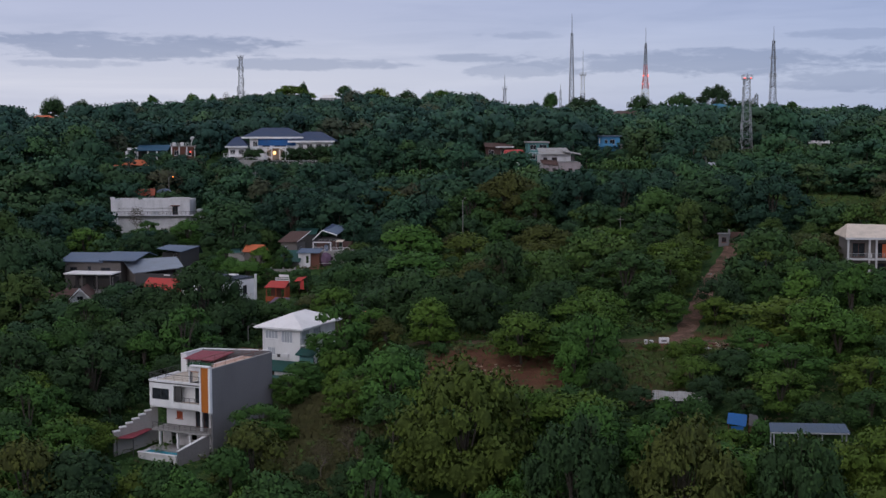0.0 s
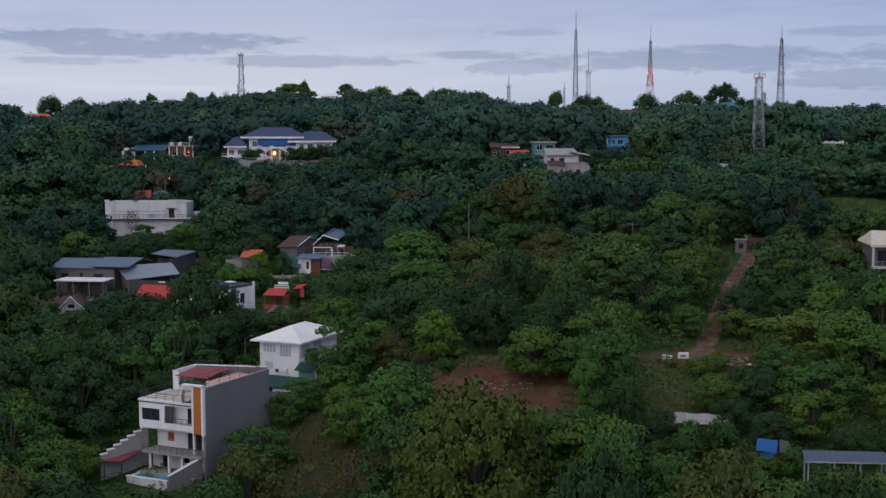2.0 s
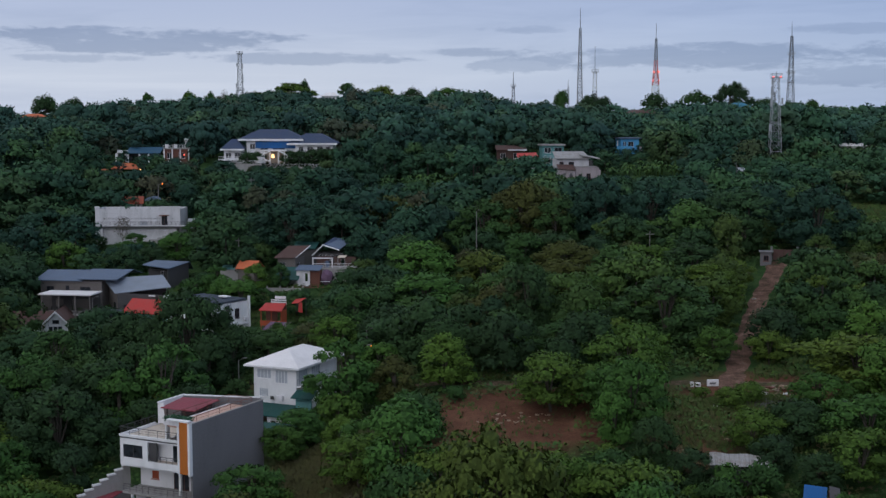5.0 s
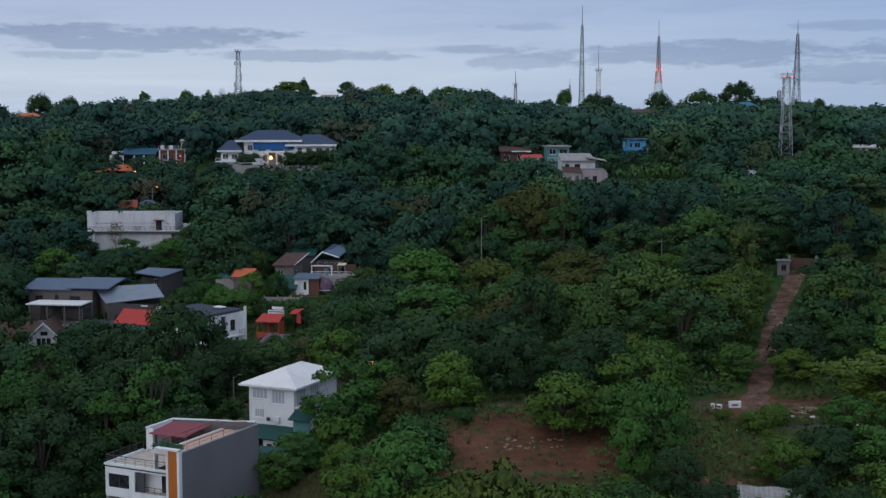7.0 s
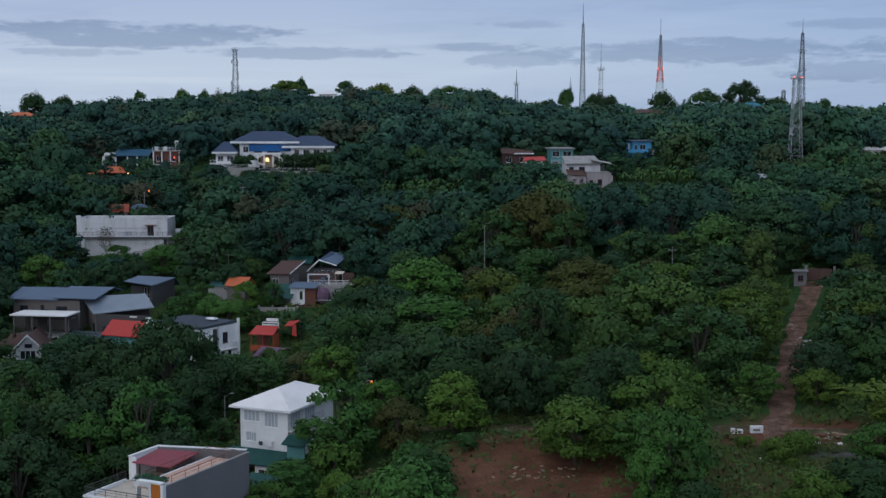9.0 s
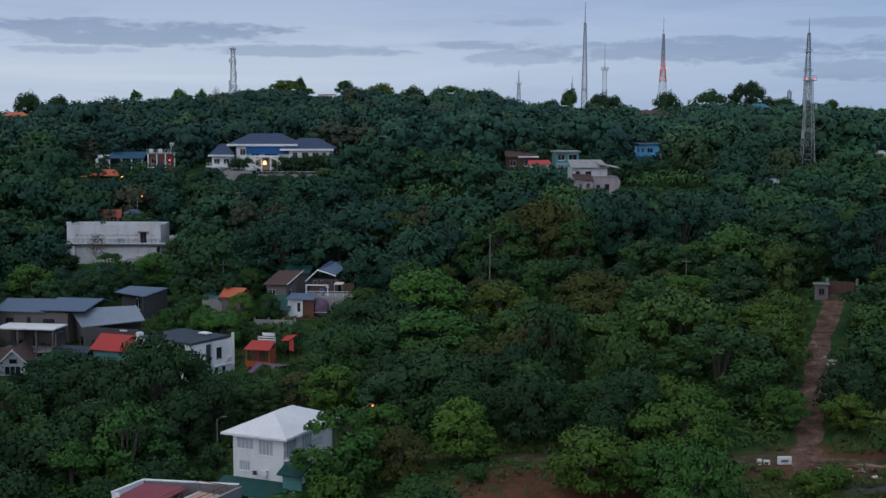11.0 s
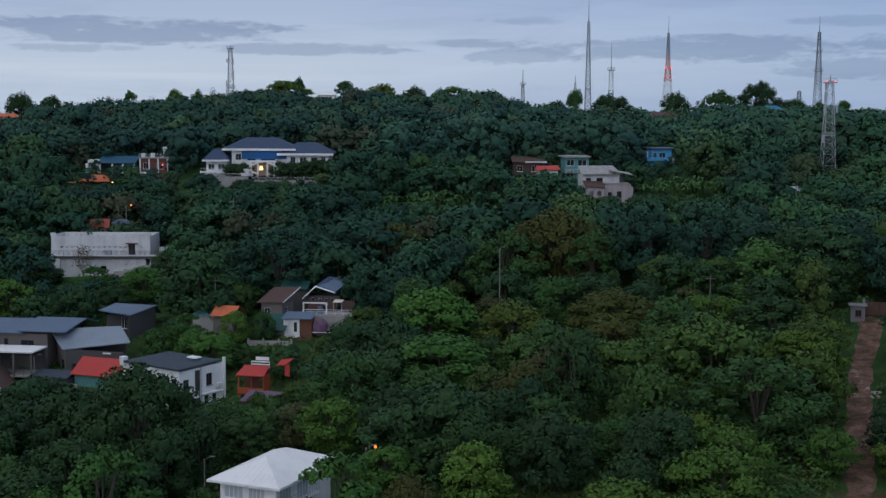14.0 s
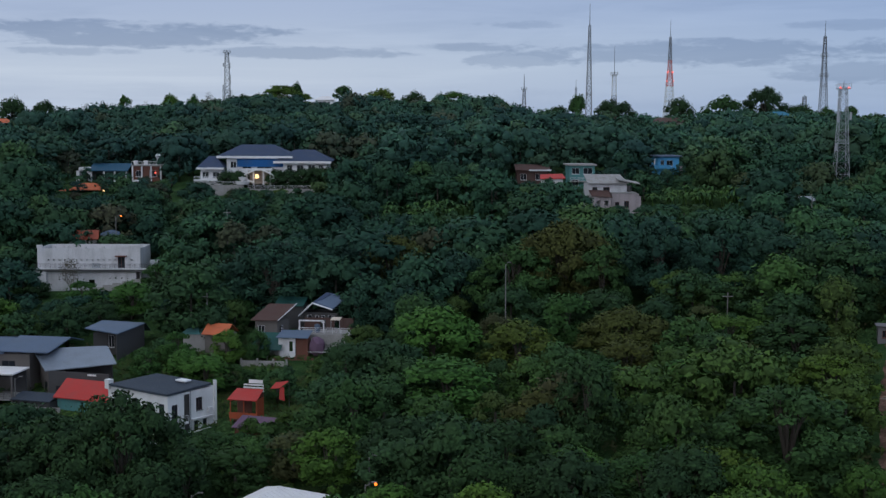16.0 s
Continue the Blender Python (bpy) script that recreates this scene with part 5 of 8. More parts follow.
# ---- villa with navy roofs, and its neighbours ----
def villa():
    ob = thing("villa", pose(-55.6, 427.5, 0, 0, 0, 0), "white villa with navy blue hipped roofs and a terrace", "villa")
    part("main_roof", hip_roof(bmesh.new(), -9.8, 10.2, -1.2, 12.5, 36.9, 2.9, 5.6, 0.3), NAVY_ROOF, ob, "navy blue hipped roof")
    part("fascia", boxes((-9.9, 10.3, -1.35, -1.22, 36.3, 36.88)), WHITE, ob, "white fascia")
    walls(ob, -7.4, 8.8, 0, 11.0, 29.5, 36.5, WHITE, 0.25, front=[(4.2, 6.6, 4.0, 6.0), (8.0, 12.0, 4.0, 6.2), (1.0, 2.6, 4.2, 5.9)])
    part("blue_band", boxes((-4.6, 8.0, -0.6, -0.1, 34.0, 36.1)), BLUE_PAINT, ob, "bright blue sunscreen under the eaves")
    part("portico_roof", boxes((-1.8, 5.4, -5.0, -0.62, 33.2, 33.6)), WHITE, ob)
    for s in (-1, 1):
        bm = bmesh.new()
        pts = [Vector((1.8 + s * (1.2 + 2.8 * math.sin(k * math.pi / 10)), -5.0, 30.0 + 3.2 * k / 10)) for k in range(11)]
        for a, b in zip(pts, pts[1:]):
            beam(bm, a, b, 0.22, 5)
        part("curved_stair", bm, WHITE, ob, "white curved stair balustrade")
    for x in (-1.4, 0.4, 3.0, 4.8):
        part("column", beam(bmesh.new(), (x, -4.7, 29.4), (x, -4.7, 33.18), 0.22, 8), WHITE, ob)
    part("portico_lamp", beam(bmesh.new(), (1.4, -5.4, 31.2), (1.4, -5.4, 32.2), 0.5, 10, 0.4), WARM_LIT, ob, "warm glowing lantern")
    part("portico_back", boxes((-1.6, 5.2, -1.2, -0.62, 29.4, 33.18)), BEIGE, ob)
    wing = thing("villa_wing", pose(-42.6, 426.5, 0, 0, 0, 0), "white villa wing with a navy blue hipped roof", "villa")
    part("roof", hip_roof(bmesh.new(), -7.6, 7.6, -1.2, 12.0, 35.6, 2.9, 5.0, 0.3), NAVY_ROOF, wing, "navy blue hipped roof")
    part("fascia", boxes((-7.7, 7.7, -1.35, -1.22, 35.0, 35.58)), WHITE, wing, "white fascia")
    walls(wing, -5.2, 6.4, 0, 10.6, 28.5, 35.2, WHITE, 0.25, front=[(1.0, 2.4, 4.5, 6.0), (3.6, 5.4, 4.5, 6.0), (6.6, 8.4, 4.5, 6.0), (9.4, 10.6, 4.5, 6.0)])
    side = thing("villa_wing", pose(-66.8, 424.5, 0, 0, 0, 0), "small white pavilion with a navy blue roof", "villa")
    part("roof", hip_roof(bmesh.new(), -3.6, 3.6, -0.8, 8.0, 33.9, 2.9, 2.6, 0.2), NAVY_ROOF, side, "navy blue hipped roof")
    part("fascia", boxes((-3.7, 3.7, -0.95, -0.82, 33.4, 33.9)), WHITE, side)
    walls(side, -2.8, 2.8, 0.6, 7.0, 27.5, 33.5, WHITE_OLD, 0.2, front=[(0.5, 2.2, 3.6, 5.2), (3.2, 5.0, 3.6, 5.2)])
    flat(side, "balcony", -4.2, 2.6, -1.6, 0.58, 30.4, 30.7, WHITE)
    railing(side, [(-4.1, -1.5, 30.7), (2.5, -1.5, 30.7)], 0.9, 1.3, WHITE)
    ter = thing("terrace_wall", pose(-52, 420.5, 0, 0, 0, 0), "long pale garden terrace wall with a balustrade", "terrace wall")
    part("wall", boxes((-18.5, -5.5, 0, 0.4, 26.0, 29.5)), CONCRETE, ter)
    part("wall", boxes((-4.5, 13.0, 0, 0.4, 24.5, 28.5)), CONCRETE, ter)
    railing(ter, [(-18.4, 0.2, 29.5), (-5.6, 0.2, 29.5)], 0.8, 1.8, WHITE_OLD)
    railing(ter, [(-4.4, 0.2, 28.5), (12.9, 0.2, 28.5)], 0.8, 1.8, WHITE_OLD)
    fountain = thing("garden_ornament", pose(-58.0, 421.8, 29.6), "white tiered garden ornament on the terrace", "ornament")
    part("basin", beam(bmesh.new(), (0, 0, 0), (0, 0, 0.8), 1.6, 14, 1.9), WHITE, fountain)
    part("tier", beam(bmesh.new(), (0, 0, 0.8), (0, 0, 1.9), 0.5, 10, 1.1), WHITE, fountain)


villa()


def upper_houses():
    ob = thing("house", pose(-102.0, 430, 0, 0, 0, 4), "low house with an orange tiled roof", "house", "houses on the hillside")
    part("roof", hip_roof(bmesh.new(), -3.8, 5.2, -0.8, 7.0, 27.6, 1.7, 2.6), ORANGE_ROOF, ob, "orange tiled roof")
    part("lower_roof", hip_roof(bmesh.new(), -8.0, -3.9, -0.6, 5.4, 26.4, 1.3, 1.6), ORANGE_ROOF, ob, "orange tiled roof")
    part("wall", boxes((-7.4, 4.6, 0, 6.2, 22.0, 26.3)), WHITE_OLD, ob)
    part("yard_lamp", beam(bmesh.new(), (5.4, -0.4, 27.2), (5.4, -0.4, 27.6), 0.18, 8), WARM_LIT, ob)
    two = thing("house", pose(-98.0, 445, 0, 0, 0, 0), "dark house with a blue roof on white columns", "house", "houses on the hillside")
    sheet(two, [(-6.5, -1.0, 32.2), (4.6, -1.0, 32.2), (4.6, 5.0, 34.0), (-6.5, 5.0, 34.0)], 0.2, DEEP_BLUE, "deep blue sheet roof", 12)
    part("wall", pierced(bmesh.new(), (-6.0, 1.5, 27.0), (1, 0), 10.2, 5.2, 0.2, [(1.0, 2.6, 2.2, 4.2), (5.0, 8.6, 1.8, 4.2)]), DARK_WALL, two)
    for x in (-6.0, -2.4, 0.6, 3.8):
        part("column", boxes((x, x + 0.4, -0.7, -0.3, 27.0, 32.0)), WHITE, two)
    part("white_bay", boxes((-10.2, -6.2, 0.5, 4.0, 27.0, 29.0), (-10.2, -9.4, 0.5, 4.0, 29.1, 32.0), (-7.2, -6.2, 0.5, 4.0, 29.1, 32.2), (-9.6, -6.2, 0.7, 3.8, 32.2, 33.0)), WHITE_OLD, two)
    tower = thing("house", pose(-88.4, 445, 0, 0, 0, 0), "brick-red house with white columns and a roof deck", "house", "houses on the hillside")
    walls(tower, -3.8, 4.0, 0, 7.0, 27.0, 33.4, BROWN_WOOD, 0.2, front=[(0.8, 2.4, 3.4, 5.2), (4.6, 6.6, 3.4, 5.2)])
    flat(tower, "roof_deck", -4.2, 4.4, -0.6, 7.2, 33.404, 33.7, CONCRETE)
    for x in (-4.0, -1.4, 1.2, 3.9):
        part("column", boxes((x, x + 0.35, -0.5, -0.15, 27.0, 33.4)), WHITE, tower)
    railing(tower, [(-4.1, -0.5, 33.7), (4.3, -0.5, 33.7)], 1.0, 1.0, WHITE_OLD)
    dish = part("satellite_dish", beam(bmesh.new(), (3.0, 0.6, 35.6), (3.5, 0.2, 36.0), 0.3, 14, 1.1), WHITE, tower, "white satellite dish")
    part("dish_pole", beam(bmesh.new(), (2.6, 0.9, 33.7), (3.0, 0.7, 35.7), 0.12, 6), WHITE, dish)
    for x in (-3.4, -0.6):
        part("roof_tank", beam(bmesh.new(), (x, 2, 33.7), (x, 2, 34.9), 0.6, 12), WHITE_OLD, tower)
    part("porch_lamp", beam(bmesh.new(), (2.6, -0.6, 31.4), (2.6, -0.6, 31.8), 0.2, 8), RED_LIT, tower, "red glowing porch lamp")
    car = thing("car", pose(-89.0, 441.5, ground(-89, 441.5) + 0.15, 0, 0, 4), "white car parked before the red house", "car")
    part("body", boxes((-2.1, 2.1, -0.85, 0.85, 0.35, 0.95, 0.12)), WHITE, car)
    part("cabin", boxes((-1.1, 1.2, -0.75, 0.75, 0.955, 1.45, 0.14)), GLASS, car)
    for x in (-1.3, 1.3):
        for y in (-0.87, 0.67):
            part("wheel", beam(bmesh.new(), (x, y, 0.32), (x, y + 0.2, 0.32), 0.32, 12), DARK_METAL, car)


upper_houses()


# ---- houses in the saddle ----
def saddle_houses():
    ob = thing("house", pose(36.4, 388.5, 0, 0, 0, 6), "pinkish grey stepped concrete house with sheet roofs", "house", "houses on the hillside")
    walls(ob, -1.6, 4.2, 0, 6.5, 20.0, 29.4, PINK_WALL, 0.2, front=[(0.8, 1.8, 6.0, 7.4), (3.0, 4.2, 6.0, 7.6), (0.8, 1.8, 2.6, 4.0)], trim=BROWN_WOOD)
    flat(ob, "roof_deck", -1.8, 4.4, -0.2, 6.7, 29.404, 29.65, CONCRETE)
    walls(ob, -6.6, 2.6, 2.4, 8.5, 22.0, 31.6, AGED_WHITE, 0.2, front=[(0.8, 2.0, 7.4, 8.8), (3.4, 5.0, 7.4, 8.8)], trim=BROWN_WOOD)
    sheet(ob, [(-7.2, 1.4, 31.8), (2.8, 1.4, 31.8), (2.4, 8.8, 33.6), (-6.6, 8.8, 33.6)], 0.14, RUST_SHEET, "weathered grey sheet roof", 12)
    sheet(ob, [(0.2, 1.0, 32.6), (5.6, 1.0, 31.6), (5.6, 4.5, 32.0), (0.2, 4.5, 33.0)], 0.12, RUST_SHEET, "pale sloping sheet roof", 8)
    sheet(ob, [(-6.8, -1.6, 29.0), (-1.9, -1.6, 28.6), (-1.9, 2.3, 30.0), (-6.8, 2.3, 30.2)], 0.12, BROWN_ROOF, "rusty lean-to roof", 8)
    part("lean_to_wall", pierced(bmesh.new(), (-6.5, -1.2, 21.0), (1, 0), 4.5, 7.6, 0.2, [(0.8, 1.8, 5.6, 6.8), (2.8, 3.8, 5.6, 6.8)]), PINK_WALL, ob)
    part("water_tank", beam(bmesh.new(), (3.2, 3.0, 29.65), (3.2, 3.0, 31.2), 0.7, 12), DARK_METAL, ob, "black water tank")
    part("parapet", boxes((4.24, 5.6, 0.6, 4.5, 21.0, 28.6), (4.3, 5.2, 0.8, 2.2, 28.62, 29.3)), PINK_WALL, ob)
    gr = thing("house", pose(31.0, 420, 0, 0, 0, 4), "sea green house with a flat grey roof", "house", "houses on the hillside")
    walls(gr, -3.2, 3.4, 0, 7, 26.0, 34.8, SEA_GREEN, 0.2, front=[(0.6, 2.4, 3.6, 5.2), (3.6, 6.0, 6.6, 8.2), (0.6, 2.6, 6.6, 8.2)])
    flat(gr, "roof", -3.7, 3.8, -0.8, 7.4, 34.804, 35.2, CONCRETE)
    part("balcony", boxes((-3.2, 3.4, -1.2, -0.004, 30.6, 30.8)), CONCRETE, gr)
    railing(gr, [(-3.1, -1.1, 30.8), (3.3, -1.1, 30.8)], 0.9, 1.1, WHITE_OLD)
    br = thing("house", pose(18.5, 425, 0, 0, 0, 0), "brick-coloured house with pale roof edges", "house", "houses on the hillside")
    walls(br, -4.2, 4.2, 0, 6, 27.0, 33.4, BROWN_ROOF, 0.2, front=[(1.0, 2.6, 3.8, 5.4), (5.0, 6.8, 3.8, 5.4)])
    sheet(br, [(-4.6, -0.8, 33.5), (4.8, -0.8, 33.3), (4.8, 6.4, 34.6), (-4.6, 6.4, 34.8)], 0.14, BROWN_ROOF, "rusty sheet roof", 10)
    part("roof_edge", boxes((-1.0, 4.9, -0.95, -0.82, 33.2, 33.6)), WHITE_OLD, br)
    red = thing("house", pose(22.8, 414.5, 0, 0, 0, 0), "small house with a bright red roof", "house", "houses on the hillside")
    sheet(red, [(-3.2, -0.6, 31.6), (3.4, -0.6, 31.8), (3.0, 3.6, 32.8), (-2.8, 3.6, 32.6)], 0.12, RED_ROOF, "bright red sheet roof", 9)
    part("wall", boxes((-2.6, 2.8, 0, 3.2, 26.0, 31.5)), WHITE_OLD, red)
    bl = thing("house", pose(56.8, 440, 0, 0, 0, 8), "light blue two-storey house with white trim", "house", "houses on the hillside")
    walls(bl, -2.6, 3.4, 0, 6.5, 29.0, 36.6, SKY_BLUE, 0.2, front=[(0.7, 1.7, 5.0, 6.6), (2.4, 4.2, 5.0, 6.6), (0.8, 2.2, 1.4, 3.0)], bars=1)
    flat(bl, "roof", -3.0, 3.9, -0.8, 6.9, 36.604, 36.95, BLUE_ROOF)
    flat(bl, "balcony", -4.2, 3.4, -1.3, -0.004, 33.2, 33.42, SKY_BLUE)
    part("balcony_wall", boxes((-4.2, 0.6, -1.35, -1.25, 33.424, 34.3), (-4.3, -4.2, -1.25, 2.0, 33.424, 34.3)), SKY_BLUE, bl)
    part("column", boxes((-4.1, -3.85, -1.2, -0.95, 33.424, 36.0)), WHITE, bl)
    part("side_room", boxes((3.45, 4.6, 0.6, 5.0, 29.0, 34.2)), PINK_WALL, bl)
    far = thing("house", pose(100.5, 470, 0, 0, 0, 0), "low house with a pale grey roof among trees", "house", "houses on the hillside")
    sheet(far, [(-3, -0.5, 36.2), (3, -0.5, 36.2), (2.6, 4, 37.4), (-2.6, 4, 37.4)], 0.12, BLUE_ROOF, "", 8)
    part("wall", boxes((-2.6, 2.6, 0, 3.6, 31, 36.1)), WHITE_OLD, far)


saddle_houses()


# ---- apartment house on the slope to the east ----
def slope_house():
    ob = thing("house", pose(72.6, 231.5, 0, 0, 0, -6), "concrete house with open balconies and a beige hipped roof", "house", "houses on the hillside")
    bm = bmesh.new()
    slab(bm, [(-0.7, -1.6, 20.3), (13.0, -1.6, 20.3), (9.0, 3.4, 22.2), (0.4, 3.4, 22.4)], 0.18)
    slab(bm, [(13.0, 9.0, 20.3), (-0.7, 9.0, 20.3), (0.4, 3.43, 22.4), (9.0, 3.43, 22.2)], 0.18)
    slab(bm, [(-0.72, 9.0, 20.3), (-0.72, -1.6, 20.3), (0.38, 3.4, 22.4)], 0.18)
    part("roof", bm, BEIGE_ROOF, ob, "beige hipped sheet roof")
    part("fascia", boxes((-0.75, 13.0, -1.75, -1.63, 19.9, 20.28)), AGED_WHITE, ob)
    for z in (12.9, 16.2):
        flat(ob, "balcony_floor", -0.3, 12.5, -1.3, 0.0, z, z + 0.3, AGED_WHITE)
        railing(ob, [(-0.2, -1.2, z + 0.3), (12.4, -1.2, z + 0.3)], 0.9, 1.5, GALVANISED)
    for x in (-0.3, 3.4, 4.6, 8.0):
        part("pillar", boxes((x, x + 0.32, -1.25, -0.95, 9.0, 20.1)), AGED_WHITE, ob)
    walls(ob, 0, 12.2, 0.004, 8.2, 9.0, 20.1, TAUPE, 0.25, front=[(0.8, 3.0, 7.7, 10.2), (5.2, 7.4, 7.7, 10.2), (0.8, 3.0, 4.4, 6.6), (5.2, 8.0, 4.4, 6.6), (9.0, 11.0, 7.7, 10.2)], trim=BROWN_WOOD)
    part("laundry", boxes(*[(0.8 + i * 0.55, 1.2 + i * 0.55, -1.1, -1.06, 14.3 + 0.2 * (i % 2), 15.1) for i in range(4)]), WHITE, ob, "white laundry on a line")
    part("chair", boxes((3.5, 4.1, -0.7, -0.2, 16.6, 17.4)), WHITE, ob)
    part("door", boxes((6.0, 6.9, -0.06, -0.004, 16.5, 19.0)), ORANGE_ROOF, ob, "orange door curtain")


slope_house()


# ---- gate, shacks and small things by the lane ----
def lane_things():
    # Hut and gate get dark materials in place of the shade under the trees.
    hut = thing("guard_hut", pose(56.6, 260.2, ground(56.6, 260.2), 0, 0, -14), "small concrete guard hut beside the gate", "hut")
    walls(hut, -1.0, 1.0, 0, 2.0, -0.5, 2.4, GREY_WALL, 0.15, front=[(0.6, 1.5, 1.3, 2.3)], trim=BROWN_WOOD)
    flat(hut, "roof", -1.3, 1.3, -0.4, 2.3, 2.404, 2.55, GREY_WALL)
    gate = thing("gate", pose(60.2, 261.6, ground(60.2, 261.6), 0, 0, -14), "closed sheet metal gate between piers, darkened for the trees' shade", "gate")
    for x in (-2.4, 2.2):
        part("pier", boxes((x, x + 0.4, 0, 0.4, -0.5, 2.6)), GREY_WALL, gate)
    for x in (-1.95, 0.05):
        part("leaf", boxes((x, x + 1.95, 0.15, 0.22, 0.1, 2.1)), BROWN_ROOF, gate)
    shack = thing("shack", pose(28.8, 158.6, 0, 0, 0, -7), "shack with a rusted corrugated sheet roof", "shack")
    bm = bmesh.new()
    xs = np.linspace(-2.9, 3.2, 60)
    top = [(x, 6.55 + 0.05 * math.sin(x * 24) - 0.03 * x + 0.06 * math.sin(x * 2.1)) for x in xs]
    for (xa, za), (xb, zb) in zip(top, top[1:]):
        slab(bm, [(xa, -1.6, za - 0.1), (xb, -1.6, zb - 0.1), (xb + 0.2, 1.6, zb + 0.45), (xa + 0.2, 1.6, za + 0.45)], 0.03)
    part("roof", bm, RUST_SHEET, shack, "rusted corrugated sheet roof")
    part("wall", boxes((-2.6, 2.8, -1.2, 1.2, 2.0, 6.35)), DARK_WALL, shack)
    part("roof_tyre", boxes((1.6, 2.2, -0.6, 0.0, 6.72, 6.9)), CONCRETE, shack)
    tarp = thing("shelter", pose(34.6, 149.2, 0, 0, 0, -10), "shelter hung with a bright blue tarpaulin", "shelter")
    part("tarpaulin", slab(bmesh.new(), [(-1.4, -0.8, 5.6), (0.8, -0.8, 5.3), (1.0, 0.5, 6.4), (-1.2, 0.5, 6.6)], 0.05), BLUE_PAINT, tarp, "bright blue tarpaulin")
    part("side_tarpaulin", boxes((-0.9, 0.5, -0.86, -0.81, 4.7, 5.3)), BLUE_PAINT, tarp)
    part("dark_roof", slab(bmesh.new(), [(1.1, -0.9, 5.5), (2.2, -0.9, 5.3), (2.2, 0.7, 6.3), (1.2, 0.7, 6.5)], 0.06), DARK_WALL, tarp)
    for x in (-1.2, 1.1, 3.0):
        part("post", boxes((x, x + 0.1, 0.3, 0.4, 2.0, 6.1)), BROWN_WOOD, tarp)
    part("back_wall", boxes((1.2, 3.1, 0.3, 0.5, 2.0, 5.0)), BROWN_WOOD, tarp)
    shed = thing("open_shed", pose(40.3, 140, 0, 0, 0, -5), "open shed with a blue-grey sheet roof on posts", "shed")
    sheet(shed, [(-4.3, -0.2, 6.6), (4.3, -0.2, 6.6), (4.3, 2.6, 7.0), (-4.0, 2.6, 7.0)], 0.1, SHED_ROOF, "dark blue-grey sheet roof", 14)
    for x in (-3.9, -1.3, 1.3, 3.9):
        part("post", boxes((x, x + 0.14, 0.1, 0.24, 1.5, 6.5)), GALVANISED, shed)
        part("post", boxes((x, x + 0.14, 2.2, 2.34, 1.5, 6.8)), GALVANISED, shed)
    part("eaves_beam", boxes((-4.2, 4.2, -0.28, -0.22, 6.42, 6.58)), GALVANISED, shed)
    for i, (x, y, w, h) in enumerate(((30.4, 192.0, 0.5, 0.65), (31.2, 192.0, 0.7, 0.5), (33.1, 191.9, 1.5, 0.85), (36.1, 189.2, 0.6, 0.5))):
        s = thing("barrier_block", pose(x, y, ground(x, y), 0, 0, -6 + i * 4), "white painted barrier block beside the lane", "barrier", "barrier blocks by the lane")
        part("block", boxes((-w / 2, w / 2, -0.2, 0.2, 0, h, 0.04)), WHITE_OLD, s)
        part("dark_mark", boxes((-w * 0.3, w * 0.25, -0.21, -0.204, h * 0.3, h * 0.62)), GREY_WALL, s)
    rng = random.Random(4)

    def scatter_heap(x, y, n, rx, ry, size, mats, name, label, piece="slab", long=1.0):
        heap = thing(name, pose(x, y, ground(x, y)), label, "rubble")
        for i in range(n):
            a, r, s = rng.uniform(0, 6.3), math.sqrt(rng.random()), size * rng.uniform(0.5, 1.3)
            px, py = rx * r * math.cos(a), ry * r * math.sin(a)
            bm = boxes((-s * long, s * long, -s * 0.7, s * 0.7, -s * 0.3, s * 0.35, s * 0.12))
            bmesh.ops.transform(bm, matrix=pose(px, py, ground(x + px, y + py) - ground(x, y) + 0.05, rng.uniform(-18, 18), rng.uniform(-18, 18), rng.uniform(0, 180)), verts=bm.verts)
            part(piece, bm, mats[i % len(mats)], heap)

    scatter_heap(37.6, 187.8, 9, 1.6, 1.0, 0.35, (WHITE_OLD, WHITE_OLD, CONCRETE), "rubble_heap", "heap of white rubble and broken slabs")
    scatter_heap(42.2, 186.9, 10, 2.6, 0.4, 0.36, (WHITE_OLD, STONE), "kerb_slabs", "row of broken pale kerb slabs beside the asphalt")
    scatter_heap(46.6, 183.2, 8, 1.8, 0.6, 0.36, (WHITE_OLD, CONCRETE), "rubble_heap", "loose white concrete lumps beside the track")
    scatter_heap(40.6, 189.6, 16, 2.8, 1.0, 0.3, (STONE, BROWN_WOOD, BEIGE), "plank_heap", "scatter of old planks and boards on bare soil", "plank", 2.6)
    scatter_heap(6.5, 181.5, 46, 5.0, 2.4, 0.19, (STONE, STONE, ROAD), "rubble_patch", "pale rubble scattered over cleared red soil", "stone")
    scatter_heap(29.3, 175.0, 44, 1.8, 5.5, 0.2, (STONE, ROAD, STONE), "rubble_patch", "pale stones on a bare soil track", "stone")
    scatter_heap(26.2, 166.5, 40, 2.2, 3.6, 0.2, (STONE, ROAD, BROWN_WOOD), "rubble_patch", "heap of reddish soil and broken stone", "stone")
    scatter_heap(31.0, 183.6, 14, 1.0, 0.8, 0.22, (STONE, WHITE_OLD), "rubble_heap", "low heap of broken stone in the grass", "stone")
    scatter_heap(48.6, 233.0, 22, 2.0, 9.0, 0.3, (STONE, CONCRETE), "broken_paving", "broken concrete lumps lying along the lane", "lump")
    sign = thing("sign_post", pose(44.2, 203, ground(44.2, 203)), "yellow marker post with a small plate", "sign")
    part("post", boxes((-0.06, 0.06, -0.06, 0.06, 0, 2.4)), ORANGE_ROOF, sign)
    part("plate", boxes((-0.06, 0.6, -0.1, -0.064, 2.0, 2.4)), BEIGE, sign)
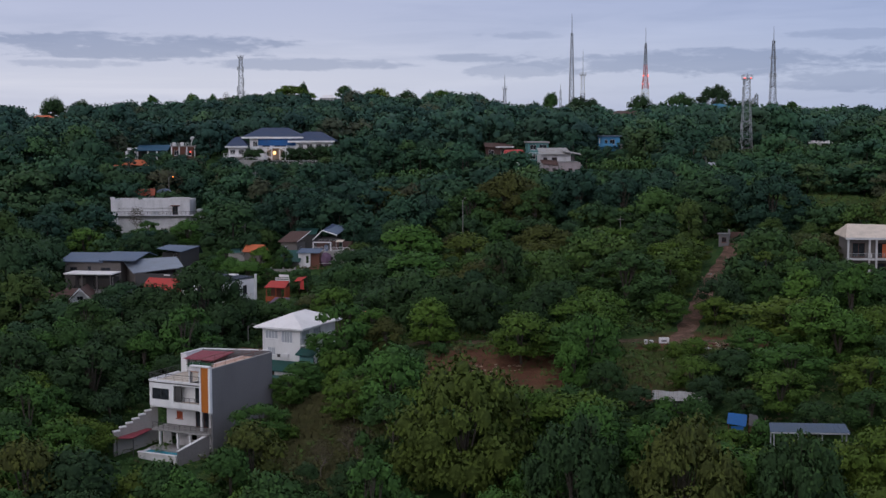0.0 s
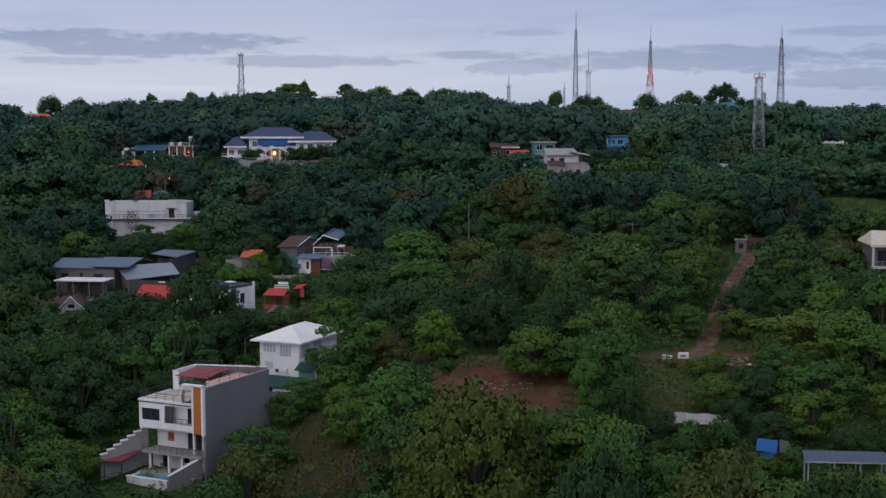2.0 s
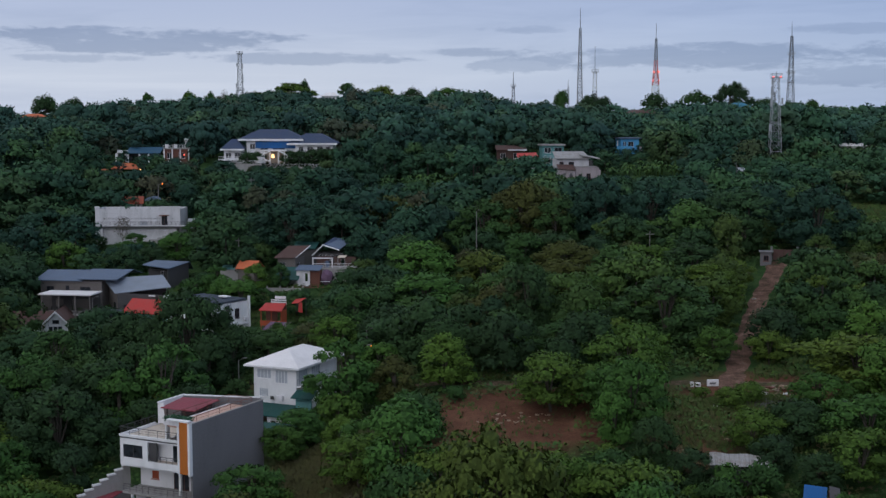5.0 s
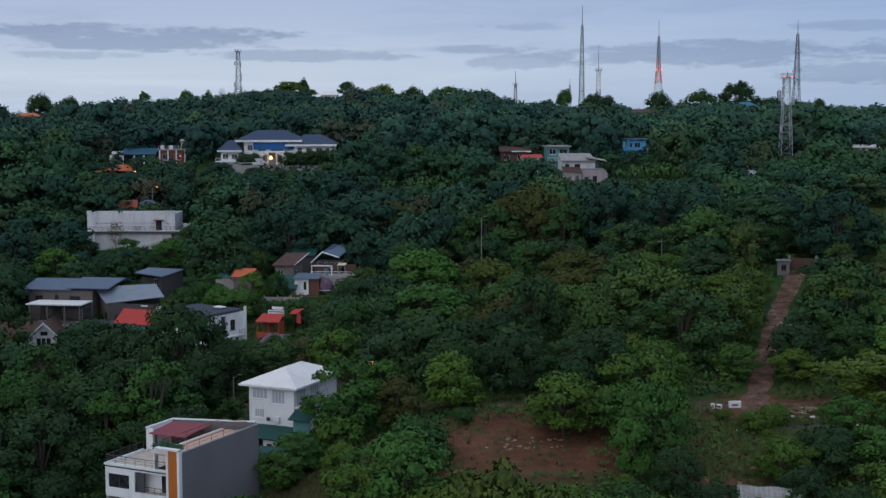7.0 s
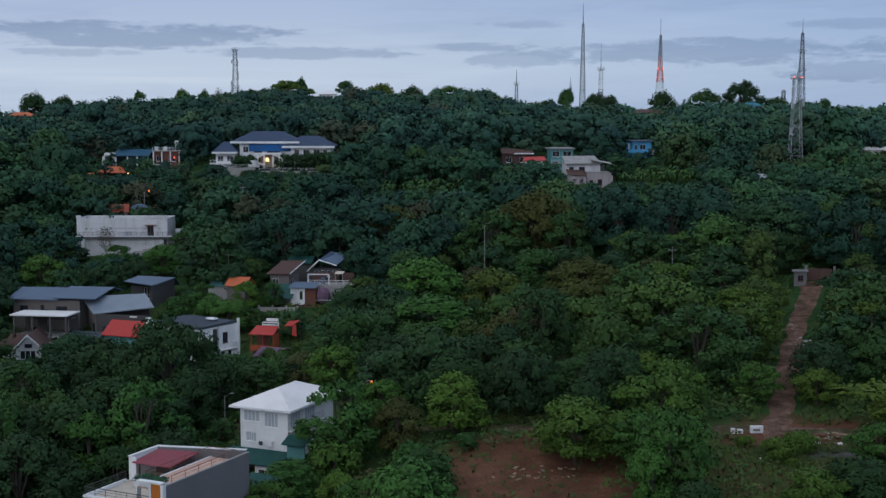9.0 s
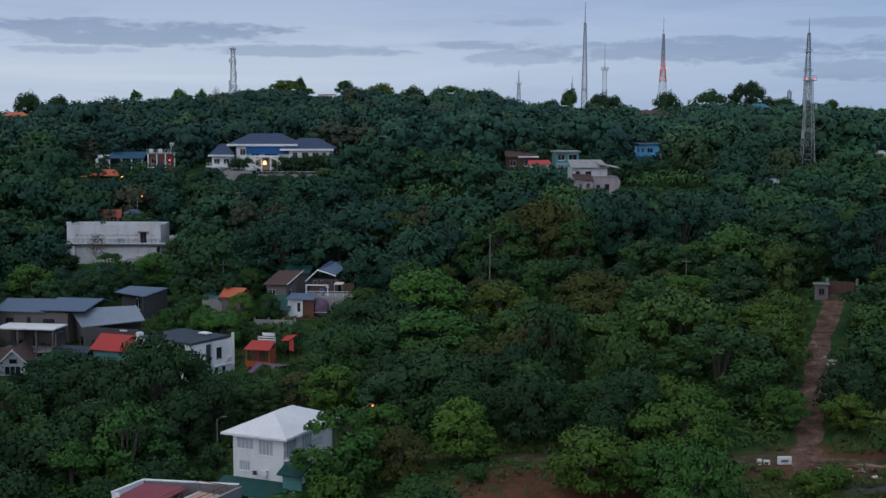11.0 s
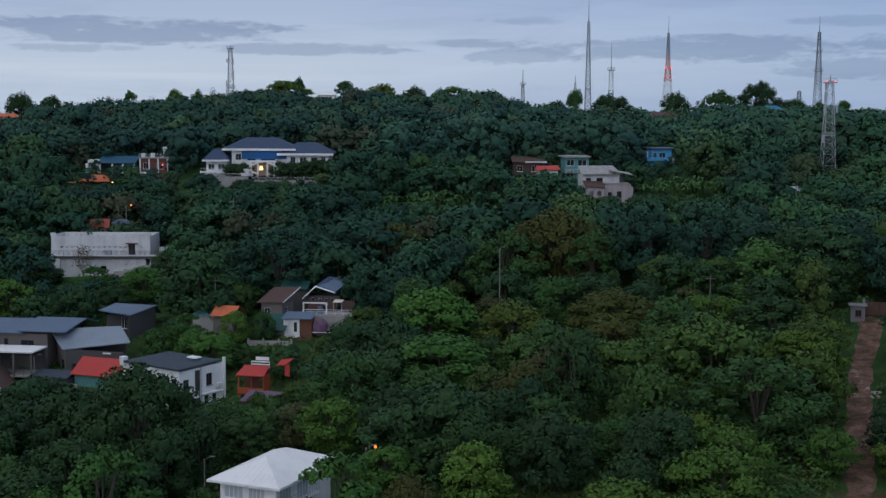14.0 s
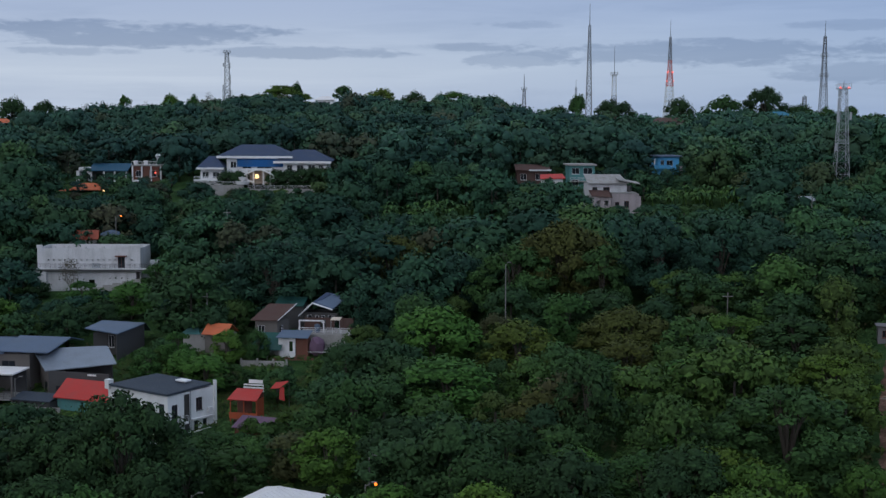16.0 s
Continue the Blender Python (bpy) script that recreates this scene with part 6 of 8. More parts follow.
    for x, y, h in ((7.6, 195.8, 1.0), (9.8, 195.9, 1.0)):
        p = thing("stump", pose(x, y, ground(x, y)), "short dark post beside the path", "post", "posts by the path")
        part("post", beam(bmesh.new(), (0, 0, -0.2), (0, 0, h), 0.16, 8, 0.12), DARK_WALL, p)


lane_things()


# ---- poles, lamps ----
def utility_pole(x, y, top, arm=1.4, lamp=None, label="grey concrete utility pole with a crossarm"):
    z = ground(x, y)
    ob = thing("utility_pole", pose(x, y, z), label, "utility pole", "poles on the hillside")
    h = top - z
    part("pole", beam(bmesh.new(), (0, 0, -0.5), (0, 0, h), 0.12, 8, 0.075), POLE_GREY, ob)
    if not arm:
        part("crossarm", boxes((-0.8, 0.8, -0.06, 0.06, h - 0.7, h - 0.58)), POLE_GREY, ob)
    if arm:
        a = part("lamp_arm", beam(bmesh.new(), (0, 0, h - 0.2), (arm, -0.3, h + 0.35), 0.035), POLE_GREY, ob)
        part("lamp_head", boxes((arm - 0.1, arm + 0.55, -0.45, -0.2, h + 0.28, h + 0.42, 0.04)), POLE_GREY, a)
        if lamp:
            bm = bmesh.new()
            bmesh.ops.create_icosphere(bm, subdivisions=2, radius=0.17, matrix=pose(arm + 0.4, -0.45, h + 0.16))
            part("bulb", bm, lamp, a, "glowing lamp")
    return ob


utility_pole(-13.6, 211.5, 9.6, 0.7, AMBER_LIT, "street lamp with a lit amber bulb")
utility_pole(-13.4, 215.5, 11.4, 0.4)
utility_pole(-32.9, 218, 6.5, 0.8)
utility_pole(-73.5, 350, 26.6, 0.8, AMBER_LIT, "street lamp with a lit amber bulb")
utility_pole(4.6, 287, 24.0, 0.3)
utility_pole(38.1, 277, 20.9, 0)
utility_pole(-49.5, 345, 28.5, 0.0)
utility_pole(3.2, 142, 6.6, 1.3)
utility_pole(84, 392, 35.0, 0)
utility_pole(70, 345, 31.5, -0.7)
utility_pole(103, 418, 36.5, 0)
utility_pole(-63.5, 277, 10.2, 0)
utility_pole(-68.5, 268.5, 9.0, 0.8)
utility_pole(-45, 296, 18.0, 0)


# ---- masts ----
def lattice_tower(x, y, z0, z1, w0, w1, panels, bands, label, spike=0.0, r=0.16, decks=(), beacons=(), dishes=0, name="radio_mast", upper=()):
    ob = thing(name, pose(x, y, 0), label, "mast", "masts on the ridge")
    h = z1 - z0

    def corner(k, t):
        w = (w0 + (w1 - w0) * t) / 2
        return Vector(((-w, w, w, -w)[k], (-w, -w, w, w)[k], z0 + h * t))
    if upper:
        rise, u0, u1, *tones = upper
        for b, mat in enumerate(tones):
            legs = bmesh.new()
            for i in range(5):
                ta, tb = (b + i / 5) / len(tones), (b + (i + 1) / 5) / len(tones)
                qa, qb = ([Vector((sx * (u0 + (u1 - u0) * t) / 2, sy * (u0 + (u1 - u0) * t) / 2, z1 + rise * t)) for sx, sy in ((-1, -1), (1, -1), (1, 1), (-1, 1))] for t in (ta, tb))
                for k in range(4):
                    beam(legs, qa[k], qb[k], r * 0.8, 4)
                    beam(legs, qa[k], qb[(k + 1) % 4], r * 0.5, 3)
                    beam(legs, qb[k], qb[(k + 1) % 4], r * 0.5, 3)
            part("upper_stage", legs, mat, ob)
    cuts = [1 - (1 - i / panels) ** 1.25 for i in range(panels + 1)]
    n = len(bands)
    for b, mat in enumerate(bands):
        ts = [t for t in cuts if b / n - 1e-6 <= t <= (b + 1) / n + 1e-6]
        lo, hi = b / n, (b + 1) / n
        legs = bmesh.new()
        for k in range(4):
            beam(legs, corner(k, lo), corner(k, hi), r, 4)
        part("leg_section", legs, mat, ob)
        ts = sorted({lo, *ts, hi})
        web = bmesh.new()
        for ta, tb in zip(ts, ts[1:]):
            for k in range(4):
                j = (k + 1) % 4
                beam(web, corner(k, ta), corner(j, tb), r * 0.6, 3)
                beam(web, corner(j, ta), corner(k, tb), r * 0.6, 3)
                beam(web, corner(k, tb), corner(j, tb), r * 0.6, 3)
        part("bracing", web, mat, ob)
    if spike:
        part("antenna_spike", beam(bmesh.new(), (0, 0, z1), (0, 0, z1 + spike), r * 1.5, 6, r * 0.6), MAST_GREY, ob)
    for t in decks:
        w = (w0 + (w1 - w0) * t) / 2 + 0.7
        z = z0 + h * t
        d = part("platform", boxes((-w, w, -w, w, z, z + 0.25)), GALVANISED, ob)
        railing(d, [(-w, -w, z + 0.25), (w, -w, z + 0.25), (w, w, z + 0.25), (-w, w, z + 0.25), (-w, -w, z + 0.25)], 1.1, 1.5, GALVANISED)
    for t, big in beacons:
        w = (w0 + (w1 - w0) * t) / 2
        for sx in (-1, 1):
            bm = bmesh.new()
            bmesh.ops.create_icosphere(bm, subdivisions=2, radius=big, matrix=pose(sx * (w + 0.3), -w, z0 + h * t))
            part("beacon", bm, RED_LIT, ob, "red glowing warning light")
    rng = random.Random(int(x))
    for i in range(dishes):
        t = rng.uniform(0.35, 0.95)
        w = (w0 + (w1 - w0) * t) / 2
        s = rng.choice((-1, 1))
        part("panel_antenna", boxes((s * (w + 0.5) - 0.25, s * (w + 0.5) + 0.25, -w - 0.4, -w, z0 + h * t, z0 + h * t + 1.9)), GALVANISED, ob)
    return ob


lattice_tower(95.4, 409, 27, 55.0, 3.8, 1.5, 11, [GALVANISED] * 2, "grey lattice cell tower with antennas and a lit beacon", 1.6, 0.08, (0.985,), ((0.995, 0.28),), 7, "cell_tower")
lattice_tower(-112.2, 732, 42, 79.0, 3.6, 1.7, 14, [GALVANISED] * 2, "grey lattice tower hung with dishes on the ridge", 1.0, 0.14, (0.985, 0.45), (), 12)
lattice_tower(34.0, 707, 40, 60.5, 2.6, 1.1, 12, [MAST_GREY] * 2, "slender grey lattice mast on the ridge", 7.0, 0.16, (0.98,))
lattice_tower(103.0, 1135, 40, 71, 2.0, 1.2, 8, [MAST_GREY], "thin far-off mast behind the ridge", 6, 0.16)
lattice_tower(106.6, 1075, 38, 116, 5.0, 1.5, 24, [MAST_GREY, MAST_GREY, MAST_GREY], "tall tapering lattice mast on the ridge", 16, 0.22)
lattice_tower(72.3, 671, 38, 66.5, 2.5, 1.7, 12, [MAST_RED, MAST_GREY, MAST_WHITE], "red and white lattice mast with a platform", 12.5, 0.10, (0.985,))
lattice_tower(160.7, 1034, 38, 80, 9.2, 3.2, 12, [MAST_WHITE, MAST_WHITE, MAST_WHITE, MAST_RED], "red and white lattice mast with lit red warning lights", 37, 0.22, (), ((0.995, 0.6), (0.84, 0.4)), upper=(25, 3.0, 1.3, MAST_RED, MAST_GREY, MAST_GREY))
lattice_tower(187.4, 741, 38, 88, 4.6, 1.1, 20, [MAST_GREY] * 2, "tall grey lattice mast on the ridge", 8, 0.14, (0.6, 0.8))
lattice_tower(180.4, 750, 38, 58, 2.0, 1.6, 8, [MAST_GREY], "small grey mast beside the tall one", 1, 0.14)


def ridge_roofs():
    for x, y, z, w, mat, wall, label in ((-196, 640, 46.0, 11, ORANGE_ROOF, WHITE_OLD, "far house with an orange roof on the ridge"),
                                         (-57.5, 660, 56.2, 9, WHITE_ROOF, WHITE, "far white-roofed house on the hilltop"),
                                         (119, 560, 49.6, 9, TEAL_ROOF, CONCRETE, "far house with a turquoise roof"),
                                         (85, 600, 47.2, 13, BROWN_ROOF, PINK_WALL, "far house with a brown roof under trees")):
        ob = thing("house", pose(x, y, 0), label, "house", "houses on the hillside")
        part("roof", hip_roof(bmesh.new(), -w / 2, w / 2, -0.6, 7, z - 1.6, 1.6, 2.5), mat, ob)
        part("wall", boxes((-w / 2 + 0.6, w / 2 - 0.6, 0, 6.4, z - 9, z - 1.62)), wall, ob)
        for k in range(3):
            part("window", boxes((-w / 4 + k * w / 5, -w / 4 + k * w / 5 + 1.1, -0.06, -0.004, z - 3.6, z - 2.4)), GLASS, ob)

    for x, y, z, w, mat, wall, label in ((123.6, 425, 34.8, 8.0, WHITE_ROOF, WHITE_OLD, "low pale-roofed house among the trees"),
                                         (76.9, 372, 29.2, 3.6, GALVANISED, CONCRETE, "small hut with a grey sheet roof among trees")):
        ob = thing("house", pose(x, y, 0, 0, 0, -6), label, "house", "houses on the hillside")
        sheet(ob, [(-w / 2, -0.6, z - 0.3), (w / 2, -0.6, z - 0.3), (w / 2, 3.4, z + 0.5), (-w / 2, 3.4, z + 0.5)], 0.12, mat, "", 8)
        part("wall", boxes((-w / 2 + 0.4, w / 2 - 0.4, 0, 3.0, z - 7, z - 0.34)), wall, ob)


ridge_roofs()

# ---- vegetation ----
# kind: lobes, spread of lobes, lobe radius, flatness, share of the height that is bare trunk, tint
KINDS = {
    "dome": dict(lobes=36, spread=0.80, lobe=0.25, flat=0.85, low=0.05, tint=0.30),
    "umbrella": dict(lobes=34, spread=0.88, lobe=0.22, flat=0.60, low=0.10, tint=0.46),
    "oval": dict(lobes=30, spread=0.68, lobe=0.32, flat=1.0, low=0.05, tint=0.38),
    "ragged": dict(lobes=36, spread=0.90, lobe=0.20, flat=0.80, low=0.07, tint=0.43),
    "lime": dict(lobes=36, spread=0.76, lobe=0.27, flat=0.90, low=0.05, tint=0.60),
    "olive": dict(lobes=36, spread=0.80, lobe=0.25, flat=0.80, low=0.06, tint=0.40),
    "grey": dict(lobes=36, spread=0.86, lobe=0.21, flat=0.70, low=0.08, tint=0.48),
    "cool": dict(lobes=36, spread=0.82, lobe=0.25, flat=0.80, low=0.05, tint=0.34),
    "shrub": dict(lobes=12, spread=0.74, lobe=0.36, flat=0.75, low=0.05, tint=0.44),
}
for kind in ("dome", "lime", "olive", "grey", "umbrella", "cool"):
    KINDS["great_" + kind] = dict(KINDS[kind], lobes=76, spread=0.88, lobe=KINDS[kind]["lobe"] * 0.68)
KINDS["great_lime"]["tint"] = 0.36


def crown_lobes(kind, radius, height, rng, thin=1.0):
    k = KINDS[kind]
    n = max(6, int(k["lobes"] * thin))
    grow = thin ** -0.4
    rows = []
    for i in range(n):
        a = i * 2.4 + rng.uniform(-0.5, 0.5)
        d = math.sqrt((i + 0.3) / n) * k["spread"] * radius * rng.uniform(0.8, 1.15)
        r = radius * k["lobe"] * rng.uniform(0.7, 1.3) * grow
        lo = height * k["low"]
        top = height - r * k["flat"]
        # Half of the outer lobes hang low on the flanks.
        up = math.sqrt(max(0.0, 1 - min(1, d / radius) ** 2)) if kind != "umbrella" else 1 - 0.45 * (d / radius) ** 2
        if d > 0.45 * radius and rng.random() < 0.6:
            up *= rng.uniform(0.15, 0.8)
        z = lo + r * 0.5 + max(0.0, top - lo - r * 0.5) * up * rng.uniform(0.82, 1.0)
        rows.append((d * math.cos(a), d * math.sin(a), z, r, r * k["flat"]))
    # Low boughs that hide the stem.
    for i in range(n // 3):
        a, r = i * 2.4 + 1.0, radius * k["lobe"] * rng.uniform(0.7, 1.1) * grow
        d = radius * rng.uniform(0.25, 0.6)
        rows.append((d * math.cos(a), d * math.sin(a), height * rng.uniform(0.12, 0.3) + r * 0.2, r, r * k["flat"]))
    return np.array(rows)


def grow_crown(kind, radius, height, count, size, seed, thin=1.0):
    """A crown of lobes: leaf sprays on the outsides, an uneven inner mass in each, with crown shade put into the tints.
    """
    global RNG
    RNG = rng = np.random.default_rng(seed)
    rows, fol, tint = crown_lobes(kind, radius, height, rng, thin), Foliage(), KINDS[kind]["tint"]
    share = rows[:, 3] ** 2 / (rows[:, 3] ** 2).sum()
    mid, span = np.array((0, 0, height * 0.42)), np.array((radius, radius, height * 0.58))
    for j, (x, y, z, r, rz) in enumerate(rows):
        c, s = np.array((x, y, z)), np.array((r, r, rz))
        bv, bf = ICO1
        wob = np.array([0.86 + 0.30 * noise.noise((p[0] * 2 + j, p[1] * 2, p[2] * 2 + seed)) for p in bv])
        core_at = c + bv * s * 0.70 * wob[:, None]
        # Shade inside the crown is coloured in: the inner mass gets a darker tint.
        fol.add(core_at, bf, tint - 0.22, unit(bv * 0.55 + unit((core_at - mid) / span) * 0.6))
        m = int(count * share[j])
        d = unit(rng.normal(0, 1, (m * 2, 3)))
        d = d[(d[:, 2] > -0.5)][:m]
        if not len(d):
            continue
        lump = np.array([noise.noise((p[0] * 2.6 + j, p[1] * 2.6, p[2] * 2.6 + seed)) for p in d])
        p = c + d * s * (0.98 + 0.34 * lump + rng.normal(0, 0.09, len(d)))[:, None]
        inside = np.zeros(len(p), bool)
        for i, (x2, y2, z2, r2, q2) in enumerate(rows):
            if i != j:
                inside |= (((p - (x2, y2, z2)) / (r2, r2, q2)) ** 2).sum(1) < 0.6
        keep = ~inside
        p, d, lump = p[keep], d[keep], lump[keep]
        # Tint follows the relief, so hollows are painted shaded and outer lumps lit.
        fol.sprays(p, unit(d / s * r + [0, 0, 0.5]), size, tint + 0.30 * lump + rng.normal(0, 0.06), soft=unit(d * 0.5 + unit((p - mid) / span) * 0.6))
    return rows, fol


def grow_trunk(rows, thick, seed, limbs=5):
    rng = random.Random(seed)
    bm = bmesh.new()
    lo = float(np.quantile(rows[:, 2], 0.3))
    fork = Vector((rng.uniform(-0.3, 0.3), rng.uniform(-0.3, 0.3), max(0.6, lo * 0.6)))
    beam(bm, (0, 0, -0.8), fork * 0.55, thick * 1.25, 8, thick * 0.95)
    beam(bm, fork * 0.55, fork, thick * 0.95, 8, thick * 0.8)
    for x, y, z, r, rz in rows[:limbs]:
        knee = fork.lerp(Vector((x, y, z)), 0.55) + Vector((rng.uniform(-0.3, 0.3), rng.uniform(-0.3, 0.3), 0.25))
        beam(bm, fork, knee, thick * 0.55, 6, thick * 0.36)
        beam(bm, knee, (x, y, z), thick * 0.36, 5, thick * 0.12)
        for _ in range(2):
            q = Vector((x, y, z)) + Vector((rng.uniform(-1, 1), rng.uniform(-1, 1), rng.uniform(0, 0.8))) * r * 0.9
            beam(bm, knee, q, thick * 0.2, 4, thick * 0.05)
    return bm


def grow_bare(height, seed):
    """A leafless tree: limbs that fork again and again into fine twigs."""
    rng = random.Random(seed)
    bm = bmesh.new()

    def limb(a, way, length, thick, depth):
        b = a + way * length
        beam(bm, a, b, thick, 5 if depth > 2 else 3, thick * 0.62)
        if depth:
            for _ in range(3 if depth > 1 else 4):
                turn = Vector((rng.gauss(0, 0.5), rng.gauss(0, 0.5), rng.gauss(0.12, 0.3)))
                limb(a.lerp(b, rng.uniform(0.6, 1.0)), (way + turn).normalized(), length * rng.uniform(0.55, 0.85), thick * 0.58, depth - 1)

    limb(Vector((0, 0, -0.5)), Vector((0.05, 0, 1)), height * 0.28, height * 0.02, 4)
    return bm


def to_mesh(bm, name, mat):
    me = bpy.data.meshes.new(name)
    bm.to_mesh(me)
    bm.free()
    me.materials.append(mat)
    return me


# One metre-true tree of each kind and build; copies are scaled to the size of each tree.
BUILDS = {"dome": (4.6, 8.5), "umbrella": (5.4, 8.0), "oval": (3.3, 9.5), "ragged": (4.4, 8.5), "shrub": (2.2, 3.0), "lime": (3.7, 8.5), "olive": (4.6, 8.5), "grey": (4.8, 9.0), "cool": (4.8, 8.5)}
GREAT = {k: (8.4, 12.5) for k in KINDS if k.startswith("great_")}
TREE_LABEL = {"dome": "broad dark green tree with a dense rounded crown", "umbrella": "spreading green tree with a flat layered crown",
              "oval": "tall green tree with an upright leafy crown", "ragged": "green tree with a loose uneven crown", "olive": "tree with a dense brownish olive crown",
              "grey": "grey-green tree with feathery layered foliage", "shrub": "low bushy green shrub on the slope", "lime": "bright yellow-green tree with a rounded crown",
              "brown": "tree with a thin reddish brown crown", "bare": "nearly leafless grey-brown tree with bare twigs",
              "cool": "dark green tree with a dense rounded crown, tinted with blue haze", "great_cool": "great dark green tree with a wide lumpy crown, tinted with blue haze",
              "great_dome": "great dark green tree with a wide lumpy crown", "great_lime": "great green tree with yellowish new leaves", "great_olive": "great spreading tree with a brownish olive crown",
              "great_grey": "great grey-green tree with wide feathery boughs", "great_umbrella": "great spreading tree with a flat light green crown"}
TREE_HUE = {"cool": (0.0, 0.01, 0.02), "great_cool": (0.0,), "dome": (0.13, 0.18, 0.28), "umbrella": (0.46, 0.55, 0.64), "oval": (0.12, 0.3, 0.42), "ragged": (0.24, 0.38, 0.52), "shrub": (0.3, 0.42, 0.56), "lime": (0.42, 0.46, 0.52),
            "olive": (0.86, 0.74, 0.80), "grey": (0.10, 0.20, 0.16), "great_dome": (0.13,), "great_lime": (0.66,), "great_olive": (0.78,), "great_grey": (0.20,), "great_umbrella": (0.60,)}
NEAR_TREES = {}
for kind, (rad, hgt) in (*BUILDS.items(), *GREAT.items()):
    for v in range(len(TREE_HUE[kind])):
        seed = 11 * v + len(kind) * 7
        great = kind in GREAT
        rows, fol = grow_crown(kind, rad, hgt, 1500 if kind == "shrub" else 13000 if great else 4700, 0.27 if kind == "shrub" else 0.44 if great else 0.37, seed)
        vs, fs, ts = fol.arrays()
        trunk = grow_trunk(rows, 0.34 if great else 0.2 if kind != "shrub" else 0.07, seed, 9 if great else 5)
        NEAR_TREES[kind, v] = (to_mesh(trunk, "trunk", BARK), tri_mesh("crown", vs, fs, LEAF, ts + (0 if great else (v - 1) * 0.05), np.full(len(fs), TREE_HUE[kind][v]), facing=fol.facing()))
rows, fol = grow_crown("ragged", 4.2, 7.5, 2600, 0.33, 77)
vs, fs, ts = fol.arrays()
NEAR_TREES["brown", 0] = (to_mesh(grow_trunk(rows, 0.16, 5, 22), "trunk", BARK_PALE), tri_mesh("crown", vs, fs, LEAF_BROWN, ts, np.full(len(fs), 0.3), facing=fol.facing()))
RNG = np.random.default_rng(78)
fol = Foliage()
way = unit(RNG.normal(0, 1, (520, 3)) + (0, 0, 0.5))
fol.sprays((0, 0, 4.4) + way * (2.6, 2.6, 2.4) * RNG.uniform(0.4, 1.0, (520, 1)), way, 0.24, 0.3)
vs, fs, ts = fol.arrays()
NEAR_TREES["bare", 0] = (to_mesh(grow_bare(7.5, 5), "trunk", BARK_TWIG), tri_mesh("crown", vs, fs, LEAF_BROWN, ts, np.full(len(fs), 0.9), facing=fol.facing()))
SIZES = {**BUILDS, **GREAT, "brown": (4.2, 7.5), "bare": (4.2, 7.5)}


def plant(kind, v, x, y, scale, turn, squash=1.0, label=""):
    trunk, crown = NEAR_TREES[kind, v]
    ob = thing("shrub" if kind == "shrub" else "tree", pose(x, y, ground(x, y), 0, 0, turn) @ Matrix.Diagonal((scale, scale, scale * squash, 1)),
               label or TREE_LABEL[kind], "shrub" if kind == "shrub" else "tree", "shrubs on the hillside" if kind == "shrub" else "trees on the hillside")
    for n, me in (("trunk", trunk), ("crown", crown)):
        new(n, me).parent = ob
    return ob


# Cleared ground: house plots, lanes and lots (x0, x1, y0, y1).
PLOTS = [(-43.5, -26, 160, 184), (-31, -15, 190, 212), (-56, -36, 250, 264), (-36, -28, 256, 263), (-82, -55, 269, 287), (-66, -53, 286, 300), (-80, -68, 258, 268),
         (-36, -21, 284, 299), (-86, -64, 334.5, 346), (-72, -34, 421, 442), (-110, -84, 441, 450), (-108, -96, 429, 437), (28, 43, 385, 396), (14, 36, 412, 430),
         (51, 62, 436, 446), (71, 88, 226, 240), (54, 63, 257, 265), (25, 33, 156, 162), (32, 46, 139, 152), (91, 96, 397, 403)]
LANES = [((34.0, 189), (37.4, 198.2), 2.3), ((37.4, 198.2), (51.6, 242.6), 2.5), ((51.6, 242.6), (60.4, 262), 3.4), ((-26, 224), (-14, 205), 1.4), ((-14, 205), (3, 197), 1.2),
         ((3, 197), (33, 193.5), 1.4), ((33, 193.5), (64, 184), 2.2)]
LOTS = [(6.5, 181, 11, 9.5), (27, 178, 7, 8), (-17, 172, 5, 8), (-15, 158, 6, 7), (-9, 388, 15, 8), (57, 398, 13, 8), (96, 316, 14, 26), (26, 167, 3.5, 5.5), (-17.5, 180, 4, 10), (39.5, 184.5, 6, 5.5)]
# Gaps in the tree cover through which a house shows: side, half width, distance, lowest height in sight.
GAPS = []
GAPS += [(-37, 7, 161, -2.5), (-33, 5, 168, 1.0), (-28, 4, 176, 3.0), (-24.5, 5, 197, 2.0), (-38.3, 1.5, 258, 6.6), (-45, 4, 257, 8.3), (-33, 2.5, 259, 6.0), (-60, 7, 272, 8.5), (-73, 6, 270, 7.5), (-58, 7, 290, 12.0),
         (-73.5, 2.5, 261, 5.2), (-29, 4, 284, 9.8), (-25, 4, 294, 14.5), (-33, 3, 290, 14.5), (-73, 12, 335, 13.8), (-54, 8, 427, 33.2), (-54, 2.5, 422, 31.0), (-52, 12, 420, 29.0), (38.1, 1, 277, 18.5), (4.6, 1, 287, 20.5)]
GAPS += [(-42, 6, 427, 34), (-67, 3, 424, 31.5), (-96, 13, 443, 31.0), (-102, 5, 430, 27.5), (37, 4, 388, 27.5), (31, 3, 419, 32.5), (21, 4, 416, 31.8), (57, 5.5, 438, 33.0), (76, 4, 231, 16), (57.5, 3, 261, 16.6),
         (29, 3, 159, 5.0), (34.5, 1.5, 149, 4.2), (40, 4.0, 140, 6.3), (34, 5, 191, 8.3), (39.5, 4, 184, 7.3), (6, 4, 195, 7.6), (6.5, 8, 173, 5.2), (26, 4, 178, 6.5), (93, 1.5, 400, 33), (41, 1.5, 212, 12)]
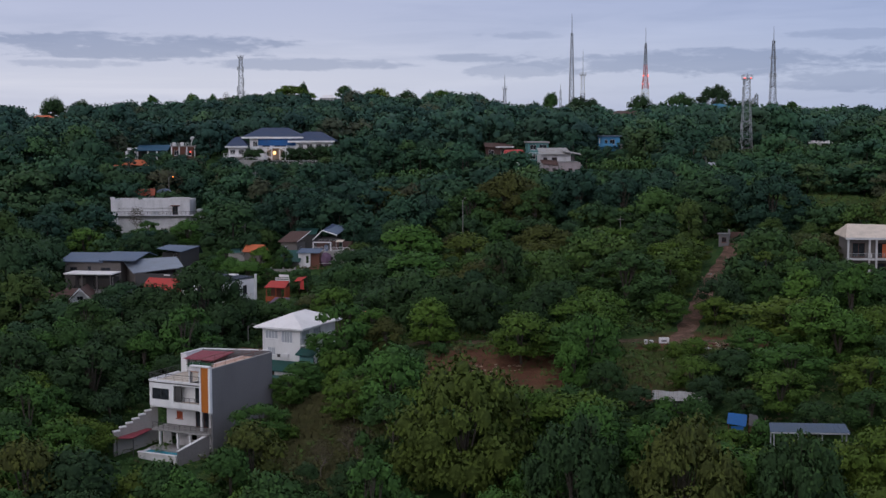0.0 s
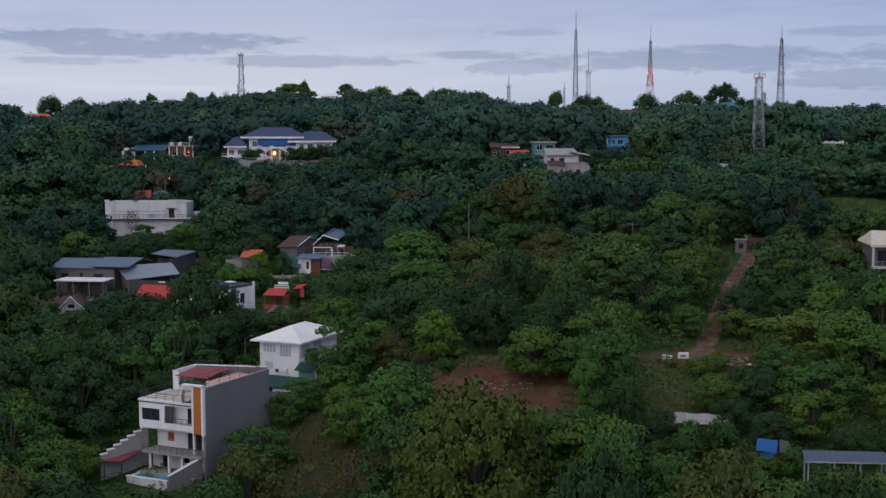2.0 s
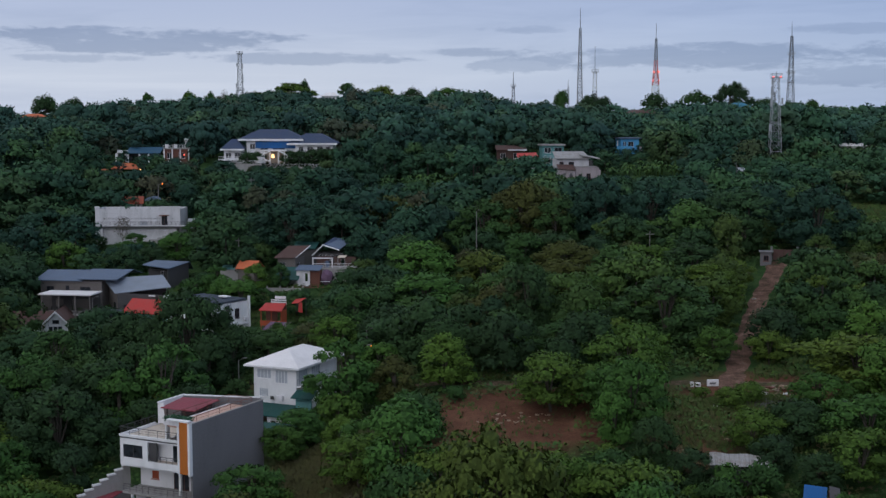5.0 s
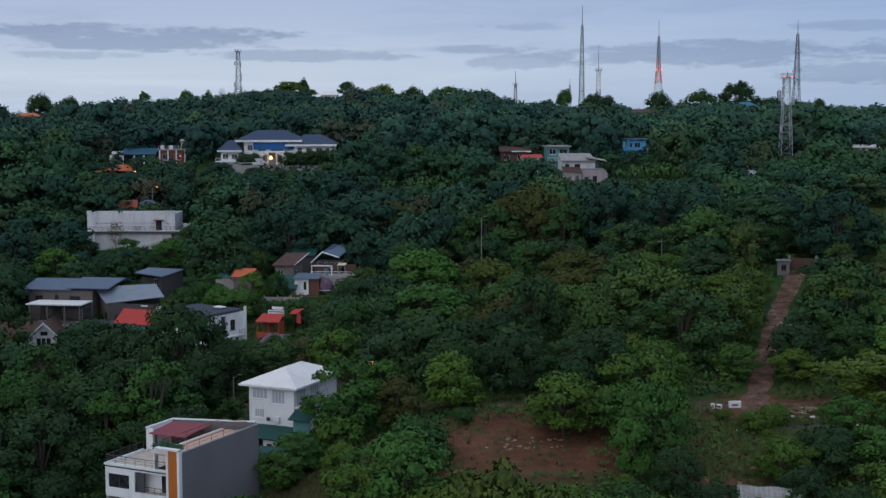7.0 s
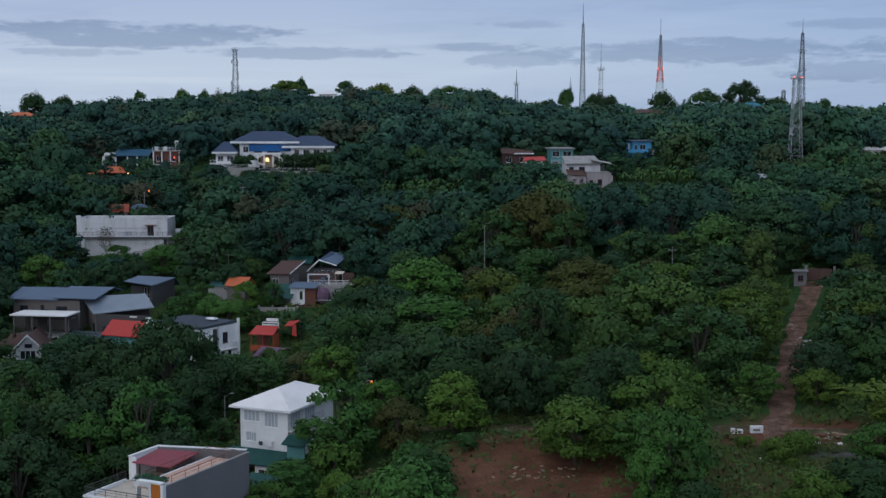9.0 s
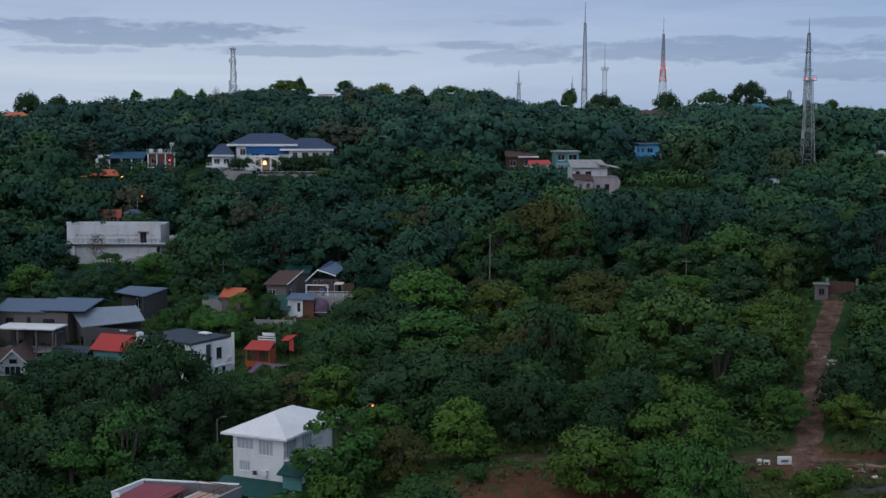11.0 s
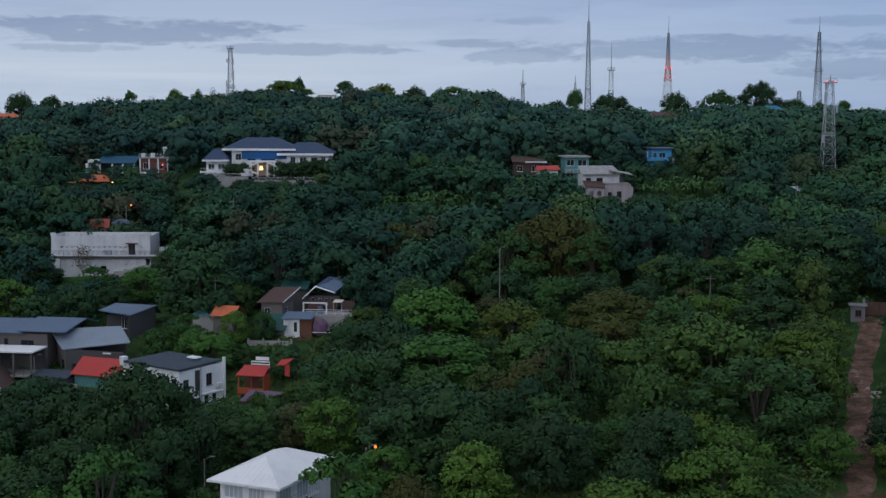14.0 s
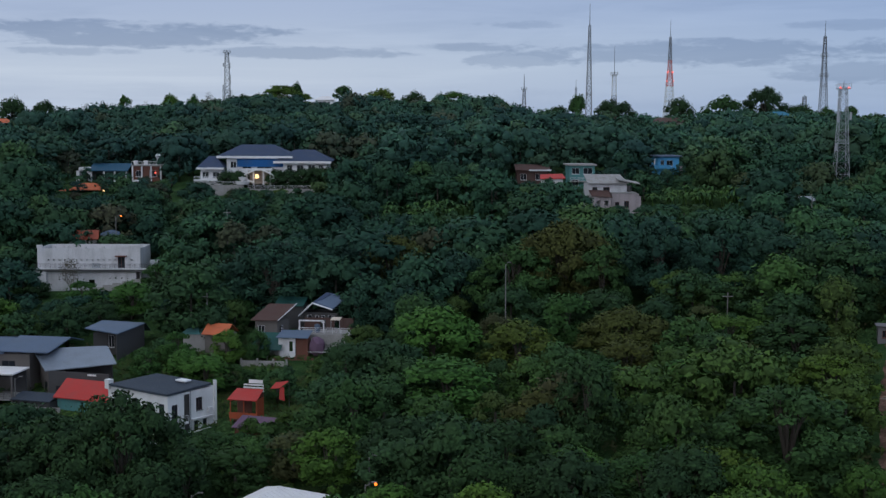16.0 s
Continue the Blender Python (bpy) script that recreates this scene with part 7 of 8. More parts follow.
GAPS += [(47, 1.5, 233, 14.5), (54, 2, 253, 16.5), (-12.6, 1.0, 212, 9.2), (-28, 2, 220, 4), (-42, 2, 288, 12.6), (-8, 10, 388, 25.5), (57, 9, 398, 27), (95, 8, 318, 21.5), (26, 2.0, 165, 5.0), (-13, 5, 153, 0.5),
         (-18, 2.5, 180, 1.8), (-17, 2.5, 172, 1.0), (-196, 7, 640, 44.9), (-57.5, 6, 660, 53.6), (-55, 6, 266, 6.6), (85, 6, 600, 46.1), (123.6, 4, 425, 34.5), (76.9, 2, 372, 29.0)]
STANDING = []


def stand(rows):
    """Trees that stand out: kind, build, place in plan, radius of the crown and height in metres."""
    for kind, v, x, y, radius, height in rows:
        rad, hgt = SIZES[kind]
        plant(kind, v, x, y, radius / rad, len(STANDING) * 67, height / (hgt * radius / rad))
        STANDING.append((x, y, radius))


# Round the grey house and the pool.
stand([("olive", 1, -22.7, 151, 4.6, 9.5), ("dome", 0, -41.5, 144, 5.6, 10.5), ("olive", 2, -46.6, 142, 4.6, 12.5), ("shrub", 1, -36.5, 155.5, 2.6, 3.6), ("great_dome", 0, -50.5, 186, 7.7, 10.5),
       ("dome", 1, -62.8, 190, 6.2, 12), ("ragged", 1, -55, 170, 5.0, 10), ("bare", 0, -9.5, 149, 3.8, 7.0), ("bare", 0, -14.5, 152, 3.0, 5.4), ("oval", 2, -20.2, 186, 3.6, 5.0), ("shrub", 0, -6.6, 176.5, 3.0, 5.0), ("bare", 0, -11.5, 156, 2.8, 5.0)])
# Before the lots, nearest the valley.
stand([("great_lime", 0, 2.2, 136, 7.9, 16.4), ("ragged", 0, -5.7, 145, 4.4, 11.0), ("great_olive", 0, 21.5, 113, 6.2, 17.0), ("great_dome", 0, 31.5, 112, 5.6, 15.2), ("great_dome", 0, 12.3, 118, 5.8, 15.6), ("ragged", 1, -6.8, 125, 4.2, 11),
       ("umbrella", 1, 9.6, 149, 4.0, 8.5), ("dome", 2, 15.5, 154, 3.6, 6.5), ("lime", 0, 15.5, 134, 3.6, 11.5), ("shrub", 1, 27.0, 154.6, 2.2, 4.1), ("shrub", 0, 30.6, 154.8, 2.3, 4.0), ("shrub", 2, 33.5, 147.0, 1.8, 2.8), ("shrub", 1, 36.8, 147.6, 2.0, 3.4), ("shrub", 0, 25.4, 151.5, 2.4, 4.0), ("dome", 0, 36.8, 155.5, 2.8, 4.4), ("dome", 1, 44.0, 150.5, 3.2, 4.4), ("dome", 2, 50.5, 151, 3.8, 5.2), ("dome", 0, 33.0, 160.5, 2.8, 4.6)])
# On the cleared lots and along the path.
stand([("lime", 2, -1.9, 197, 4.0, 7.6), ("ragged", 1, -15.0, 194, 5.4, 10.8), ("olive", 0, -8.6, 194, 3.3, 7.0), ("umbrella", 1, 11.4, 184, 5.6, 7.9), ("umbrella", 0, 19.8, 172, 4.6, 10.0), ("lime", 1, 17.2, 169, 2.6, 7.6), ("dome", 2, -5.4, 176, 4.0, 6.4),
       ("dome", 1, 20.9, 163, 2.8, 6.4), ("shrub", 1, -19.5, 186.5, 2.6, 4.0), ("shrub", 2, -15.5, 189, 3.0, 5.0), ("ragged", 2, -11.0, 207, 3.5, 6.6), ("shrub", 2, 36.2, 184.5, 2.0, 2.8), ("brown", 0, 22.5, 164.5, 2.0, 2.6), ("dome", 0, 24, 158, 2.6, 4.6), ("lime", 2, -14.5, 180, 2.4, 4.6)])
# East of the lane, light green.
stand([("umbrella", 2, 50.9, 189, 8.0, 7.0), ("umbrella", 1, 60.5, 181, 5.4, 7.6), ("umbrella", 0, 45.6, 168, 5.8, 6.2), ("umbrella", 2, 53.5, 161, 4.9, 6.2), ("umbrella", 0, 43.0, 178, 4.0, 5.6), ("dome", 0, 37.6, 169, 3.9, 5.6), ("umbrella", 1, 41.5, 158, 4.6, 6.0),
       ("dome", 0, 44.4, 206, 4.3, 7.0), ("umbrella", 2, 58.1, 226, 5.8, 6.8), ("great_cool", 0, 68.4, 270, 8.7, 13.1), ("cool", 0, 61.5, 284, 6.4, 12.2), ("dome", 1, 54.5, 270, 4.6, 9.0), ("lime", 2, 62.6, 252, 1.9, 4.6), ("dome", 2, 52.5, 208, 4.2, 6.6)])
# The belt of trees beyond the path.
stand([("lime", 1, -6.7, 270, 7.4, 12.4), ("lime", 0, -4.7, 247, 7.0, 9.0), ("dome", 2, -16.8, 240, 4.9, 9.9), ("olive", 0, 5.4, 229, 4.4, 7.8), ("grey", 0, 11.0, 226, 4.2, 11.9), ("olive", 1, 5.2, 264, 6.2, 9.4), ("oval", 1, 13.5, 277, 4.4, 10.0),
       ("lime", 1, 20.7, 224, 3.7, 6.6), ("dome", 0, 19.0, 283, 6.0, 8.2), ("great_olive", 0, 20.8, 267, 7.6, 8.6), ("dome", 2, 13.2, 243, 5.2, 8.6), ("dome", 1, 1.2, 217, 4.6, 8.0), ("dome", 0, -10.5, 224, 5.0, 8.6), ("ragged", 2, -18.5, 226, 4.6, 8.4)])
stand([("great_grey", 0, 30.7, 213, 8.9, 10.8), ("umbrella", 1, 24.4, 200, 4.4, 7.1), ("great_umbrella", 0, 40.6, 232, 6.6, 8.3), ("dome", 2, 14.6, 208, 4.4, 6.0), ("umbrella", 1, 34.5, 262, 5.9, 7.0), ("dome", 1, 42.4, 255, 6.2, 7.7), ("oval", 2, 26.5, 240, 5.2, 7.6),
       ("dome", 1, 24.0, 218, 4.4, 6.2), ("grey", 1, 31.0, 252, 5.2, 7.4), ("umbrella", 0, 35.6, 203, 3.4, 5.4), ("olive", 2, 19.0, 252, 4.8, 7.6), ("umbrella", 2, 47.5, 246, 3.6, 6.0), ("lime", 1, 8.5, 213, 3.2, 5.6)])
# The dark row along the upper road.
stand([("great_cool", 0, -35.8, 309, 10.6, 14.0), ("cool", 0, -24.3, 320, 6.8, 11.5), ("great_olive", 0, -14.8, 324, 7.9, 12.4), ("great_grey", 0, 7.0, 300, 8.4, 13.6), ("great_olive", 0, 15.6, 306, 9.6, 16.0), ("grey", 1, 21.5, 296, 5.2, 13.2), ("great_cool", 0, 31.6, 302, 7.6, 13.2),
       ("cool", 0, -11.9, 291, 5.2, 10.3), ("cool", 2, -19.9, 295, 3.8, 8.8), ("great_cool", 0, 42, 300, 7.4, 11.6), ("cool", 1, 51, 298, 6.4, 10.5), ("cool", 0, -2.5, 306, 6.4, 12.4)])
# Round the white house, the barns and the hillside houses.
stand([("great_dome", 0, -42, 224, 8.6, 14.6), ("dome", 0, -52, 229, 5.8, 10.6), ("oval", 0, -34.5, 222, 3.2, 9.0), ("dome", 1, -47, 213, 5.4, 9.3), ("ragged", 0, -60, 218, 5.3, 10.2), ("dome", 0, -37.2, 217, 4.4, 9.0), ("lime", 1, -41, 271, 4.6, 6.6), ("lime", 0, -44.8, 273.5, 3.2, 6.2),
       ("ragged", 1, -50.5, 275, 3.1, 5.4), ("ragged", 0, -36.5, 272, 2.6, 4.2), ("dome", 2, -31.5, 243, 3.0, 3.6), ("dome", 2, -34.8, 283.5, 2.4, 5.6), ("shrub", 1, -45, 279, 2.4, 3.3), ("ragged", 1, -47.5, 283, 3.3, 5.8), ("lime", 2, -39.5, 282.5, 3.0, 6.1)])
stand([("shrub", 0, -52.5, 282, 2.6, 3.6), ("dome", 0, -83.5, 330.5, 2.4, 3.4), ("dome", 1, -87.5, 332, 2.9, 4.8), ("ragged", 0, -61.5, 333, 3.1, 5.6), ("ragged", 1, -73.5, 329.5, 1.8, 2.4), ("lime", 1, -67, 328.5, 2.4, 2.6), ("bare", 0, -78, 331, 4.0, 8.5), ("ragged", 2, -83, 301, 5.6, 9.0), ("lime", 0, -61.6, 312, 4.7, 7.1), ("dome", 0, -54.8, 318, 6.0, 6.6), ("dome", 1, -50, 303, 3.4, 5.0), ("ragged", 1, -46.5, 309, 4.0, 6.0), ("dome", 2, -40.5, 303, 3.6, 5.6), ("dome", 0, -66, 306, 4.0, 5.6), ("ragged", 1, -72, 318, 4.4, 6.0)])
# The hedge before the villa.
for k, x in enumerate((-62, -59.2, -49.4, -46, -42.4, -39, -35.6, -32)):
    stand([("dome", 0, x, 423.4 + 0.4 * (k % 3), 3.3, 6.1)])
stand([("shrub", 1, -54.6, 418.6, 2.2, 1.8), ("shrub", 0, -60.4, 418.4, 2.0, 1.8), ("shrub", 2, -47.6, 418.6, 2.2, 1.8)])
# Along the skyline.
RIDGE_Y = 672
stand([(kind, v, x, RIDGE_Y, r * 1.08, h * 1.05) for kind, v, x, r, h in (
    ("dome", 0, -199.4, 7.6, 20.7), ("dome", 1, -185.2, 6.2, 20.3), ("bare", 0, -167.1, 4.2, 18.9), ("oval", 0, -158.8, 3.6, 16.8), ("ragged", 1, -148.9, 5.2, 18.8), ("bare", 0, -139.1, 3.8, 16.5), ("ragged", 2, -128.2, 4.7, 17.4), ("dome", 2, -117.6, 4.2, 14.6),
    ("bare", 0, -110.8, 3.7, 16.0), ("dome", 1, -95.0, 4.2, 11.8), ("great_umbrella", 0, -77.7, 14.0, 13.8), ("oval", 0, -70.9, 2.6, 15.2), ("ragged", 0, -50.0, 6.0, 15.0), ("umbrella", 2, -32.9, 9.7, 15.5))])
stand([(kind, v, x, RIDGE_Y, r * 1.08, h * 1.05) for kind, v, x, r, h in (
    ("dome", 0, -18.1, 6.5, 15.2), ("umbrella", 0, -0.8, 9.1, 14.9), ("dome", 0, 17.6, 7.8, 14.9), ("dome", 1, 47.2, 6.2, 16.3), ("oval", 1, 56.2, 4.6, 22.0), ("great_dome", 0, 72.6, 12.2, 19.6), ("dome", 0, 102.1, 7.6, 19.6), ("dome", 2, 122.1, 10.2, 17.8),
    ("great_dome", 0, 140.6, 10.6, 22.0), ("dome", 1, 155.9, 8.1, 17.1), ("dome", 2, 169.2, 6.8, 16.0), ("ragged", 0, 180.1, 4.7, 17.1), ("dome", 1, 192.6, 6.5, 14.6))])


def seg_far(p, a, b):
    ab = (b[0] - a[0], b[1] - a[1])
    t = max(0, min(1, ((p[0] - a[0]) * ab[0] + (p[1] - a[1]) * ab[1]) / (ab[0] ** 2 + ab[1] ** 2)))
    return math.dist(p, (a[0] + ab[0] * t, a[1] + ab[1] * t))


def height_room(x, y, crown, plots=True):
    """How high a plant may stand here, in metres over the ground; 0 where none grows."""
    for x0, x1, y0, y1 in PLOTS if plots else ():
        if x0 - crown * 0.5 < x < x1 + crown * 0.5 and y0 - crown * 0.5 < y < y1 + crown * 0.5:
            return 0
    for a, b, w in LANES:
        if seg_far((x, y), a, b) < w + crown * 0.4:
            return 0
    for lx, ly, rx, ry in LOTS:
        if crown > 1 and ((x - lx) / rx) ** 2 + ((y - ly) / ry) ** 2 < 1:
            return 0
    room, g = 99.0, ground(x, y)
    for gx, hw, gy, gz in GAPS:
        if 60 < y < gy:
            for ex, ey, ez in ((0, 0, 40), (-5, 70, 47)):
                if y > ey + 20:
                    k = (y - ey) / (gy - ey)
                    if abs(x - (ex + (gx - ex) * k)) < hw * k + crown * 0.6:
                        room = min(room, ez + (gz - ez) * k - g)
    return room


def scatter(y0, y1, gap, seed):
    rng = random.Random(seed)
    y = y0
    while y < y1:
        half = 0.345 * y + 12
        x = -half
        while x < half:
            yield x + rng.uniform(-0.42, 0.42) * gap, y + rng.uniform(-0.42, 0.42) * gap, rng
            x += gap
        y += gap * 0.9


def pick(x, y, rng):
    """Kinds grow in stands."""
    n = noise.noise((x * 0.022, y * 0.022, 5.0)) + rng.uniform(-0.4, 0.4)
    if x > 20 and y < 260:
        n += 0.25
    odd = rng.random()
    if odd < 0.13 and (x < 20 or odd > 0.06):
        return "olive" if odd < 0.06 else "lime" if odd < 0.10 else "grey"
    return "dome" if n < -0.12 else "oval" if n < 0.03 else "ragged" if n < 0.22 else "umbrella"


def crowded(x, y, crown):
    return any(math.dist((x, y), (q[0], q[1])) < q[2] * 0.8 + crown * 0.4 for q in STANDING)


planted = 0
for x, y, rng in scatter(116, 210, 6.3, 3):
    kind = pick(x, y, rng)
    rad, hgt = BUILDS[kind]
    s = min(1.35, max(0.6, rng.lognormvariate(-0.1, 0.22)))
    room = height_room(x, y, rad * s)
    if room < 4.0:
        kind, s = "shrub", rng.uniform(0.6, 1.1)
        rad, hgt = BUILDS[kind]
        room = height_room(x, y, rad * s)
    if room < 1.0 or planted >= 300 or crowded(x, y, rad * s):
        continue
    s = max(0.35, min(s, room / hgt))
    plant(kind, 2 if x > 36 else rng.randrange(3), x, y, s, rng.uniform(0, 360), rng.uniform(0.88, 1.12))
    planted += 1


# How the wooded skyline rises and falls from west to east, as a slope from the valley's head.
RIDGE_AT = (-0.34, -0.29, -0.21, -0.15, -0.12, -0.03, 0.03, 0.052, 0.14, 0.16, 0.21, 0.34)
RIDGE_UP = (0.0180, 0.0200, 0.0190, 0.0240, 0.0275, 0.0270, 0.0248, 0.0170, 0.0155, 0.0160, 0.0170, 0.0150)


def woodland(name, y0, y1, gap, count, size, thin, seed, label, mat=LEAF_FAR):
    """Trees too many to count, one joined mass: each still has its own trunk and crown of sprays."""
    stock = {}
    for kind in BUILDS:
        for v in range(3):
            rad, hgt = BUILDS[kind]
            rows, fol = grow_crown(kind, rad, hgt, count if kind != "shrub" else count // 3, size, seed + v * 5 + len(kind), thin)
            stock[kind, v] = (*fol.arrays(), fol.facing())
    ring = np.array([(math.cos(k * 1.571), math.sin(k * 1.571)) for k in range(4)])
    post = np.concatenate([np.c_[ring * 0.26, np.full(4, -0.6)], np.c_[ring * 0.14, np.full(4, 1.0)]])
    post_f = np.array([f for k in range(4) for f in ((k, (k + 1) % 4, 4 + (k + 1) % 4), (k, 4 + (k + 1) % 4, 4 + k))])
    vs, fs, ts, hs, ns, n = [], [], [], [], [], 0
    bv, bf, bn = [], [], 0
    for x, y, rng in scatter(y0, y1, gap, seed):
        kind = pick(x, y, rng)
        rad, hgt = BUILDS[kind]
        s = min(1.75, max(0.6, rng.lognormvariate(-0.04, 0.27) * (1 + 0.35 * noise.noise((x * 0.03, y * 0.03, 2.0))))) * gap / 6.6
        if y > 440:
            s = min(s * rng.uniform(0.85, 1.15), 1.55) * (0.95 if y < 480 else 0.93)
        room = height_room(x, y, rad * s)
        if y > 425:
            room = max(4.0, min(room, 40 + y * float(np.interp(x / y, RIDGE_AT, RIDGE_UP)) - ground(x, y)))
        if room < 4.0:
            kind, s = "shrub", rng.uniform(0.7, 1.2)
            rad, hgt = BUILDS[kind]
            room = height_room(x, y, rad * s)
        if room < 1.0 or crowded(x, y, rad * s):
            continue
        s = max(0.35, min(s, room / hgt))
        v, f, t, nv = stock[kind, rng.randrange(3)]
        a = rng.uniform(0, math.tau)
        c, d = math.cos(a) * s, math.sin(a) * s
        at = (x, y, ground(x, y))
        vs.append(v @ np.array([[c, d, 0], [-d, c, 0], [0, 0, s * rng.uniform(0.88, 1.12)]]) + at)
        fs.append(f + n)
        ns.append(nv @ np.array([[c / s, d / s, 0], [-d / s, c / s, 0], [0, 0, 1]]))
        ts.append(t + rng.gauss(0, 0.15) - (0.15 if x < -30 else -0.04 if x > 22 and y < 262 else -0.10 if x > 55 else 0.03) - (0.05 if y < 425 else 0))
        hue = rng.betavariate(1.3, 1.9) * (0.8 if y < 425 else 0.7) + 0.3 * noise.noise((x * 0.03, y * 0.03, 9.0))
        if x > 22 and y < 262:
            hue += 0.22
        elif x > 55 and y < 425:
            hue += 0.15
        hue = {"lime": 0.6, "olive": 0.92, "grey": 0.12}.get(kind, hue) + rng.uniform(-0.04, 0.04)
        hs.append(np.full(len(f), min(0.97, max(0, hue))))
        n += len(v)
        bv.append(post * (1, 1, hgt * s * 0.6) + at)
        bf.append(post_f + bn)
        bn += 8
    v, f = np.concatenate(vs + bv), np.concatenate(fs + [q + n for q in bf])
    bark = sum(len(q) for q in bf)
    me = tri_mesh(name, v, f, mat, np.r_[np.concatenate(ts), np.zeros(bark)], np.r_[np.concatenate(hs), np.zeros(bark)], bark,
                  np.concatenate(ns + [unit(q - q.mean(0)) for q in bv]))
    tagged(new(name, me), label, "woodland", kind="stuff")


woodland("woodland", 211, 300, 6.8, 2600, 0.42, 0.95, 31, "dense green tropical woodland beyond the path")
woodland("hill_woodland", 302, 422, 7.6, 1350, 0.55, 0.85, 53, "dense green tropical woodland on the middle slope, slightly tinted with haze", LEAF_HILL_HAZED)
woodland("ridge_woodland", 425, 668, 9.3, 460, 0.78, 0.75, 47, "dark green woodland on the far ridge, bluish haze in its colour", LEAF_RIDGE_HAZED)


def undergrowth(name, y0, y1, gap, seed, label, dry=0.0, where=None, tall=1.0):
    """Weeds, creepers and low bushes between the trees."""
    global RNG
    RNG = gen = np.random.default_rng(seed)
    fol, hues = Foliage(), []
    for x, y, rng in scatter(y0, y1, gap, seed):
        if where and not where(x, y):
            continue
        room = height_room(x, y, 0.6, False)
        if room < 0.25 or ((x - 6) / 10) ** 2 + ((y - 181.5) / 8.5) ** 2 < 1 or ((x + 17.5) / 4) ** 2 + ((y - 178) / 12) ** 2 < 1 or ((x - 26) / 3) ** 2 + ((y - 167) / 5) ** 2 < 1:
            continue
        k, r, h = 15, rng.uniform(0.5, 1.2), min(room, rng.uniform(0.35, 1.3) * tall)
        at = np.c_[gen.normal(0, r * 0.6, (k, 2)), gen.uniform(0.05, h, k)] + (x, y, ground(x, y))
        fol.sprays(at, np.tile([0.0, -0.2, 1.0], (k, 1)), 0.42, 0.42 + rng.gauss(0, 0.1))
        withered = -24 < x < -5 and 144 < y < 192 and rng.random() < 0.8
        hues += [rng.uniform(0.86, 1.0) if withered else min(1, max(0, 0.5 + rng.gauss(0, 0.2) + dry * rng.random() + (0.15 if x > 15 and y < 195 else 0)))] * k
    v, f, t = fol.arrays()
    tagged(new(name, tri_mesh(name, v, f, LEAF_FAR, t, hues, facing=fol.facing())), label, "undergrowth", kind="stuff")


undergrowth("path_thicket", 199, 216, 1.25, 64, "leafy thicket of saplings behind the path", 0.0, lambda x, y: -14 < x < 36 and seg_far((x, y), (37.4, 198.2), (51.6, 242.6)) > 3.5, 2.3)
undergrowth("slope_undergrowth", 292, 352, 3.6, 62, "weeds and low bushes between the hillside houses", 0.1)
undergrowth("undergrowth", 130, 290, 2.0, 61, "tangle of low weeds and creepers under the trees", 0.2)


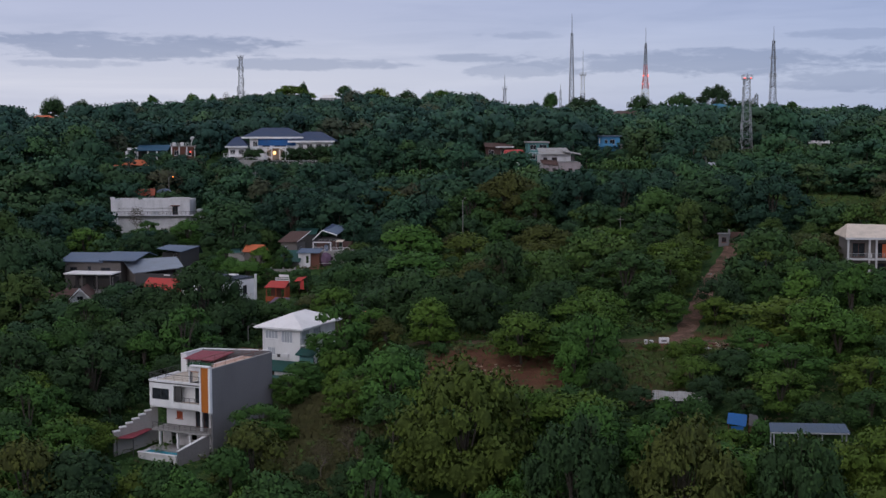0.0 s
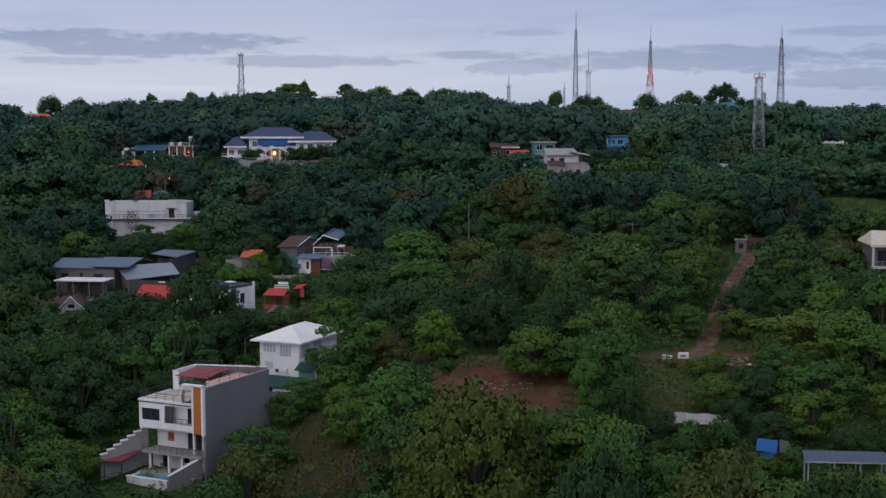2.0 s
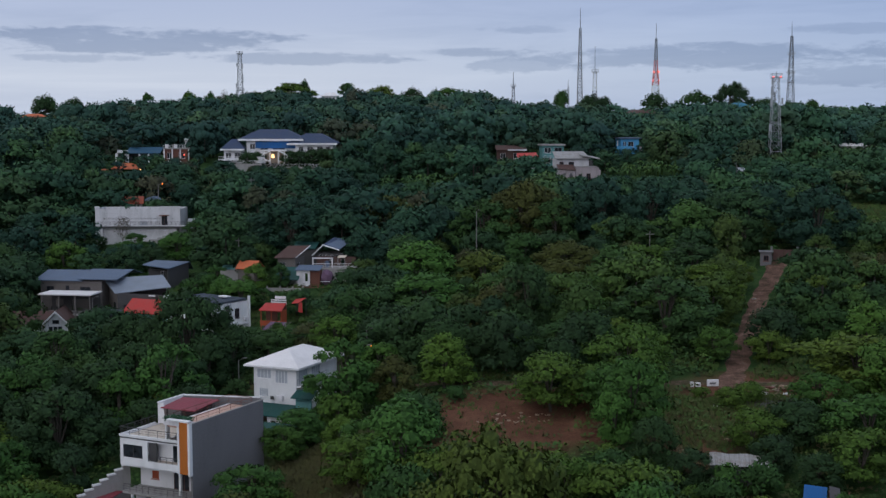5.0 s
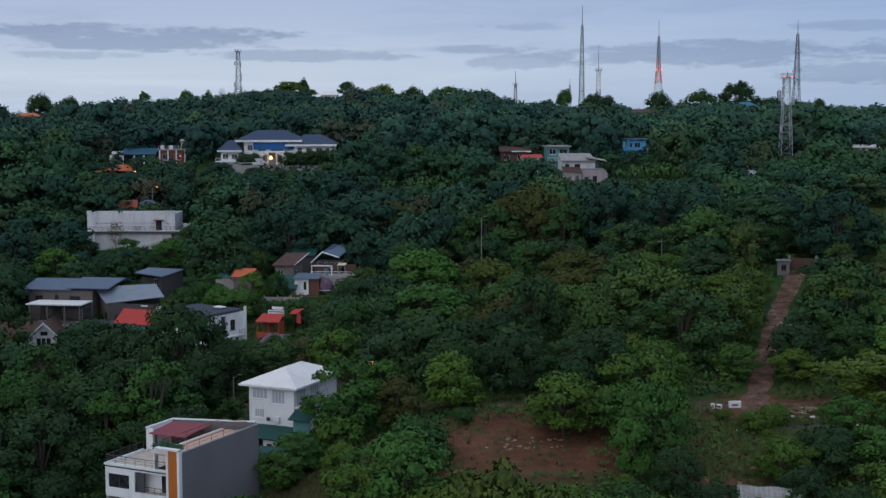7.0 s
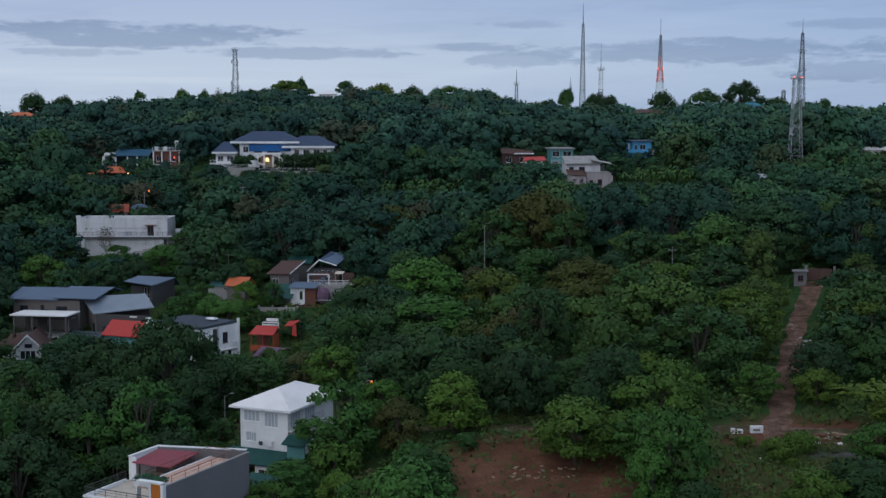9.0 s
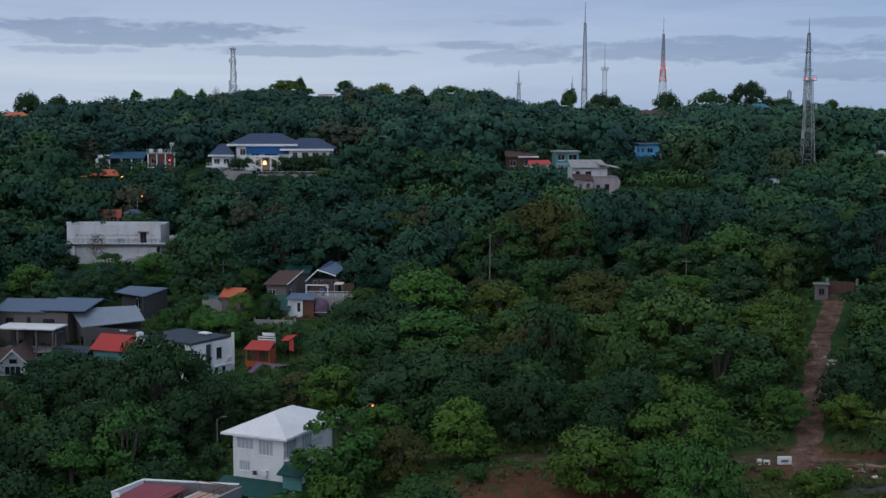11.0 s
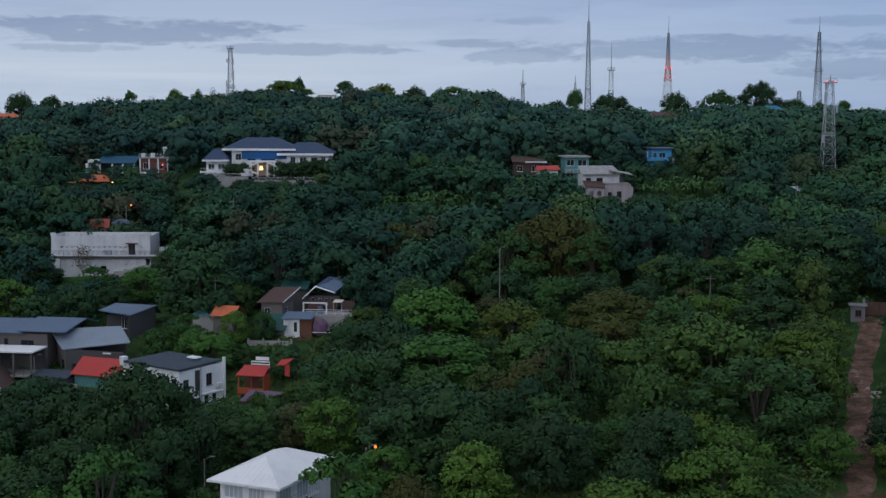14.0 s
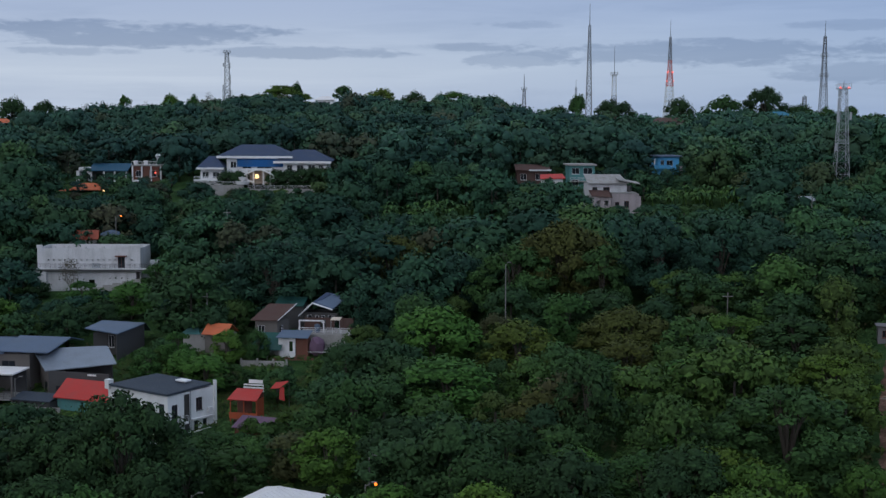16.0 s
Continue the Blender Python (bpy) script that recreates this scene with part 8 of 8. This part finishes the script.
def banana_grove(name, x0, x1, y0, y1, count, seed):
    """Broad drooping leaves on soft stems."""
    rng = random.Random(seed)
    vs, fs, ts, hs = [], [], [], []
    for _ in range(count):
        x, y = rng.uniform(x0, x1), rng.uniform(y0, y1)
        z, h, hue = ground(x, y), rng.uniform(2.2, 3.8), rng.uniform(0.2, 0.6)
        for k in range(9):
            a = k * 2.4 + rng.uniform(-0.3, 0.3)
            length, rise = rng.uniform(1.6, 2.6), rng.uniform(0.6, 1.6)
            u, w = np.array((math.cos(a), math.sin(a), 0)), np.array((-math.sin(a), math.cos(a), 0)) * rng.uniform(0.22, 0.36)
            spine = [np.array((x, y, z + h)) + u * length * q + np.array((0, 0, rise * q * 2 - 2.2 * rise * q * q)) for q in (0, 0.35, 0.7, 1)]
            b = len(vs)
            for q, sp in zip((0.15, 1, 0.9, 0.05), spine):
                vs += [sp - w * q, sp + w * q]
            for i in range(3):
                j = b + 2 * i
                fs += [(j, j + 1, j + 3), (j, j + 3, j + 2)]
                ts += [0.55] * 2
                hs += [hue] * 2
        b = len(vs)
        for zz, r in ((z - 0.4, 0.18), (z + h + 0.2, 0.1)):
            vs += [np.array((x + r * math.cos(k * 2.09), y + r * math.sin(k * 2.09), zz)) for k in range(3)]
        for k in range(3):
            j = (k + 1) % 3
            fs += [(b + k, b + j, b + 3 + j), (b + k, b + 3 + j, b + 3 + k)]
            ts += [0.5] * 2
            hs += [0.6] * 2
    tagged(new(name, tri_mesh(name, np.array(vs), np.array(fs), LEAF_FAR, ts, hs)), "banana plants with broad drooping leaves", "banana plants", kind="stuff")


def grass_tufts(name, spots, seed, label):
    """Tall weedy grass on the open lots and along the lane."""
    gen = np.random.default_rng(seed)
    vs, ts, hs = [], [], []
    for cx, cy, rx, ry, count in spots:
        for _ in range(count):
            a, r = gen.uniform(0, math.tau), math.sqrt(gen.uniform())
            x, y = cx + rx * r * math.cos(a), cy + ry * r * math.sin(a)
            if height_room(x, y, 0.2, False) < 0.3:
                continue
            z, tone, hue = ground(x, y), 0.3 + 0.3 * gen.uniform(), 0.5 + 0.5 * gen.uniform()
            if -23 < x < -10 and y < 192 or 18 < x < 34 and y < 182 and gen.uniform() < 0.4:
                hue = 0.94 + 0.06 * gen.uniform()
            for _ in range(8):
                p = np.array((x + gen.normal(0, 0.25), y + gen.normal(0, 0.25), z - 0.05))
                tip = p + (gen.normal(0, 0.25), gen.normal(0, 0.25), gen.uniform(0.25, 0.75))
                w = np.array((gen.normal(), gen.normal(), 0)) * 0.05
                vs += [p - w, p + w, tip]
                ts.append(tone)
                hs.append(hue)
    f = np.arange(len(vs)).reshape(-1, 3)
    tagged(new(name, tri_mesh(name, np.array(vs), f, LEAF_FAR, ts, hs, facing=np.tile((0.0, -0.6, 0.8), (len(vs), 1)))), label, "grass", kind="stuff")


grass_tufts("tall_grass", [(5, 184, 13, 10, 140), (10, 203, 24, 5, 2200), (-45, 282, 14, 9, 1500), (-30, 268, 10, 8, 900), (27, 178, 9, 10, 1600), (-17, 172, 7, 12, 1500), (-15, 158, 8, 10, 1300), (96, 316, 15, 28, 2600), (40, 208, 8, 16, 900), (52, 240, 9, 18, 1000), (-26, 190, 6, 8, 500), (36, 184, 6, 4, 500)], 9, "tall weedy grass on open ground")
banana_grove("banana_grove", -24, 5, 382, 394, 60, 3)
banana_grove("banana_grove", 45, 70, 391, 404, 60, 8)
